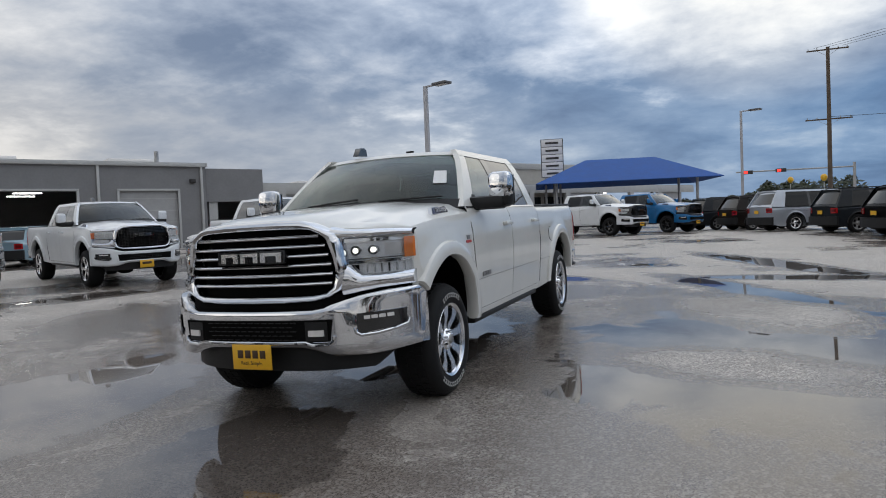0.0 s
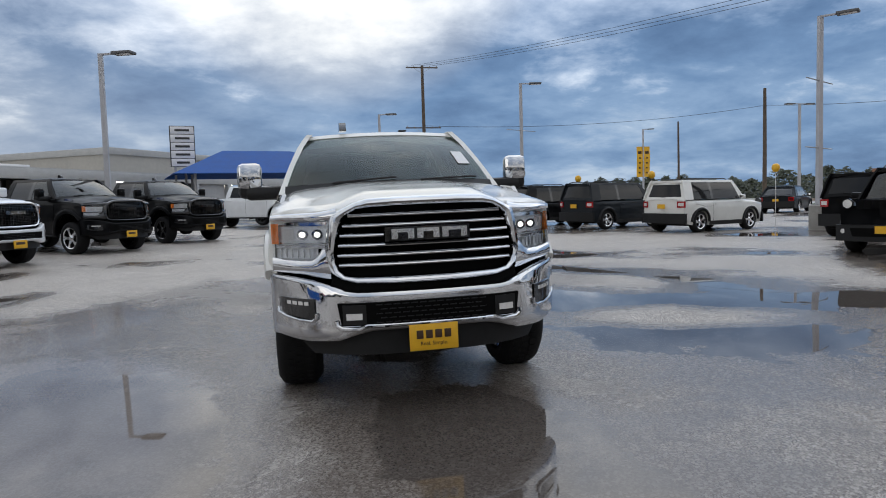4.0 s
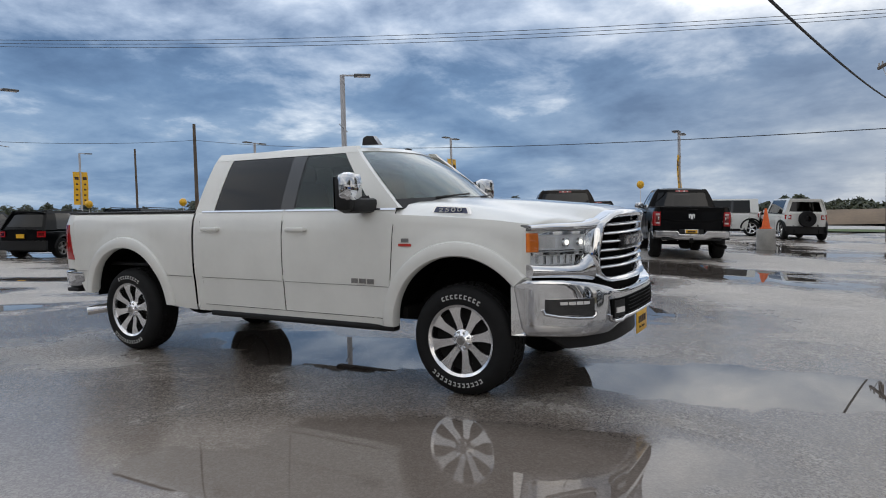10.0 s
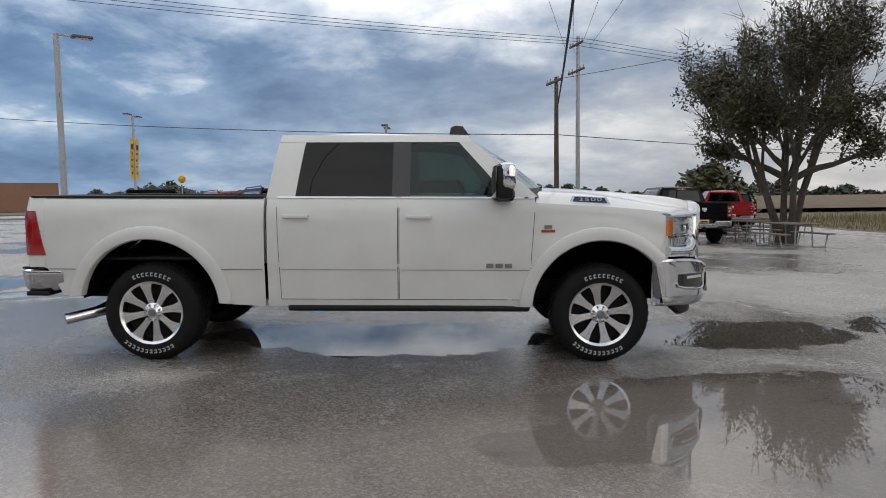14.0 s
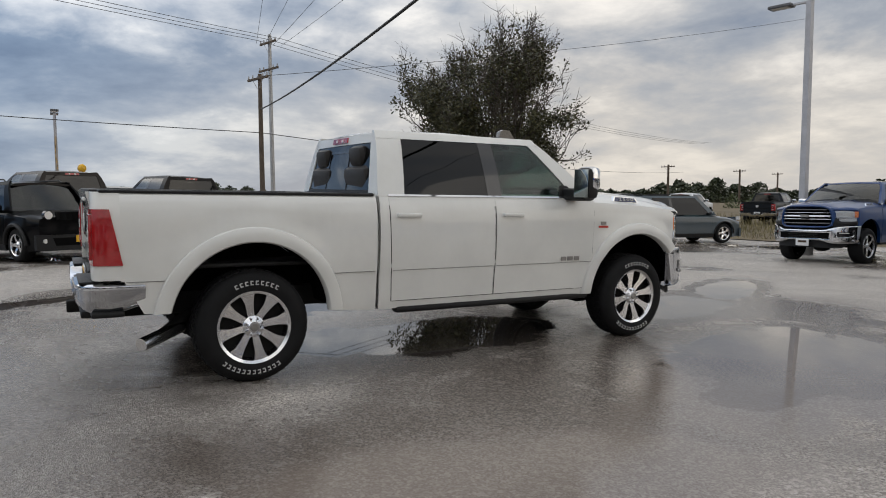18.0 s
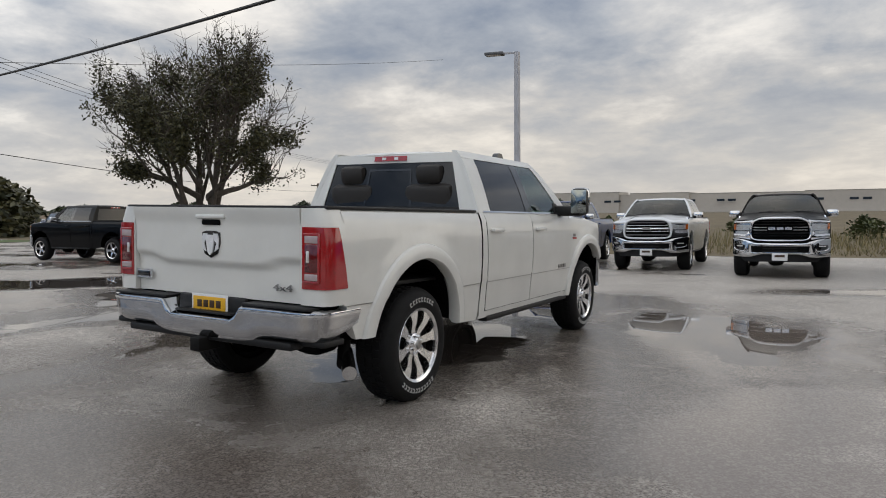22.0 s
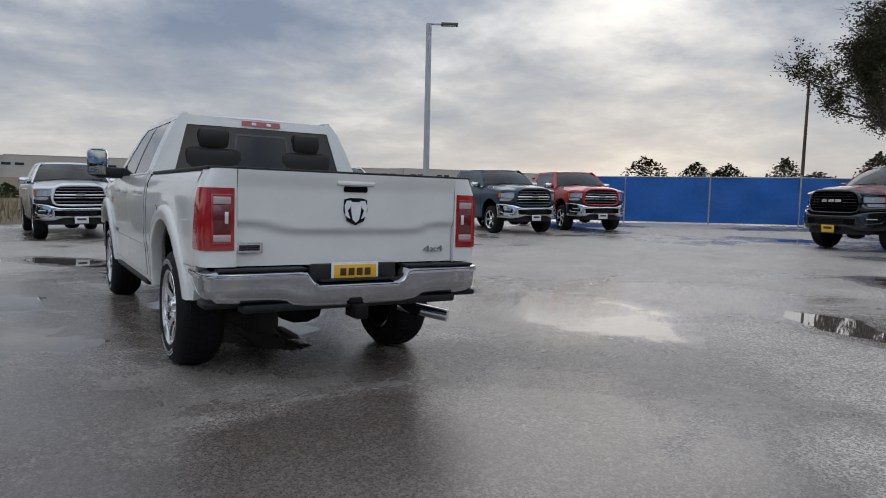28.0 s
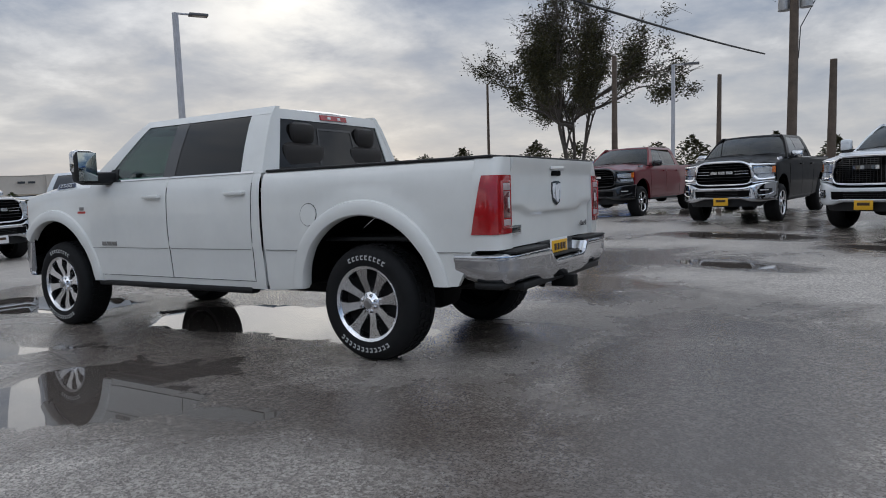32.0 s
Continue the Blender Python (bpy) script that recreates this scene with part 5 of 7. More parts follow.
                    v.co.y = y - 0.11 * k * (1 - min(1.0, abs(x) / 0.97) ** 4)
                    if z > 0.80:
                        v.co.x = x * (1 - 0.045 * k * (1 - step(0.60, 0.95, abs(x))))
    for s in (-1, 1):
        for c in (-AXLE, AXLE):
            make_wheel(top, s * 0.955, c, wheels, 0.412, 0.275, hero, rim, 0.412, not hero)
    return top


# ---- sport utilities, van, saloon (forward is -y) ----
def wagon(name, label, m, body, length=4.3, width=1.82, height=1.69, base=2.6, boxy=0.5, hood=1.0, tyre=0.35, spare=False, lower=None, category="car", roofrails=True, plate=YELLOW, saloon=False, group="parked cars"):
    """A two-box car: boxy 1 has an upright tail and screen, 0 slopes them."""
    top = thing(name, label, category, m, group)
    hw, hl = width / 2, length / 2
    belt = height * (0.60 + 0.04 * boxy if not saloon else 0.62)
    lower = lower or body
    ar = tyre + 0.065
    axles = (-hl + 0.86, -hl + 0.86 + base)
    y_cowl, y_ws = -hl + hood + 0.12, -hl + hood + 0.12 + 0.75 - 0.4 * boxy
    y_rt, y_rb = hl - 0.16 - (0.42 - 0.40 * boxy) - (0.65 if saloon else 0), hl - 0.10 - (0.40 if saloon else 0)

    def half_width(y, z):
        w = hw * interp(z / height, [(0.10, 0.93), (0.17, 0.965), (0.30, 0.99), (0.45, 1.0), (0.55, 0.985), (0.62, 0.93)])
        e = max(0.0, (abs(y) - (hl - 0.75)) / 0.75)
        w -= 0.10 * e ** 2.2
        for c in axles:
            w += 0.022 * (1 - step(ar, ar + 0.09, math.hypot(y - c, z - tyre)))
        return w

    def low(y):
        z = interp(y, [(-hl, 0.26), (-hl + 0.4, 0.22), (hl - 0.5, 0.22), (hl, 0.32)])
        for c in axles:
            d = abs(y - c)
            if d < ar:
                z = max(z, tyre + math.sqrt(ar * ar - d * d))
        return z

    def top_z(y):
        hz = belt - 0.03
        if y < y_cowl:
            return hz - (0.20 - 0.10 * boxy) * ((y_cowl - y) / (y_cowl + hl)) ** 2
        if saloon and y > y_rb:
            return belt + 0.03 - 0.06 * (y - y_rb)
        return belt
    ys = {-hl, hl}
    ys |= {round(float(v), 3) for v in np.linspace(-hl, hl, 24)}
    for c in axles:
        ys |= {round(c + ar * k, 4) for k in (-1.002, -0.99, -0.93, -0.8, -0.55, -0.3, 0, 0.3, 0.55, 0.8, 0.93, 0.99, 1.002)}
    rings = []
    for y in sorted(ys):
        zt, zl = top_z(y), low(y)
        pts = [(0, zt), (hw * 0.5, zt - 0.006), (hw * 0.80, zt - 0.03)]
        z_sh = zt - 0.10
        pts.append(((hw * 0.80 + half_width(y, z_sh)) / 2 + 0.02, zt - 0.05))
        for k in range(0, 9):
            z = z_sh + (zl - z_sh) * k / 8
            pts.append((half_width(y, z), z))
        pts += [(half_width(y, zl) - 0.03, zl + 0.01), (hw * 0.5, zl + 0.02)]
        ring = [(x, y + (0.16 * (abs(x) / hw) ** 3 * (1 if y < 0 else -1)) * step(hl - 0.7, hl, abs(y)), z) for x, z in pts]
        rings.append([(-x, q, z) for x, q, z in reversed(ring)] + ring[1:])
    part("body_shell", loft(rings, closed=False), body, top, closed=False)

    def cabin(s):
        return lambda y, z, o=0.0: (s * (interp(z, [(belt - 0.05, hw * 0.945), (belt + 0.10, hw * 0.90), (height - 0.12, hw * 0.77), (height - 0.02, hw * 0.70)]) + o), y, z)
    zt = height - 0.075
    for s in (-1, 1):
        cf = cabin(s)
        mid = (y_ws + y_rt) / 2 + 0.05
        q = y_rt + (y_rb - y_rt) * 0.35 - (0 if saloon else 0.20)
        d_top = y_rt - (0.12 if saloon else 0.34)
        part("front_side_glass", panel(cf, [(y_cowl + 0.22, belt - 0.01), (mid - 0.05, belt - 0.01), (mid - 0.05, zt), (y_ws + 0.12, zt)], 0, 0.006, 4, 4), TINT, top)
        part("rear_side_glass", panel(cf, [(mid + 0.03, belt - 0.01), (q - 0.12, belt - 0.01), (d_top, zt), (mid + 0.03, zt)], 0, 0.006, 4, 4), TINT, top)
        part("b_pillar", panel(cf, [(mid - 0.07, belt - 0.02), (mid + 0.05, belt - 0.02), (mid + 0.05, zt + 0.01), (mid - 0.07, zt + 0.01)], 0.004, 0.03, 1, 3), GLOSSBLACK, top)
        part("a_pillar", panel(cf, [(y_cowl - 0.02, belt - 0.03), (y_cowl + 0.25, belt - 0.02), (y_ws + 0.14, zt), (y_ws + 0.02, height - 0.03)], 0.006, 0.04, 2, 4), body, top)
        part("c_pillar", panel(cf, [(q - 0.14, belt - 0.03), (y_rb, belt - 0.03), (y_rt + 0.02, height - 0.03), (d_top - 0.02, zt)], 0.006, 0.04, 3, 4), body, top)
        part("roof_side", panel(cf, [(y_ws + 0.02, zt - 0.01), (y_rt, zt - 0.01), (y_rt, height - 0.01), (y_ws, height - 0.015)], 0.006, 0.05, 8, 2), body, top)
        if roofrails:
            part("roof_rail", tube([(s * hw * 0.66, y_ws + 0.25, height - 0.02), (s * hw * 0.66, y_ws + 0.35, height + 0.03), (s * hw * 0.66, y_rt - 0.25, height + 0.03), (s * hw * 0.66, y_rt - 0.12, height - 0.02)], 0.016, 6), BLACKTRIM, top)
        mir = part("mirror", box((s * (hw + 0.07), y_cowl + 0.30, belt + 0.04), (0.20, 0.12, 0.14), 0.04), body, top)
        part("mirror_glass", box((s * (hw + 0.08), y_cowl + 0.362, belt + 0.04), (0.15, 0.004, 0.10), 0.001), CHROME, mir)
        side = lambda y, z, o=0.0, s=s: (s * (half_width(y, z) + o), y, z)
        for a, b in ((y_cowl + 0.20, mid - 0.01), (mid + 0.005, q - 0.14)):
            zl = low((a + b) / 2) + 0.10
            b2 = min(b, axles[1] - ar * 0.35)
            part("door_seam", panel(side, [(a - 0.006, zl - 0.006), (b2 - 0.02, zl - 0.006), (b + 0.006, belt - 0.10), (a - 0.006, belt - 0.10)], 0.001, 0.005, 8, 6), VOIDBLACK, top)
            door = part("door", panel(side, [(a, zl), (b2 - 0.03, zl), (b, belt - 0.10), (a, belt - 0.10)], 0.005, 0.009, 8, 6), body, top)
            part("door_handle", box((s * (half_width(b - 0.14, belt - 0.17) + 0.022), b - 0.14, belt - 0.17), (0.028, 0.17, 0.026), 0.01), body, door)
        cladding = panel(side, [(axles[0] + ar + 0.01, 0.23), (axles[1] - ar - 0.01, 0.23), (axles[1] - ar - 0.01, 0.36), (axles[0] + ar + 0.01, 0.36)], 0.010, 0.02, 8, 2)
        part("sill_cladding", cladding, BLACKTRIM, top)
        for c in axles:
            lip = [(s * (half_width(c + ar * math.cos(a), max(0.24, tyre + ar * math.sin(a))) + 0.004), c + ar * math.cos(a), max(0.24, tyre + ar * math.sin(a))) for a in np.linspace(0, math.pi, 15)]
            part("arch_trim", tube(lip, 0.042 if boxy > 0.6 else 0.026, 6), BLACKTRIM, top)
            # black plate stands for the shade inside the wheel well
            part("wheel_well", prism([(c + (ar + 0.02) * math.cos(a), tyre + (ar + 0.02) * math.sin(a)) for a in np.linspace(-0.3, math.pi + 0.3, 13)], s * hw * 0.52, s * hw * 0.56, axis=0), VOIDBLACK, top)
            make_wheel(top, s * (hw - 0.02), c, "five", tyre, 0.22, False, ALLOY if body not in (PAINTS["black"],) else STEEL, tyre, True)
    ws = lambda u, v, o=0.0: (u * hw * (0.90 - 0.16 * v), y_cowl + 0.10 * u * u + (y_ws - y_cowl) * v - o, belt - 0.03 + (height - 0.03 - belt + 0.03) * v + 0.02 * math.sin(math.pi * v) + o * 0.5)
    part("windscreen", panel(ws, [(-0.97, 0), (0.97, 0), (0.97, 0.97), (-0.97, 0.97)], 0, 0.006, 8, 4), DARKGLASS, top)
    rw = lambda u, v, o=0.0: (u * hw * (0.90 - 0.18 * v), y_rb - 0.06 * u * u + (y_rt - y_rb) * v + o, belt - 0.02 + (height - 0.05 - belt) * v)
    part("rear_glass", panel(rw, [(-0.84, 0.16), (0.84, 0.16), (0.80, 0.86), (-0.80, 0.86)], 0.004, 0.006, 8, 4), TINT, top)
    part("tail_panel", panel(rw, [(-1.0, -0.08), (1.0, -0.08), (1.0, 1.08), (-1.0, 1.08)], 0.0, 0.03, 8, 4), body, top)
    part("rear_wiper", tube([rw(-0.1, 0.12, 0.02), rw(0.35, 0.20, 0.02)], 0.008, 5), BLACKTRIM, top)
    rings = []
    for y in np.linspace(y_ws - 0.03, y_rt + 0.03, 9):
        k = (y - y_ws) / (y_rt - y_ws)
        zr = height - 0.055 + 0.055 * math.sin(math.pi * min(1, max(0, 0.15 + 0.7 * k)))
        prof = [(0, zr), (hw * 0.4, zr - 0.008), (hw * 0.62, zr - 0.03), (hw * 0.71, zr - 0.07), (hw * 0.6, zr - 0.08), (0, zr - 0.04)]
        rings.append([(-x, y, z) for x, z in reversed(prof[1:-1])] + [(x, y, z) for x, z in prof])
    part("roof", loft(rings), body, top)
    part("cabin_trim", join(box((0, y_cowl + 0.35, belt - 0.12), (width * 0.8, 0.5, 0.25), 0.06), box((-0.36, 0.05, belt - 0.05), (0.45, 0.2, 0.75), 0.08), box((0.36, 0.05, belt - 0.05), (0.45, 0.2, 0.75), 0.08), box((0, 0.95, belt - 0.1), (1.2, 0.2, 0.65), 0.08)), CABINDARK, top)
    # ends
    fs = lambda x, z, o=0.0: (x, -hl + 0.16 * (abs(x) / hw) ** 3 - o, z)
    bs = lambda x, z, o=0.0: (x, hl - 0.16 * (abs(x) / hw) ** 3 + o, z)
    hz = belt - 0.13 + 0.05 * boxy
    grille = part("grille", panel(fs, [(-hw * 0.55, hz - 0.13), (hw * 0.55, hz - 0.13), (hw * 0.57, hz + 0.04), (-hw * 0.57, hz + 0.04)], 0.012, 0.03, 8, 2), body if boxy > 0.6 else GLOSSBLACK, top)
    for k in range(7):
        x = -hw * 0.45 + hw * 0.15 * k
        # slots are flat black plates, their inner shade put into the colour
        part("grille_slot", panel(fs, [(x - 0.042, hz - 0.11), (x + 0.042, hz - 0.11), (x + 0.042, hz + 0.02), (x - 0.042, hz + 0.02)], 0.018, 0.012, 1, 1), VOIDBLACK, grille)
    # flat black panel in place of a shaded opening
    part("lower_intake", panel(fs, [(-hw * 0.60, 0.34), (hw * 0.60, 0.34), (hw * 0.66, 0.50), (-hw * 0.66, 0.50)], 0.054, 0.02, 8, 1), VOIDBLACK, top)
    part("front_bumper", panel(fs, [(-hw * 0.97, 0.25), (hw * 0.97, 0.25), (hw * 0.97, 0.56), (-hw * 0.97, 0.56)], 0.05, 0.08, 10, 3), lower, top)
    part("rear_bumper", panel(bs, [(-hw * 0.97, 0.30), (hw * 0.97, 0.30), (hw * 0.97, 0.62), (-hw * 0.97, 0.62)], 0.06, 0.09, 10, 3), BLACKTRIM, top)
    for s in (-1, 1):
        a, b = sorted((s * hw * 0.60, s * hw * 0.88))
        if boxy > 0.6:
            cx = s * hw * 0.72
            lamp = part("head_lamp", cyl((cx, fs(cx, 0)[1] + 0.05, hz - 0.03), (cx, fs(cx, 0)[1] - 0.035, hz - 0.03), 0.095, n=20), GLOSSBLACK, top)
            part("lens", cyl((cx, fs(cx, 0)[1] - 0.03, hz - 0.03), (cx, fs(cx, 0)[1] - 0.042, hz - 0.03), 0.080, n=20), PALELENS, lamp)
        else:
            lamp = part("head_lamp", panel(fs, [(a, hz - 0.07), (b, hz - 0.07), (b, hz + 0.06), (a, hz + 0.06)], 0.016, 0.03, 3, 2), PALELENS, top)
            part("lens", panel(fs, [(a, hz - 0.07), (b, hz - 0.07), (b, hz + 0.06), (a, hz + 0.06)], 0.024, 0.006, 3, 2), LENS, lamp)
        fx = s * hw * 0.80
        part("fog_lamp", cyl((fx, fs(fx, 0)[1] - 0.03, 0.44), (fx, fs(fx, 0)[1] - 0.058, 0.44), 0.045, n=12), PALELENS, top)
        a, b = sorted((s * hw * 0.66, s * hw * 0.93))
        tail = part("tail_lamp", panel(bs, [(a, belt - 0.27), (b, belt - 0.27), (b, belt - 0.07), (a, belt - 0.07)], 0.014, 0.03, 3, 2), REDLENS, top)
        part("lamp_inner", panel(bs, [(a + 0.04, belt - 0.22), (b - 0.04, belt - 0.22), (b - 0.04, belt - 0.12), (a + 0.04, belt - 0.12)], 0.020, 0.01, 2, 1), PALELENS if boxy > 0.6 else DARKRED, tail)
    part("rear_plate", panel(bs, [(-0.15, belt - 0.30), (0.15, belt - 0.30), (0.15, belt - 0.16), (-0.15, belt - 0.16)], 0.014, 0.01, 1, 1), plate, top)
    part("front_plate", panel(fs, [(-0.15, 0.40), (0.15, 0.40), (0.15, 0.54), (-0.15, 0.54)], 0.062, 0.01, 1, 1), plate, top)
    part("underfloor", box((0, 0, 0.30), (width * 0.75, length * 0.86, 0.16), 0.03), UNDER, top)
    if spare:
        part("spare_wheel", moved(revolve([(0.13, 0.0), (0.34, 0.02), (0.36, -0.03), (0.36, -0.17), (0.13, -0.20)], 28), pose(0, hl + 0.22, 0.95, 0, 0, 90)), RUBBER, top)
        part("spare_bracket", box((0, hl + 0.04, 0.95), (0.2, 0.12, 0.2), 0.02), BLACKTRIM, top)
    return top


def stand(x, y, phi, dz=0.0):
    """Pose of a vehicle whose nose points along the bearing phi, level with the ground under it."""
    t = radians(phi + 90)
    c, s = math.cos(t), math.sin(t)
    def g(u, v):
        return ground_z(x + c * u - s * v, y + s * u + c * v)
    gx = (g(0.8, 0) - g(-0.8, 0)) / 1.6
    gy = (g(0, 1.8) - g(0, -1.8)) / 3.6
    return Matrix.Translation((x, y, g(0, 0) + dz)) @ Matrix.Rotation(t, 4, "Z") @ Matrix.Rotation(math.atan(gy), 4, "X") @ Matrix.Rotation(-math.atan(gx), 4, "Y")


def repaint(ob, pairs):
    for o in ob.children_recursive:
        for i, slot in enumerate(o.material_slots):
            if slot.material in pairs:
                new_mat = pairs[slot.material]
                slot.link = "OBJECT"
                slot.material = new_mat
    return ob


# ---- the white pickup in the middle ----
TILT = Matrix.Translation((0, 0, ground_z(0, 0))) @ Matrix.Rotation(math.atan(SLOPE[1]), 4, "X") @ Matrix.Rotation(-math.atan(SLOPE[0]), 4, "Y")
hero = pickup("pickup_truck", "pearl white crew cab pickup with chrome bumpers, wet from rain", TILT, hero=True, lit="yes", group="cars on the lot")

# ---- parked pickups ----
def ahead(x, y, phi, d):
    return x + d * math.cos(radians(phi)), y + d * math.sin(radians(phi))


def park(proto, x, y, phi, label, paints):
    """A copy whose cab stands over (x, y)."""
    ob = copy_thing(proto, stand(*ahead(x, y, phi, -0.4), phi))
    tagged(ob, label)
    return repaint(ob, paints)


big = pickup("pickup_truck", "white heavy pickup with painted bumper and yellow plate, parked", stand(*ahead(-11.3, 6.0, -24, -0.4), -24), body=PAINTS["cool_white"], front="mesh", bumper=PAINTS["cool_white"], wheels="five", surround=CHROME, glassmat=DARKGLASS)
CW = PAINTS["cool_white"]
park(big, -8.6, 9.6, -31, "white heavy pickup with chrome grille, parked in a row", {})
park(big, -7.0, 13.3, -40, "black heavy pickup with dark trim, parked in a row", {CW: PAINTS["black"], CHROME: GLOSSBLACK})
park(big, -5.3, 16.8, -46, "black heavy pickup with dark wheels, parked in a row", {CW: PAINTS["black"], CHROME: GLOSSBLACK, ALLOY: GLOSSBLACK})
park(big, -2.6, 26.6, -30, "white heavy pickup with black wheels, parked by the canopy", {CHROME: GLOSSBLACK, ALLOY: GLOSSBLACK})
park(big, -0.3, 29.2, -30, "bright blue pickup with black bumper and wheels", {CW: PAINTS["blue"], CHROME: GLOSSBLACK, ALLOY: GLOSSBLACK})
light = pickup("pickup_truck", "black pickup with chrome grille and bumper, parked", stand(*ahead(-13.5, 2.75, -9, -0.4), -9), body=PAINTS["black"], front="letters", bumper=CHROME, tow=False, wheels="five", flare=False, surround=CHROME, glassmat=DARKGLASS)
BK = PAINTS["black"]
park(light, -15.9, -0.95, -8, "maroon pickup with dark bumper and chrome wheels", {BK: PAINTS["maroon"], CHROME: GLOSSBLACK})
park(light, 15.4, 3.2, 24, "dark brown pickup seen with its tailgate shut", {BK: PAINTS["brown"], CHROME: GLOSSBLACK})
park(light, 16.6, 0.0, 18, "black pickup with chrome rear bumper", {})
park(light, 19.6, -9.0, 3, "black pickup with chrome bumper and tow hitch", {})
park(light, 38.3, -19.4, -18, "dark pickup parked far across the lot", {})
park(light, 28.5, -14.5, -12, "red pickup parked far across the lot", {BK: PAINTS["red"]})
park(light, 29.5, 2.5, 20, "bright blue pickup parked behind the black ones", {BK: PAINTS["blue"], CHROME: GLOSSBLACK})
park(light, 32.3, 7.2, 20, "black pickup parked behind the row", {CHROME: GLOSSBLACK})
other = pickup("pickup_truck", "white pickup with a wide chrome-barred grille and front plate", stand(*ahead(0.72, -14.3, 93, -0.4), 93), body=PAINTS["cool_white"], front="split", bumper=CHROME, tow=False, plate="white", wheels="five", flare=False, surround=PAINTS["cool_white"], glassmat=DARKGLASS)
park(light, -2.5, -12.9, 92, "black pickup with chrome grille and white front plate", {YELLOW: PLATEWHITE})
park(other, 3.9, -14.6, 94, "navy blue pickup with chrome crosshair grille", {CW: PAINTS["navy"]})
park(other, -11.3, -11.0, 82, "slate blue pickup with chrome-barred grille", {CW: PAINTS["slate"]})
park(other, -14.5, -11.0, 72, "red pickup with dark grille and chrome bumper", {CW: PAINTS["red"]})
ford = park(other, -6.0, -11.7, 89, "white pickup with a black grille guard", {CHROME: GLOSSBLACK})
guard = [tube([(s * 0.36, -3.08, 0.50), (s * 0.36, -3.10, 0.95), (s * 0.36, -3.03, 1.30)], 0.03) for s in (-1, 1)]
for z0 in (0.62, 1.27):
    guard.append(tube([(-0.92, -2.78, z0), (-0.80, -3.00, z0), (-0.36, -3.10, z0), (0.36, -3.10, z0), (0.80, -3.00, z0), (0.92, -2.78, z0)], 0.026))
for s in (-1, 1):
    guard.append(tube([(s * 0.92, -2.78, 0.62), (s * 0.94, -2.76, 0.95), (s * 0.92, -2.78, 1.27)], 0.024))
for k in range(5):
    guard.append(tube([(-0.36, -3.10, 0.72 + 0.11 * k), (0.36, -3.10, 0.72 + 0.11 * k)], 0.012, 6))
part("grille_guard", join(*guard), BLACKTRIM, ford, "black tubular grille guard")
for x, y, col, word in ((25.5, -33.5, {}, "white"), (21.0, -36.0, {CW: PAINTS["graphite"]}, "grey"), (32.0, -34.0, {CW: PAINTS["black"]}, "black"), (17.2, -37.5, {}, "white")):
    park(other, x, y, -92 if x < 20 else -70, word + " pickup parked far off beside the verge", col)

# ---- parked wagons ----
wagon("suv", "graphite compact wagon with roof rails, rear to the lane", stand(10.9, 17.0, 21), PAINTS["graphite"], 4.24, 1.80, 1.69, 2.57, 0.9, lower=BLACKTRIM, category="suv")
wh = wagon("suv", "white compact boxy wagon with black lower trim", stand(12.6, 13.8, 20), PAINTS["white"], 4.24, 1.80, 1.69, 2.57, 0.9, lower=BLACKTRIM, category="suv")
copy_thing(wh, stand(10.6, 3.6, -152) @ Matrix.Scale(0.92, 4))
repaint(tagged(scene.objects["suv.002"], "black compact boxy wagon facing the lane"), {PAINTS["white"]: PAINTS["black"]})
two = repaint(tagged(copy_thing(wh, stand(15.0, 8.8, 24)), "black compact boxy wagon with tinted glass"), {PAINTS["white"]: PAINTS["black"]})
repaint(tagged(copy_thing(wh, stand(18.5, 7.3, -150)), "red compact wagon parked behind the black one"), {PAINTS["white"]: PAINTS["red"]})
cross = wagon("suv", "black compact wagon with dark wheels", stand(9.6, 20.4, 22), PAINTS["black"], 4.40, 1.82, 1.65, 2.64, 0.3, category="suv")
repaint(tagged(copy_thing(cross, stand(8.4, 23.8, 25)), "graphite wagon with chrome roof rails"), {PAINTS["black"]: PAINTS["graphite"]})
repaint(tagged(copy_thing(cross, stand(5.0, 30.4, 30)), "dark grey wagon parked in the row"), {PAINTS["black"]: PAINTS["brown"]})
repaint(tagged(copy_thing(cross, stand(3.4, 32.6, 32)), "graphite wagon at the end of the row"), {PAINTS["black"]: PAINTS["graphite"]})
wagon("minivan", "silver minivan with dark glass", stand(6.6, 27.0, 28), PAINTS["silver"], 5.1, 2.0, 1.76, 3.09, 0.2, 1.05, 0.36, category="minivan")
wagon("suv", "blue-grey crossover wagon with silver wheels", stand(11.6, -16.6, -102), PAINTS["steel"], 4.65, 1.84, 1.70, 2.70, 0.15, 1.05, 0.36, category="suv", plate=PLATEWHITE)
wagon("sedan", "dark grey saloon parked by the road", stand(25.7, 26.3, 40), PAINTS["graphite"], 4.9, 1.88, 1.46, 2.9, 0.1, 1.2, 0.34, category="sedan", roofrails=False, saloon=True)
jeep = wagon("suv", "white boxy off-roader with a spare wheel on its tail", stand(32.5, 1.0, 95), PAINTS["white"], 4.2, 1.87, 1.87, 2.9, 1.0, 1.15, 0.40, spare=True, lower=BLACKTRIM, category="suv", roofrails=False)
repaint(tagged(copy_thing(jeep, stand(31.0, -2.5, 20)), "white off-roader with a spare wheel, far row"), {})
wagon("sedan", "pale blue saloon behind the white pickup", stand(-22.5, 12.2, 120), PAINTS["teal"], 4.8, 1.86, 1.5, 2.8, 0.1, 1.2, 0.34, category="sedan", roofrails=False, saloon=True)


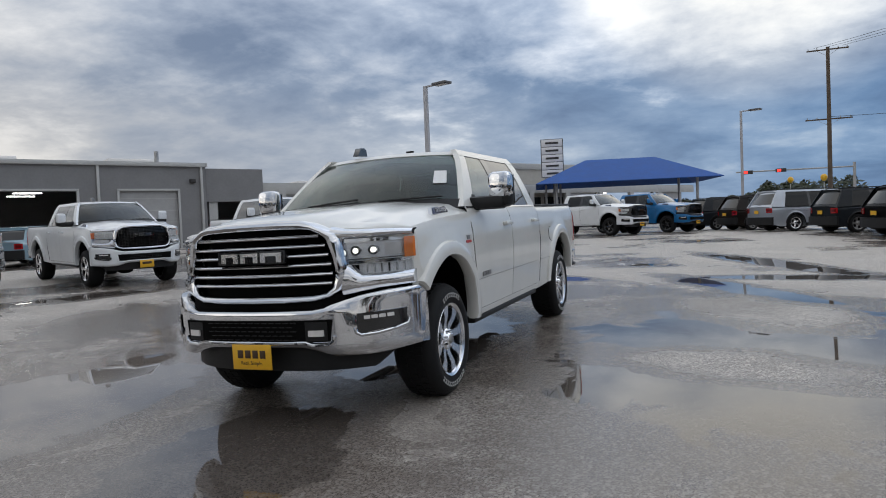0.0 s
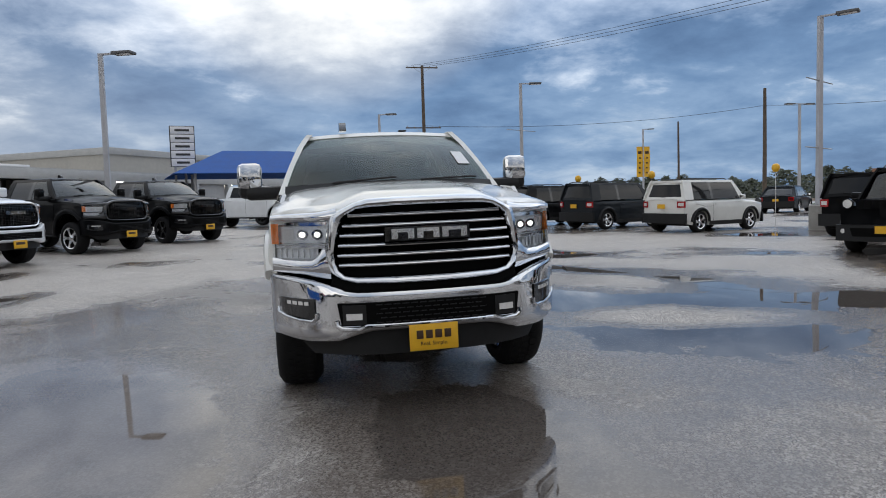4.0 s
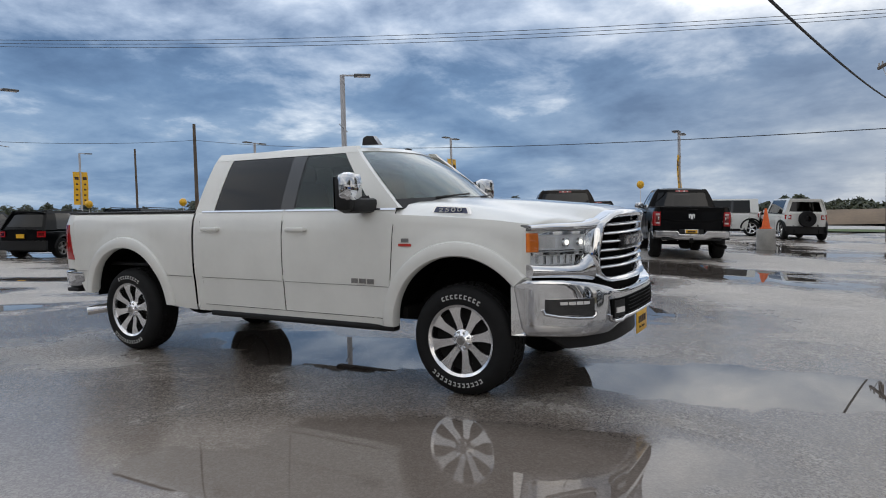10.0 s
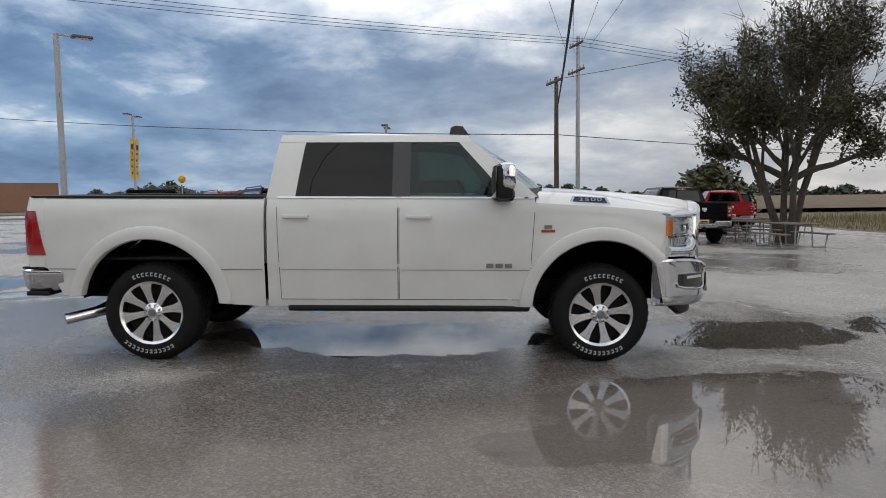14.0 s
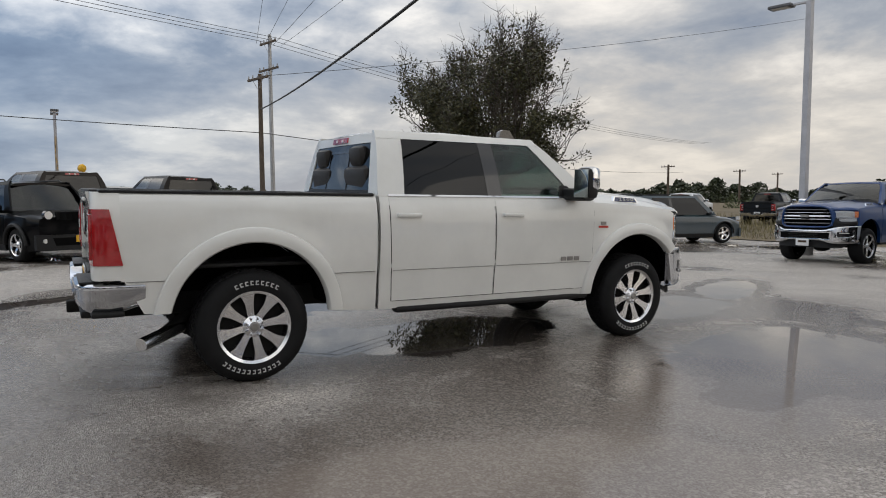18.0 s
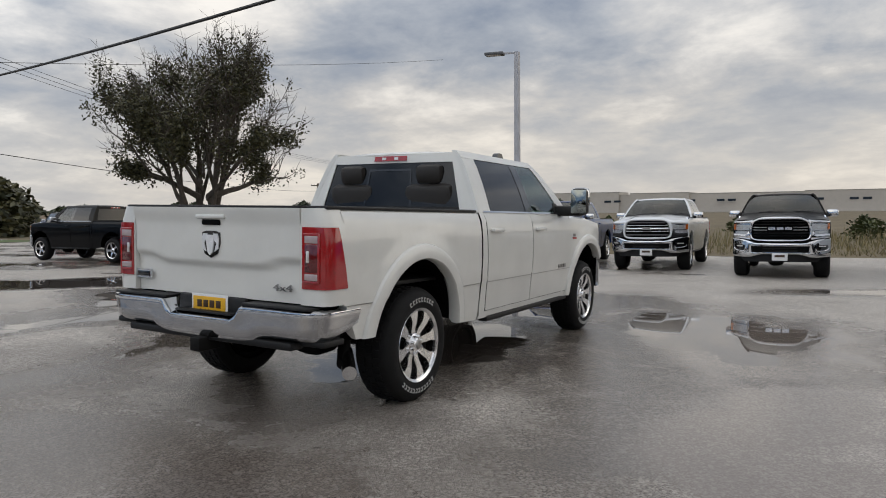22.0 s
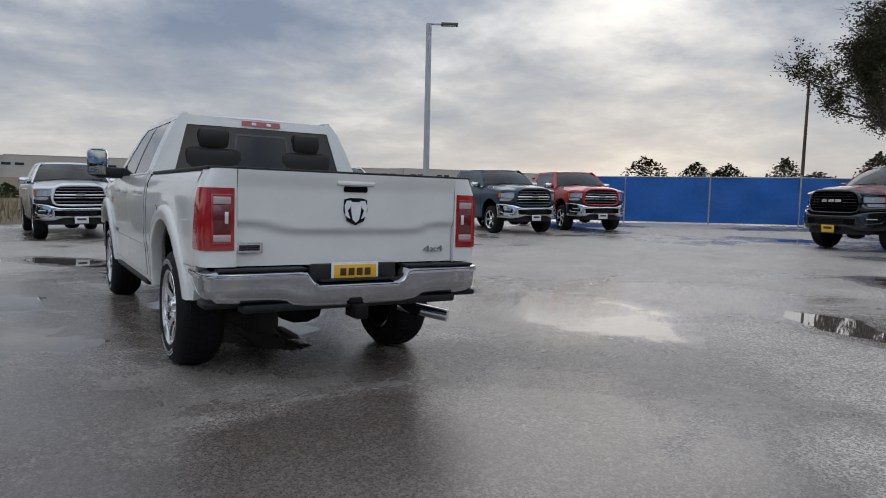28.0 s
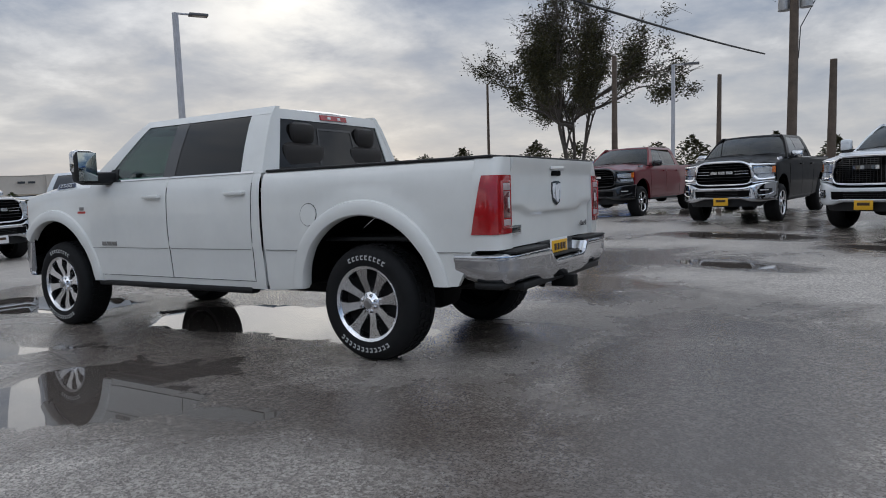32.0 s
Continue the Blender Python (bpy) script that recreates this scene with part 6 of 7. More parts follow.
# ---- lamp posts, poles and cables ----
HEADGREY = surface("dark_grey_lamp_housing", (0.10, 0.10, 0.105), 0.5, 0.0, 0.15, 4.0)
def lamp_post(x, y, height, heads=(0,), base=0.75, flags=False, banner=False, radius=0.075, label="pale grey steel lamp post on a concrete base", arm=0.45):
    z = ground_z(x, y)
    top = thing("lamp_post", label, "lamp post", pose(x, y, z), "lamp posts")
    if base:
        part("concrete_base", revolve_z([(0.0, -0.05), (0.29, -0.05), (0.29, base - 0.03), (0.26, base), (0.0, base)], 24), CONCRETE, top, "concrete pier")
        part("base_plate", box((0, 0, base + 0.012), (0.34, 0.34, 0.024), 0.005), GALV, top)
    h = height - z
    part("pole", loft([[(r * c, r * s, q) for c, s in ((1, 1), (-1, 1), (-1, -1), (1, -1))] for q, r in ((base, radius), (h, radius * 0.85))]), POLEGREY, top, smooth=0)
    for a in heads:
        t = Matrix.Rotation(radians(a), 4, "Z")
        head = part("lamp_head", moved(join(box((arm + 0.30, 0, h - 0.02), (0.62, 0.36, 0.085), 0.02)), t), HEADGREY, top)
        part("arm", moved(box((arm / 2, 0, h - 0.02), (arm, 0.07, 0.06), 0.01), t), POLEGREY, top)
        part("diffuser", moved(box((arm + 0.32, 0, h - 0.062), (0.45, 0.26, 0.012), 0.003), t), PALELENS, top)
    if flags:
        for q in flags:
            part("flag_arm", tube([(-0.95, -0.55, q), (0.95, 0.55, q)], 0.018, 6), GALV, top)
    if banner:
        q = h / 7.3
        for dx in (-0.36 * q, 0.36 * q):
            ban = part("banner", panel(lambda u, v, o=0.0, dx=dx: (dx + u, 0.04 * math.sin(2.2 * v) + o, v), [(-0.30 * q, h - 4.4 * q), (0.30 * q, h - 4.4 * q), (0.30 * q, h - 1.6 * q), (-0.30 * q, h - 1.6 * q)], 0.0, 0.01, 3, 8), YELLOW, top, "yellow cloth banner with dark print")
            part("print", join(*[box((dx, 0.04 * math.sin(2.2 * (h - q * (2.2 + 0.45 * k))) + sgn * 0.012, h - q * (2.2 + 0.45 * k)), (0.20 * q if k else 0.36 * q, 0.008, 0.14 * q if k else 0.36 * q)) for k in range(5) for sgn in (-1, 1)]), INKBROWN, ban, smooth=0)
    return top


def revolve_z(profile, n=24):
    v, f = revolve([(r, x) for r, x in profile], n, False)
    return [(y, z, x) for x, y, z in v], f


def utility_pole(x, y, height, arms=(), r=0.16, transformer=False, wood=True, turn=0.0):
    z = ground_z(x, y)
    top = thing("utility_pole", "weathered wooden utility pole with crossarms" if arms else "bare weathered wooden pole", "utility pole", pose(x, y, z, 0, 0, turn), "utility poles")
    h = height - z
    part("pole", tube([(0, 0, -0.1), (0.02, 0, h * 0.5), (0, 0, h)], r, 12, r * 0.68), WOODPOLE if wood else GALV, top)
    for q, half in arms:
        part("crossarm", box((0, 0.12, h - q), (half * 2, 0.10, 0.12), 0.012), WOODPOLE, top)
        part("brace", tube([(-half * 0.55, 0.12, h - q), (0, 0.10, h - q - 0.6)], 0.015, 5), GALV, top)
        part("brace", tube([(half * 0.55, 0.12, h - q), (0, 0.10, h - q - 0.6)], 0.015, 5), GALV, top)
        for u in (-0.92, -0.5, 0.5, 0.92):
            part("insulator", cyl((u * half, 0.12, h - q + 0.06), (u * half, 0.12, h - q + 0.22), 0.045, 0.03, 8), STEEL, top)
    if transformer:
        for dx in (-0.38, 0.38):
            part("transformer_can", join(cyl((dx, 0.18, h - 3.1), (dx, 0.18, h - 2.2), 0.24, n=20), cyl((dx, 0.18, h - 2.2), (dx, 0.18, h - 2.0), 0.06, 0.04, 8)), GALV, top, "grey transformer can")
        part("riser_cable", tube([(0.35, 0.2, h - 2.2), (0.7, 0.3, h - 2.8), (0.2, 0.2, h - 3.8), (0.17, 0.1, h - 5)], 0.02, 6), WIRE, top)
    return top


def cable(a, b, sag, r=0.014, label="thin black overhead cable"):
    a, b = Vector(a), Vector(b)
    pts = [tuple(a.lerp(b, k / 24) - Vector((0, 0, sag * 4 * (k / 24) * (1 - k / 24)))) for k in range(25)]
    return tagged(part("overhead_cable", tube(pts, r, 6), WIRE), label, "cable", "overhead cables")


lamp_post(-6.42, 15.2, 6.0, (-20,), 0.7)
lamp_post(4.1, 34.4, 6.75, (-20,), 0.7)
lamp_post(10.5, 26.7, 7.3, (-10,), 0.7, flags=(4.6,))
lamp_post(15.4, 11.8, 6.8, (-50,), 0.8, flags=(4.7, 2.6))
lamp_post(5.5, -14.8, 6.57, (12,), 0.8, radius=0.085)
lamp_post(-11.0, -15.0, 7.15, (150,), 0.8, radius=0.085)
lamp_post(33.2, 56.4, 8.2, (-20,), 0.6, banner=True)
lamp_post(39.5, 20.5, 7.3, (0, 180), 0.7, banner=True)
lamp_post(33.0, 2.9, 5.6, (0, 180), 0.7, banner=True)
lamp_post(32.2, 33.2, 7.3, (0, 180), 0.7)
lamp_post(-26.4, -2.1, 5.9, (100,), 0.6)
utility_pole(12.4, 64.8, 15.9, ((0.2, 1.7), (6.5, 1.9)), 0.22)
utility_pole(29.8, -6.4, 7.7, ((0.25, 1.0),), 0.15, turn=15)
utility_pole(36.0, -8.7, 11.2, ((0.5, 0.9), (2.1, 1.1)), 0.15, turn=15, wood=False)
utility_pole(51.1, 61.8, 13.3, (), 0.25)
utility_pole(28.5, 42.0, 7.2, (), 0.10)
utility_pole(-25.5, 2.6, 10.5, ((0.6, 1.3),), 0.2, transformer=True, turn=80)
utility_pole(-21.2, -3.1, 5.7, (), 0.13)
utility_pole(-28.8, -0.6, 5.6, (), 0.13)
utility_pole(-28.3, 3.9, 5.7, (), 0.2)
utility_pole(-44.2, -20.3, 8.6, (), 0.13)
utility_pole(62.0, -72.0, 5.6, ((0.3, 1.2),), 0.2)
utility_pole(70.0, -98.0, 5.6, ((0.3, 1.2),), 0.2)
utility_pole(78.0, -120.0, 5.6, ((0.3, 1.2),), 0.2)
for q, s in ((15.9, -1.4), (15.9, 0.0), (15.9, 1.4)):
    cable((12.4 + s * 0.8, 64.8, q), (36.0 + s * 0.4, -8.7 + s * 0.4, 10.9), 1.2)
    cable((36.0 + s * 0.4, -8.7 + s * 0.4, 10.9), (75 + s, -95, 10.2), 1.2)
cable((12.4, 64.8, 9.6), (51.1, 61.8, 11.4), 0.9, 0.02)
cable((51.1, 61.8, 11.4), (29.8, -6.4, 4.7), 0.9, 0.02)
cable((29.8, -6.4, 4.7), (75, -90, 5.2), 0.8, 0.02)
cable((29.8, -6.4, 5.9), (-25.5, 1.6, 5.8), 0.85, 0.032, "thick twisted black service cable")
for k in range(4):
    cable((36.0, -9.4 + 0.5 * k, 10.6), (-40.0, -4.0 + 4.6 * k, 10.8), 0.9, 0.010)
cable((30.0, -6.3, 7.6), (34.0, -60.0, 18.0), 0.4)


# ---- trees ----
def leaf_material(name, a, b):
    m, add, link, out = material(name)
    p = add("ShaderNodeBsdfPrincipled", Roughness=0.55)
    geo = add("ShaderNodeNewGeometry")
    link(ramp(add, link, geo.outputs["Random Per Island"], [(0.0, a), (1.0, b)]), p.inputs["Base Color"])
    link(p.outputs[0], out.inputs[0])
    return m


LEAF = leaf_material("dull_green_leaves", (0.020, 0.024, 0.008), (0.080, 0.072, 0.024))
FARLEAF = leaf_material("far_dark_foliage", (0.018, 0.026, 0.012), (0.055, 0.065, 0.028))
WEED = leaf_material("dry_weeds", (0.10, 0.09, 0.035), (0.26, 0.21, 0.10))
SHRUB = leaf_material("verge_shrub_leaves", (0.035, 0.05, 0.018), (0.11, 0.13, 0.05))
BARK = surface("grey_brown_bark", (0.075, 0.062, 0.05), 0.9, 0.0, 0.35, 5.0, 0.8, 25)


def tree(x, y, height, spread, seed, trunks=3, leafy=0.75, leaf=1.0, scatter=1.0, label="spreading half-bare tree with dull green leaves"):
    rnd = random.Random(seed)
    top = thing("tree", label, "tree", pose(x, y, ground_z(x, y)), "trees")
    limbs, tips = [], []

    def grow(p, d, length, r, depth):
        pts = [p]
        q, w = Vector(p), Vector(d).normalized()
        n = 4
        for k in range(n):
            w = (w + Vector((rnd.gauss(0, 0.13), rnd.gauss(0, 0.13), rnd.gauss(0.03, 0.09)))).normalized()
            q = q + w * (length / n)
            pts.append(q.copy())
            if depth >= 2:
                tips.append((q.copy(), depth))
        limbs.append(tube(pts, r, 8 if depth < 2 else 5, r * 0.55))
        if depth < 4:
            for k in range(3 if depth < 1 else (3 if depth < 3 else 3)):
                at = pts[-1] if k == 0 else pts[rnd.choice((2, 3))]
                ang = rnd.uniform(0, 2 * math.pi)
                lean = rnd.uniform(0.35, 0.85)
                dd = (w + Vector((math.cos(ang), math.sin(ang), rnd.uniform(-0.15, 0.35))) * lean)
                grow(at, dd, length * rnd.uniform(0.55, 0.80), r * 0.55, depth + 1)
        else:
            for k in range(3):
                dd = w + Vector((rnd.gauss(0, 0.5), rnd.gauss(0, 0.5), rnd.gauss(0.2, 0.4)))
                limbs.append(tube([pts[-1], pts[-1] + dd.normalized() * rnd.uniform(0.25, 0.6)], 0.010, 4, 0.003))
                tips.append((pts[-1] + dd.normalized() * 0.3, 5))
    for k in range(trunks):
        a = 2 * math.pi * k / trunks + rnd.uniform(-0.4, 0.4)
        out_w = spread / height * 0.55
        grow(Vector((0.28 * math.cos(a), 0.28 * math.sin(a), -0.1)), Vector((math.cos(a) * out_w, math.sin(a) * out_w, 1)), height * 0.27, 0.20, 0)
    for k in range(6):
        a = 2 * math.pi * k / 6 + rnd.uniform(-0.3, 0.3)
        grow(Vector((0.2 * math.cos(a), 0.2 * math.sin(a), height * rnd.uniform(0.12, 0.22))), Vector((math.cos(a), math.sin(a), rnd.uniform(-0.02, 0.35))), height * 0.27, 0.09, 1)
    tall = max(v[2] for g in limbs for v in g[0])
    broad = sorted(math.hypot(v[0], v[1]) for g in limbs for v in g[0])
    kz, kx = height / tall, spread / 2 / broad[int(len(broad) * 0.97)]
    limbs = [([(v[0] * kx, v[1] * kx, v[2] * kz) for v in g[0]], g[1]) for g in limbs]
    tips = [(Vector((p.x * kx, p.y * kx, p.z * kz)), d) for p, d in tips]
    # bare twigs on the outer branches
    for p, depth in tips:
        if depth >= 4 and p.z > height * 0.45 and rnd.random() < 0.55:
            for k in range(2):
                w = Vector((p.x * 0.25 + rnd.gauss(0, 0.6), p.y * 0.25 + rnd.gauss(0, 0.6), rnd.uniform(0.2, 1.3))).normalized()
                mid = p + w * rnd.uniform(0.18, 0.4) * leaf
                end = mid + (w + Vector((rnd.gauss(0, 0.4), rnd.gauss(0, 0.4), rnd.gauss(0, 0.3)))).normalized() * rnd.uniform(0.15, 0.4) * leaf
                limbs.append(tube([p, mid, end], 0.011 * leaf, 3, 0.004))
    part("trunk", join(*limbs), BARK, top, closed=False)
    verts, faces = [], []
    for p, depth in tips:
        lowness = 1 - min(1.0, max(0.0, (p.z / height - 0.45) / 0.58))
        clump = noise.noise(Vector((p.x * 0.55 / leaf + seed, p.y * 0.55 / leaf, p.z * 0.6 / leaf)))
        dens = (0.03 + 0.97 * lowness) * leafy * min(1.0, max(0.0, 0.75 + 1.9 * clump))
        dens *= min(1.0, 0.2 + math.hypot(p.x, p.y) / (spread * 0.32))
        if rnd.random() > dens + 0.02:
            continue
        for k in range(int(5 + 30 * dens)):
            c = p + Vector((rnd.gauss(0, 0.17), rnd.gauss(0, 0.17), rnd.gauss(-0.05, 0.15))) * leaf * scatter
            size = rnd.uniform(0.05, 0.105) * leaf
            u = Vector((rnd.gauss(0, 1), rnd.gauss(0, 1), rnd.gauss(-0.3, 0.6))).normalized()
            v = u.orthogonal().normalized()
            n0 = len(verts)
            verts += [c - u * size, c + v * size * 0.45, c + u * size, c - v * size * 0.45]
            faces.append([n0, n0 + 1, n0 + 2, n0 + 3])
    part("crown", (verts, faces), LEAF, top, smooth=0, closed=False)
    return top


tree(18.2, -12.9, 9.2, 7.3, 5, 4, 1.0, 0.95, 1.1)
tree(-40.0, -11.6, 16.5, 13.5, 14, 4, 1.0, 1.25, 1.25, "tall thin-leaved tree behind the blue fence")


def foliage_band(name, label, spots, mat, size, count, kind="stuff", category="trees", seed=3, flat=0.6):
    """Leaf sprays heaped into bushes; spots are (x, y, radius, height)."""
    rnd = random.Random(seed)
    verts, faces = [], []
    for x, y, r, h in spots:
        z0 = ground_z(x, y)
        for k in range(count):
            t, a = rnd.random() ** 0.5, rnd.uniform(0, 2 * math.pi)
            q = rnd.random()
            prof = math.sqrt(max(0.03, 1 - (q * 1.02) ** 2)) * (0.75 + 0.35 * noise.noise(Vector((x + 3 * math.cos(a), y + 3 * math.sin(a), q * 3))))
            c = Vector((x + r * t * prof * math.cos(a), y + r * t * prof * math.sin(a), z0 + h * q * (0.85 + 0.2 * noise.noise(Vector((x * 0.4, y * 0.4, a))))))
            u = Vector((rnd.gauss(0, 1), rnd.gauss(0, 1), rnd.gauss(0, flat))).normalized() * size * rnd.uniform(0.6, 1.4)
            v = u.orthogonal().normalized() * size * 0.5
            n0 = len(verts)
            verts += [c - u, c + v, c + u, c - v]
            faces.append([n0, n0 + 1, n0 + 2, n0 + 3])
    return tagged(part(name, (verts, faces), mat, smooth=0, closed=False), label, category, kind=kind)


rnd = random.Random(8)
spots = []
for az in np.arange(2, 104, 1.3):
    d = 190 + 40 * math.sin(az * 0.21) + rnd.uniform(-15, 15)
    h = 4.0 + 1.4 * math.sin(az * 0.33) + rnd.uniform(-0.8, 1.0) + (2.6 if 42 < az < 66 or 79 < az < 92 else 0)
    spots.append((d * math.cos(radians(az)), d * math.sin(radians(az)), rnd.uniform(5, 8), h))
foliage_band("distant_trees", "dark distant tree line along the horizon", spots, FARLEAF, 0.45, 1100)
spots = []
for az in np.arange(-72, 2, 1.4):
    d = 170 + 30 * math.sin(az * 0.3) + rnd.uniform(-15, 15)
    h = 4.2 + 1.2 * math.sin(az * 0.45) + rnd.uniform(-0.8, 1.0)
    spots.append((d * math.cos(radians(az)), d * math.sin(radians(az)), rnd.uniform(4, 7), h))
foliage_band("distant_trees", "low dark trees beyond the parking lot", spots, FARLEAF, 0.45, 800, seed=5)
foliage_band("shade_tree", "broad dark green tree across the road", [(56, -24.5, 5.0, 5.4), (58.5, -25.5, 4.0, 4.4)], LEAF, 0.35, 1800, "", "tree", 6)
spots = []
for k in range(16):
    az = -142 - 3.4 * k
    d = 60 + rnd.uniform(-6, 14)
    spots.append((d * math.cos(radians(az)), d * math.sin(radians(az)), rnd.uniform(2.4, 4.2), rnd.uniform(3.2, 5.6)))
foliage_band("distant_trees", "scattered trees behind the fenced yard", spots, LEAF, 0.17, 1500, seed=7)
spots = [(rnd.uniform(-90, 60), rnd.uniform(-75, -34), rnd.uniform(0.8, 1.6), rnd.uniform(0.9, 2.2)) for k in range(46)]
foliage_band("verge_shrubs", "green shrubs growing in the rough verge", spots, SHRUB, 0.14, 420, "stuff", "shrubs", 9)

# ---- rough verge behind the lot ----
field = []
xs = [-260 + 20 * k for k in range(27)]
ys = [-20.5, -24, -30, -45, -90, -200, -352]
verts = [(x, y + (0.6 * math.sin(x * 0.31) if y == -20.5 else 0), ground_z(x, y) + (0.004 if y == -20.5 else 0.05)) for x in xs for y in ys]
faces = [[i * 7 + j, i * 7 + j + 1, (i + 1) * 7 + j + 1, (i + 1) * 7 + j] for i in range(26) for j in range(6)]
DIRT = surface("damp_verge_soil", (0.13, 0.10, 0.055), 0.9, 0.0, 0.35, 0.4, 0.6, 8)
tagged(part("verge_ground", (verts, faces), DIRT), "rough verge of dry grass and damp soil", "verge", kind="structure")
verts, faces = [], []
rnd = random.Random(21)
for k in range(26000):
    x, y = rnd.uniform(-75, 45), -21.0 - abs(rnd.gauss(0, 9.0))
    z = ground_z(x, y)
    h = rnd.uniform(0.18, 0.55) * (0.6 + 0.8 * step(-21, -30, y))
    a, w = rnd.uniform(0, math.pi), rnd.uniform(0.012, 0.035)
    dx, dy, lx, ly = w * math.cos(a), w * math.sin(a), rnd.gauss(0, 0.12), rnd.gauss(0, 0.12)
    n0 = len(verts)
    verts += [(x - dx, y - dy, z), (x + dx, y + dy, z), (x + lx, y + ly, z + h)]
    faces.append([n0, n0 + 1, n0 + 2])
tagged(part("verge_grass", (verts, faces), WEED, smooth=0, closed=False), "tall dry yellow-green grass along the lot", "grass", kind="stuff")
GRASS = surface("mown_grass", (0.075, 0.11, 0.035), 0.9, 0.0, 0.3, 1.0, 0.8, 30)
PALE = surface("pale_concrete_road", (0.40, 0.39, 0.37), 0.6, 0.0, 0.12, 0.6)
BROWN = surface("brown_field", (0.17, 0.125, 0.085), 0.95, 0.0, 0.2, 0.3)


def strip(name, label, x0, x1, mat, lift, tilt=0.0, y0=-60, y1=160):
    ys = list(np.linspace(y0, y1, 24))
    verts = [(x + tilt * y, y, ground_z(x, y) + lift) for y in ys for x in (x0, x1)]
    faces = [[2 * i, 2 * i + 1, 2 * i + 3, 2 * i + 2] for i in range(23)]
    return tagged(part(name, (verts, faces), mat), label, "ground", kind="structure")


strip("grass_strip", "mown green grass strip beside the road", 43, 49, GRASS, 0.03)
strip("road", "pale concrete road beyond the lot", 49, 60, PALE, 0.03)
strip("field", "brown bare field beyond the road", 66, 170, BROWN, 0.05)
tagged(part("field_bank", prism([(62, 0.0), (66, 1.25), (170, 1.3), (170, 0.0)], -60, 12), BROWN), "low brown bank beyond the road", "bank", kind="structure")


# ---- buildings ----
WALL = surface("grey_ribbed_metal_wall", (0.20, 0.20, 0.205), 0.6, 0.0, 0.08, 0.8)
TRIM = surface("pale_metal_trim", (0.42, 0.42, 0.41), 0.5, 0.0, 0.08, 2.0)
SHUTTER = surface("pale_roller_shutter", (0.36, 0.36, 0.36), 0.5, 0.0, 0.08, 2.0)
BEIGE = surface("beige_tilt_up_concrete", (0.46, 0.42, 0.37), 0.8, 0.0, 0.06, 0.05)
CREAM = surface("cream_stucco", (0.42, 0.40, 0.36), 0.8, 0.0, 0.08, 0.3)
WINDOWDARK = surface("dark_window_glass", (0.02, 0.025, 0.03), 0.08, 0.0, 0.1, 1.0)
TUBELIGHT = lamp_on("shop_tube_light", (1.0, 0.95, 0.85), 6.0)


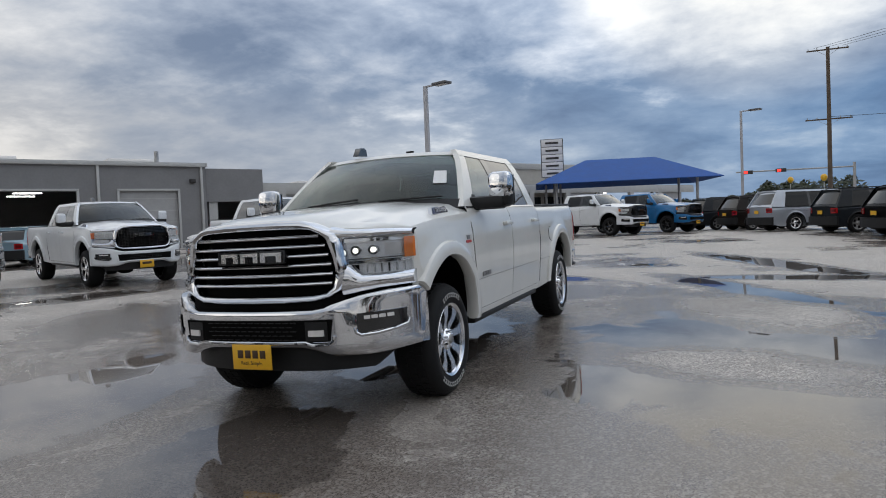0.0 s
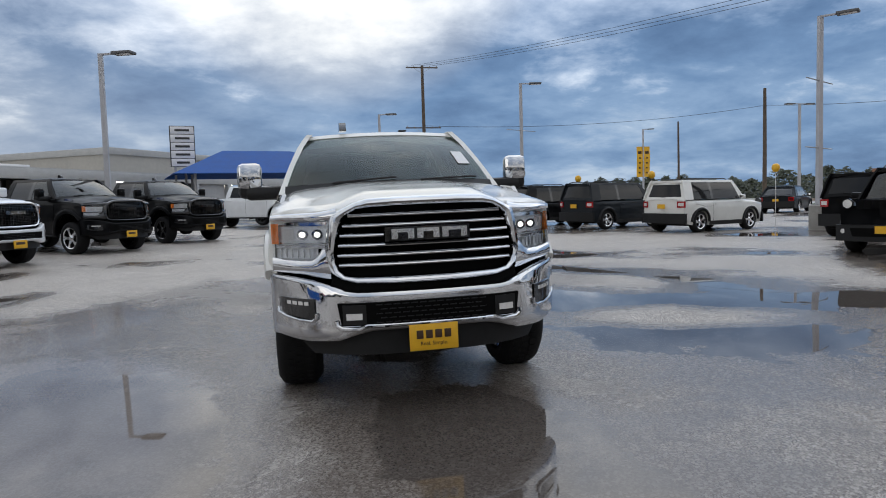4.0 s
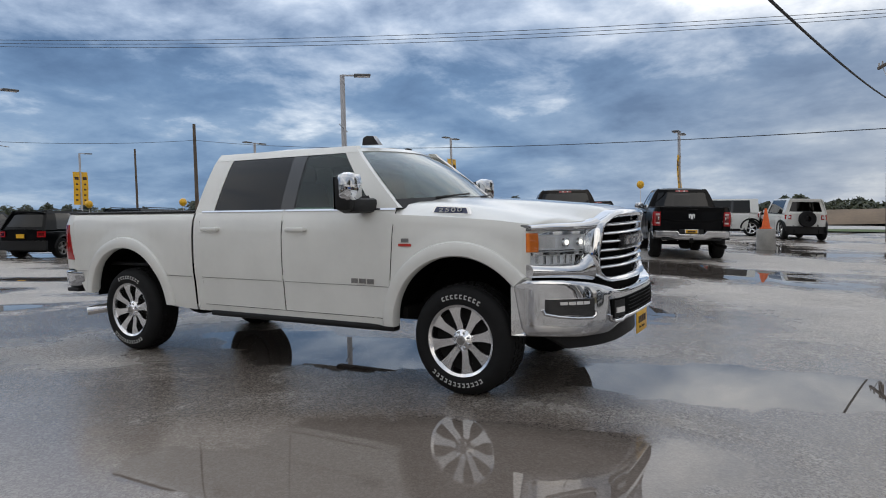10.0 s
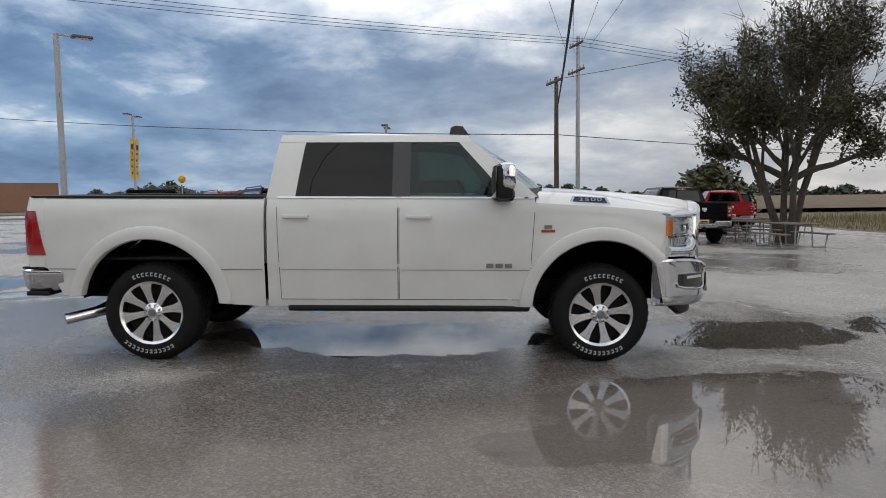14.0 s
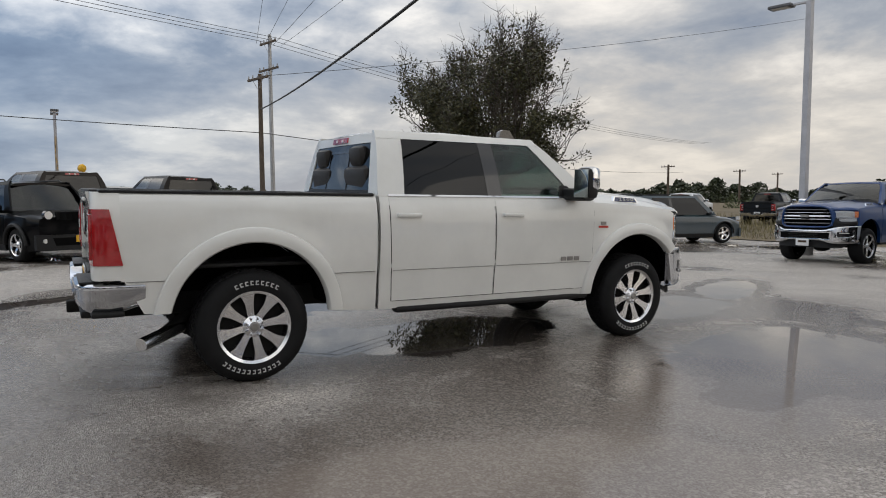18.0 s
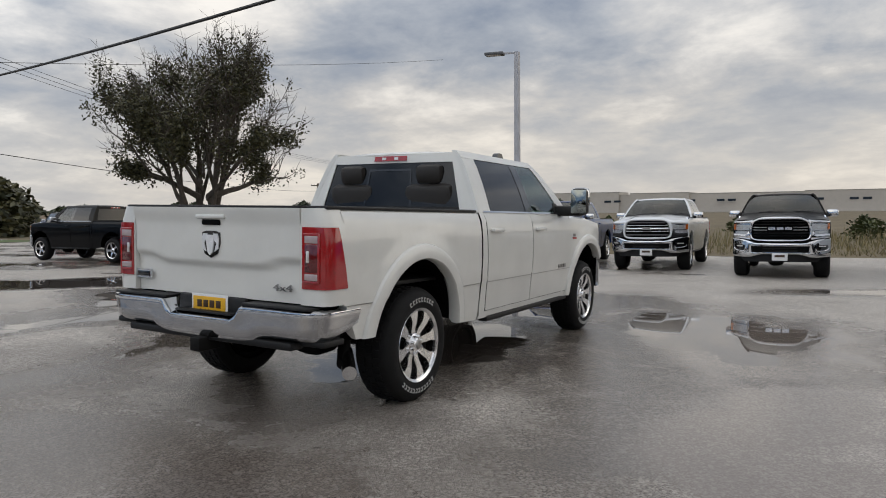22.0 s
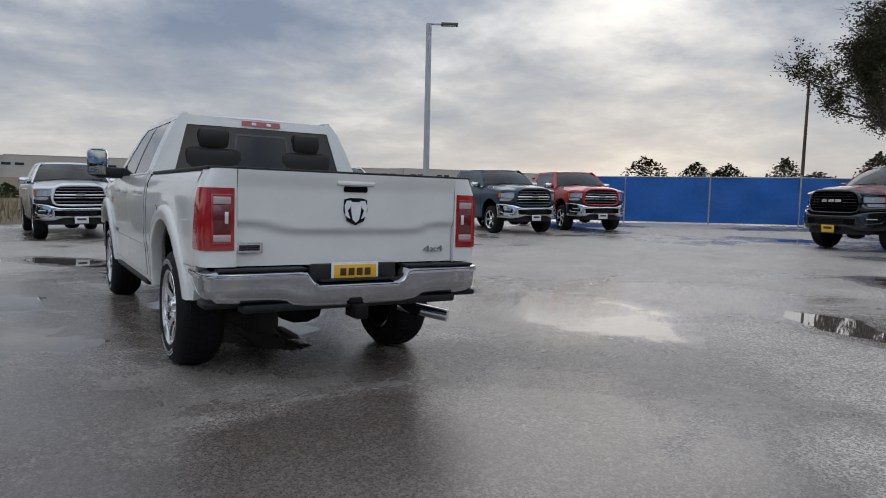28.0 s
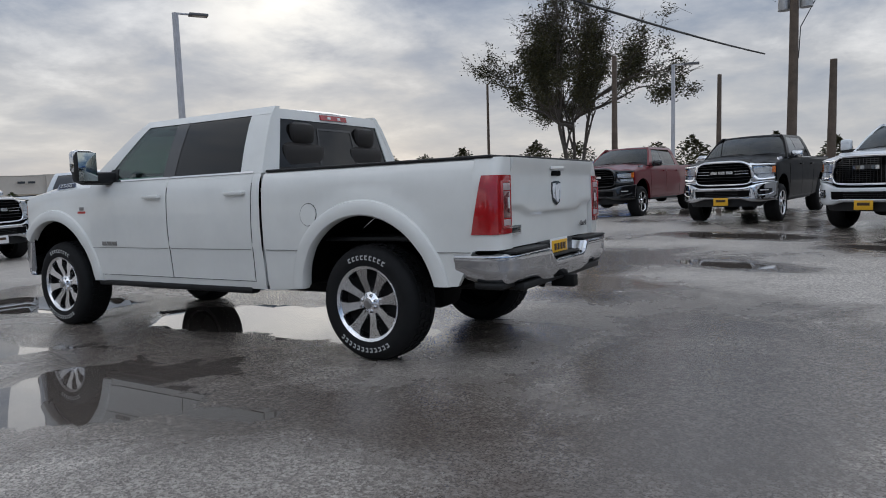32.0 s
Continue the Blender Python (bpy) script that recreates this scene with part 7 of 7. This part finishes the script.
def service_building():
    z = 0.30
    ang = math.degrees(math.atan2(11.0, 6.5))
    top = thing("service_building", "low grey metal service building with open and shut bays", "building", pose(-30.6, 13.4, z, 0, 0, ang))
    # local x runs along the wall, y into the building
    L, H, D = 12.7, 4.75, 14.0
    x0 = -5.2
    bays = [(-4.2, 3.2, "shut"), (0.25, 2.3, "shut"), (2.6, 3.6, "open"), (8.2, 3.0, "shut")]
    hb = 3.35
    edge = x0
    for bx, bw, state in bays:
        if bx > edge:
            part("wall_panel", box(((edge + bx) / 2, 0, H / 2), (bx - edge, 0.22, H)), WALL, top)
        part("lintel", box((bx + bw / 2, 0, (H + hb) / 2), (bw, 0.22, H - hb)), WALL, top)
        for q in (bx - 0.05, bx + bw + 0.05):
            part("bay_jamb", box((q, -0.14, hb / 2), (0.12, 0.08, hb + 0.1), 0.01), TRIM, top)
        part("bay_head", box((bx + bw / 2, -0.14, hb + 0.06), (bw + 0.22, 0.08, 0.12), 0.01), TRIM, top)
        if state == "shut":
            door = part("roller_shutter", box((bx + bw / 2, 0.05, hb / 2), (bw, 0.05, hb)), SHUTTER, top)
            for k in range(5):
                part("shutter_rib", box((bx + bw / 2, 0.018, 0.35 + 0.65 * k), (bw, 0.02, 0.05)), TRIM, door)
        edge = bx + bw
    part("wall_panel", box(((edge + L) / 2, 0, H / 2), (L - edge, 0.22, H)), WALL, top)
    part("end_wall", box((L, D / 2, H / 2), (0.22, D, H)), WALL, top)
    part("end_wall", box((x0, D / 2, H / 2), (0.22, D, H)), WALL, top)
    part("back_wall", box(((x0 + L) / 2, D, H / 2), (L - x0, 0.22, H)), WALL, top)
    part("roof", box(((x0 + L) / 2, D / 2, H + 0.08), (L - x0 + 0.3, D + 0.4, 0.16)), TRIM, top)
    part("gutter", box(((x0 + L) / 2, -0.20, H + 0.02), (L - x0 + 0.3, 0.16, 0.18), 0.02), TRIM, top)
    for q in (-4.8, 7.2, 12.5):
        part("downpipe", box((q, -0.19, H / 2), (0.14, 0.12, H), 0.02), TRIM, top)
    for q, w in ((-3.0, 2.6), (2.6, 3.0), (10.0, 2.8)):
        part("roof_skylight", box((q, 5.0, H + 0.55), (w, 2.0, 0.4), 0.03), PALELENS, top)
    part("vent_pipe", cyl((11.0, 3.0, H), (11.0, 3.0, H + 1.1), 0.12), GALV, top)
    for q in (4.0,):
        for r in (2.5, 5.0, 8.0):
            part("tube_light", box((q + 0.6, r, 3.55), (1.4, 0.12, 0.06)), TUBELIGHT, top)
    part("wall_lamp", box((12.0, -0.22, 3.9), (0.3, 0.22, 0.22), 0.03), CABINDARK, top)
    # lower wing
    wing = thing("service_wing", "lower grey wing with open bays and pale fascia", "building", pose(-30.6, 13.4, z, 0, 0, ang))
    W0, W1, HW = 12.9, 62.0, 3.75
    part("parapet_block", join(box((14.6, 0.4, 3.7), (3.4, 0.3, 1.9))), WALL, wing)
    part("fascia", box(((W0 + W1) / 2, 0.55, HW - 0.30), (W1 - W0, 0.3, 0.6), 0.02), TRIM, wing)
    part("roof", box(((W0 + W1) / 2, 7.0, HW + 0.05), (W1 - W0, 13.0, 0.12)), TRIM, wing)
    part("back_wall", box(((W0 + W1) / 2, 13.4, HW / 2), (W1 - W0, 0.2, HW)), WALL, wing)
    q = W0 + 0.4
    k = 0
    while q < W1 - 3:
        part("column", box((q, 0.55, HW / 2 - 0.1), (0.5, 0.32, HW - 0.3)), TRIM, wing)
        if k % 3 == 1:
            part("roller_shutter", box((q + 2.1, 0.7, 1.6), (3.7, 0.05, 3.2)), SHUTTER, wing)
        elif k % 3 == 2:
            part("tube_light", box((q + 2.0, 2.2, 3.2), (1.6, 0.12, 0.06)), TUBELIGHT, wing)
        q += 4.3
        k += 1
    for q in (22, 30, 40, 50):
        part("roof_skylight", box((q, 5.0, HW + 0.35), (3.0, 2.0, 0.35), 0.03), PALELENS, wing)


service_building()
show = thing("showroom", "cream showroom with a flat parapet behind the canopy", "building", pose(-10.5, 52.5, 0.4, 0, 0, 58))
part("wall", box((0, 6.0, 2.6), (14, 12, 5.2)), CREAM, show)
part("parapet", box((0, 6.0, 5.4), (14.3, 12.3, 0.5), 0.03), TRIM, show)
for k in range(5):
    part("window", box((-5.4 + 2.7 * k, -0.02, 1.6), (2.2, 0.08, 2.4)), WINDOWDARK, show)

sign = thing("pylon_sign", "pale grey pylon sign with five lettered panels", "sign", pose(-9.0, 45.9, 0.38, 0, 0, 12))
part("post", box((-0.55, 0, 2.2), (0.16, 0.16, 4.4)), GALV, sign)
part("post", box((0.55, 0, 2.2), (0.16, 0.16, 4.4)), GALV, sign)
part("cabinet", box((0, 0, 5.6), (1.72, 0.34, 2.95), 0.03), CABINDARK, sign)
for k in range(5):
    pane = part("sign_panel", box((0, -0.172, 4.42 + 0.585 * k), (1.60, 0.02, 0.54), 0.005), PLATEWHITE, sign)
    part("sign_stripe", box((0, -0.186, 4.42 + 0.585 * k), (1.0 if k else 0.9, 0.01, 0.16)), CABINDARK, pane)

BLUECLOTH = surface("blue_shade_cloth", (0.012, 0.075, 0.30), 0.75, 0.0, 0.12, 2.0, 0.2, 60)
can = thing("shade_canopy", "blue fabric shade canopy on steel posts", "canopy", pose(-3.6, 43.6, 0.4, 0, 0, 14))
cx, cy = 6.0, 4.2
rid = [(-2.4, 0, 5.0), (2.4, 0, 5.0)]
cor = [(-cx, -cy, 3.25), (cx, -cy, 3.25), (cx, cy, 3.25), (-cx, cy, 3.25)]
lowr = [(x, y, z - 0.04) for x, y, z in rid + cor]
part("canopy_cloth", (rid + cor + lowr, [[2, 3, 1, 0], [3, 4, 1], [4, 5, 0, 1], [5, 2, 0], [6, 7, 9, 8], [7, 10, 9], [7, 6, 11, 10], [6, 8, 11], [2, 8, 9, 3], [3, 9, 10, 4], [4, 10, 11, 5], [5, 11, 8, 2]]), BLUECLOTH, can, smooth=0)
for x, y in ((-4.6, -3.0), (4.6, -3.0), (4.6, 3.0), (-4.6, 3.0)):
    part("post", cyl((x, y, -0.1), (x, y, 3.6), 0.09), GALV, can)

ware = thing("warehouse", "long beige concrete warehouse across the field", "warehouse", pose(0, -360, -0.4))
edges = [150, 96, 90, 60, 8, -50, -58, -120, -190, -196, -260, -330]
heights = [11.0, 9.4, 10.2, 9.6, 10.0, 9.2, 9.8, 9.4, 9.4, 9.9, 9.4]
for a, b, h in zip(edges, edges[1:], heights):
    part("wall_bay", box(((a + b) / 2, -10 + (1.5 if h > 9.7 else 0), h / 2), (a - b, 20, h)), BEIGE, ware)
    part("coping", box(((a + b) / 2, -10 + (1.5 if h > 9.7 else 0), h + 0.1), (a - b, 20.3, 0.25)), CREAM, ware)
for k in range(24):
    x = 140 - 19.0 * k
    part("clerestory_window", box((x, 1.6, 6.1), (3.6, 0.3, 1.1)), WINDOWDARK, ware)
    part("clerestory_window", box((x - 5.2, 1.6, 6.1), (3.6, 0.3, 1.1)), WINDOWDARK, ware)

yard = thing("factory", "low pale plant with thin stacks on the horizon", "building", pose(-330, -250, -0.4, 0, 0, 40))
part("block", box((0, 0, 3.2), (160, 20, 6.4)), CREAM, yard)
for x, h in ((-40, 10), (-34, 9), (-14, 12), (22, 9), (30, 13), (33, 11)):
    part("stack", cyl((x, 0, 6), (x, 0, h), 0.9), STEEL, yard)
mall = thing("brick_store", "low red-brown brick store across the road", "building", pose(96, 74, 0.4, 0, 0, 130))
part("wall", box((0, 0, 2.2), (26, 12, 4.4)), surface("red_brown_brick", (0.27, 0.15, 0.10), 0.85, 0.0, 0.12, 0.6), mall)
part("parapet", box((4, 0, 4.8), (12, 12.4, 0.9)), CREAM, mall)

# ---- blue screened fence ----
SCREEN = surface("blue_fence_screen", (0.010, 0.095, 0.36), 0.55, 0.0, 0.16, 0.7, 0.3, 12)
fence = thing("screened_fence", "chain fence covered with wrinkled blue screen cloth", "fence")
line = [(-17.8, -16.2), (-24.6, -8.7), (-33.0, -5.8)]
for (ax, ay), (bx, by) in zip(line, line[1:]):
    ln = math.hypot(bx - ax, by - ay)
    n = max(2, round(ln / 3.0))
    for k in range(n):
        u0, u1 = k / n, (k + 1) / n
        def cloth(u, v, o=0.0, ax=ax, ay=ay, bx=bx, by=by, ln=ln):
            nx, ny = -(by - ay) / ln, (bx - ax) / ln
            w = 0.05 * math.sin(7 * u * ln / 3) * math.sin(3 * v) + 0.03 * noise.noise(Vector((u * ln * 1.7, v * 2.0, 0.0))) + o
            x, y = ax + (bx - ax) * u, ay + (by - ay) * u
            return (x + nx * w, y + ny * w, ground_z(x, y) + v)
        part("screen_panel", panel(cloth, [(u0 + 0.002, 0.06), (u1 - 0.002, 0.06), (u1 - 0.002, 1.92), (u0 + 0.002, 1.92)], 0.0, 0.008, 8, 8), SCREEN, fence)
        px, py = ax + (bx - ax) * u0, ay + (by - ay) * u0
        part("post", cyl((px, py, ground_z(px, py) - 0.05), (px, py, ground_z(px, py) + 2.05), 0.035), GALV, fence)
    part("top_rail", cyl((ax, ay, ground_z(ax, ay) + 1.94), (bx, by, ground_z(bx, by) + 1.94), 0.022), GALV, fence)

# ---- signals, balloons, cone, tables ----
sig = thing("traffic_signal", "mast arm with two red traffic signals over the road", "traffic signal", pose(10.0, 88.0, 0.4, 0, 0, -10))
part("mast", cyl((8, 0, 0), (8, 0, 6.2), 0.16), GALV, sig)
part("arm", cyl((8, 0, 5.7), (-5, 0, 5.9), 0.09), GALV, sig)
REDLIGHT = lamp_on("red_signal_light", (1.0, 0.04, 0.03), 2.5)
for x in (-3.6, 0.2):
    head = part("signal_head", box((x, -0.2, 5.8), (1.2, 0.3, 0.45), 0.03), CABINDARK, sig)
    part("red_light", box((x - 0.2, -0.36, 5.8), (0.45, 0.03, 0.30), 0.01), REDLIGHT, sig)
for bx, by, bz in ((11.4, 21.6, 1.95), (13.0, 18.0, 2.0), (16.0, 14.6, 2.1), (19.6, 9.6, 2.2), (6.2, 31.5, 2.4), (7.2, 27.8, 2.3), (21.5, 2.2, 2.3)):
    bal = thing("balloon", "round yellow balloon on a thin stick", "balloon", pose(bx, by, ground_z(bx, by)), "yellow balloons")
    part("globe", revolve_z([(0.001, bz - 0.17), (0.08, bz - 0.14), (0.135, bz - 0.06), (0.145, bz), (0.125, bz + 0.08), (0.07, bz + 0.135), (0.001, bz + 0.15)], 16), YELLOW, bal)
    part("stick", cyl((0, 0, 0), (0, 0, bz - 0.2), 0.012, n=6), PALELENS, bal)
CONE = surface("orange_cone_plastic", (0.75, 0.13, 0.02), 0.5, 0.0, 0.1, 8.0)
pier = thing("concrete_pier", "bare concrete pier without its lamp", "pier", pose(20.3, -2.3, ground_z(20.3, -2.3)))
part("pier_body", revolve_z([(0.0, -0.05), (0.30, -0.05), (0.30, 0.66), (0.27, 0.70), (0.0, 0.70)], 20), CONCRETE, pier)
cone = thing("traffic_cone", "faded orange traffic cone standing on the pier", "traffic cone", pose(20.3, -2.3, ground_z(20.3, -2.3) + 0.70))
part("foot", box((0, 0, 0.02), (0.36, 0.36, 0.04), 0.01), CONE, cone)
part("cone_body", revolve_z([(0.0, 0.04), (0.14, 0.04), (0.03, 0.70), (0.0, 0.70)], 18), CONE, cone)
TABLEWOOD = surface("weathered_table_planks", (0.17, 0.14, 0.115), 0.8, 0.0, 0.2, 6.0, 0.3, 40, per=0.3)


def picnic_table(x, y, turn):
    top = thing("picnic_table", "weathered picnic table with bent pipe legs under the tree", "picnic table", pose(x, y, ground_z(x, y), 0, 0, turn), "picnic tables")
    for k in range(5):
        part("top_plank", box((0, -0.30 + 0.15 * k, 0.75), (1.8, 0.14, 0.04), 0.006), TABLEWOOD, top)
    for s in (-1, 1):
        for k in (0, 1):
            part("seat_plank", box((0, s * (0.66 + 0.15 * k), 0.44), (1.8, 0.14, 0.04), 0.006), TABLEWOOD, top)
    for q in (-0.65, 0.65):
        part("pipe_leg", tube([(q, -0.80, 0.42), (q, -0.72, 0.03), (q, -0.30, 0.03), (q, -0.26, 0.72), (q, 0.26, 0.72), (q, 0.30, 0.03), (q, 0.72, 0.03), (q, 0.80, 0.42)], 0.025, 8), GALV, top)


for x, y, a in ((19.8, -12.0, 12), (17.2, -10.9, 20), (14.9, -11.4, 8), (21.6, -14.2, 15)):
    picnic_table(x, y, a)
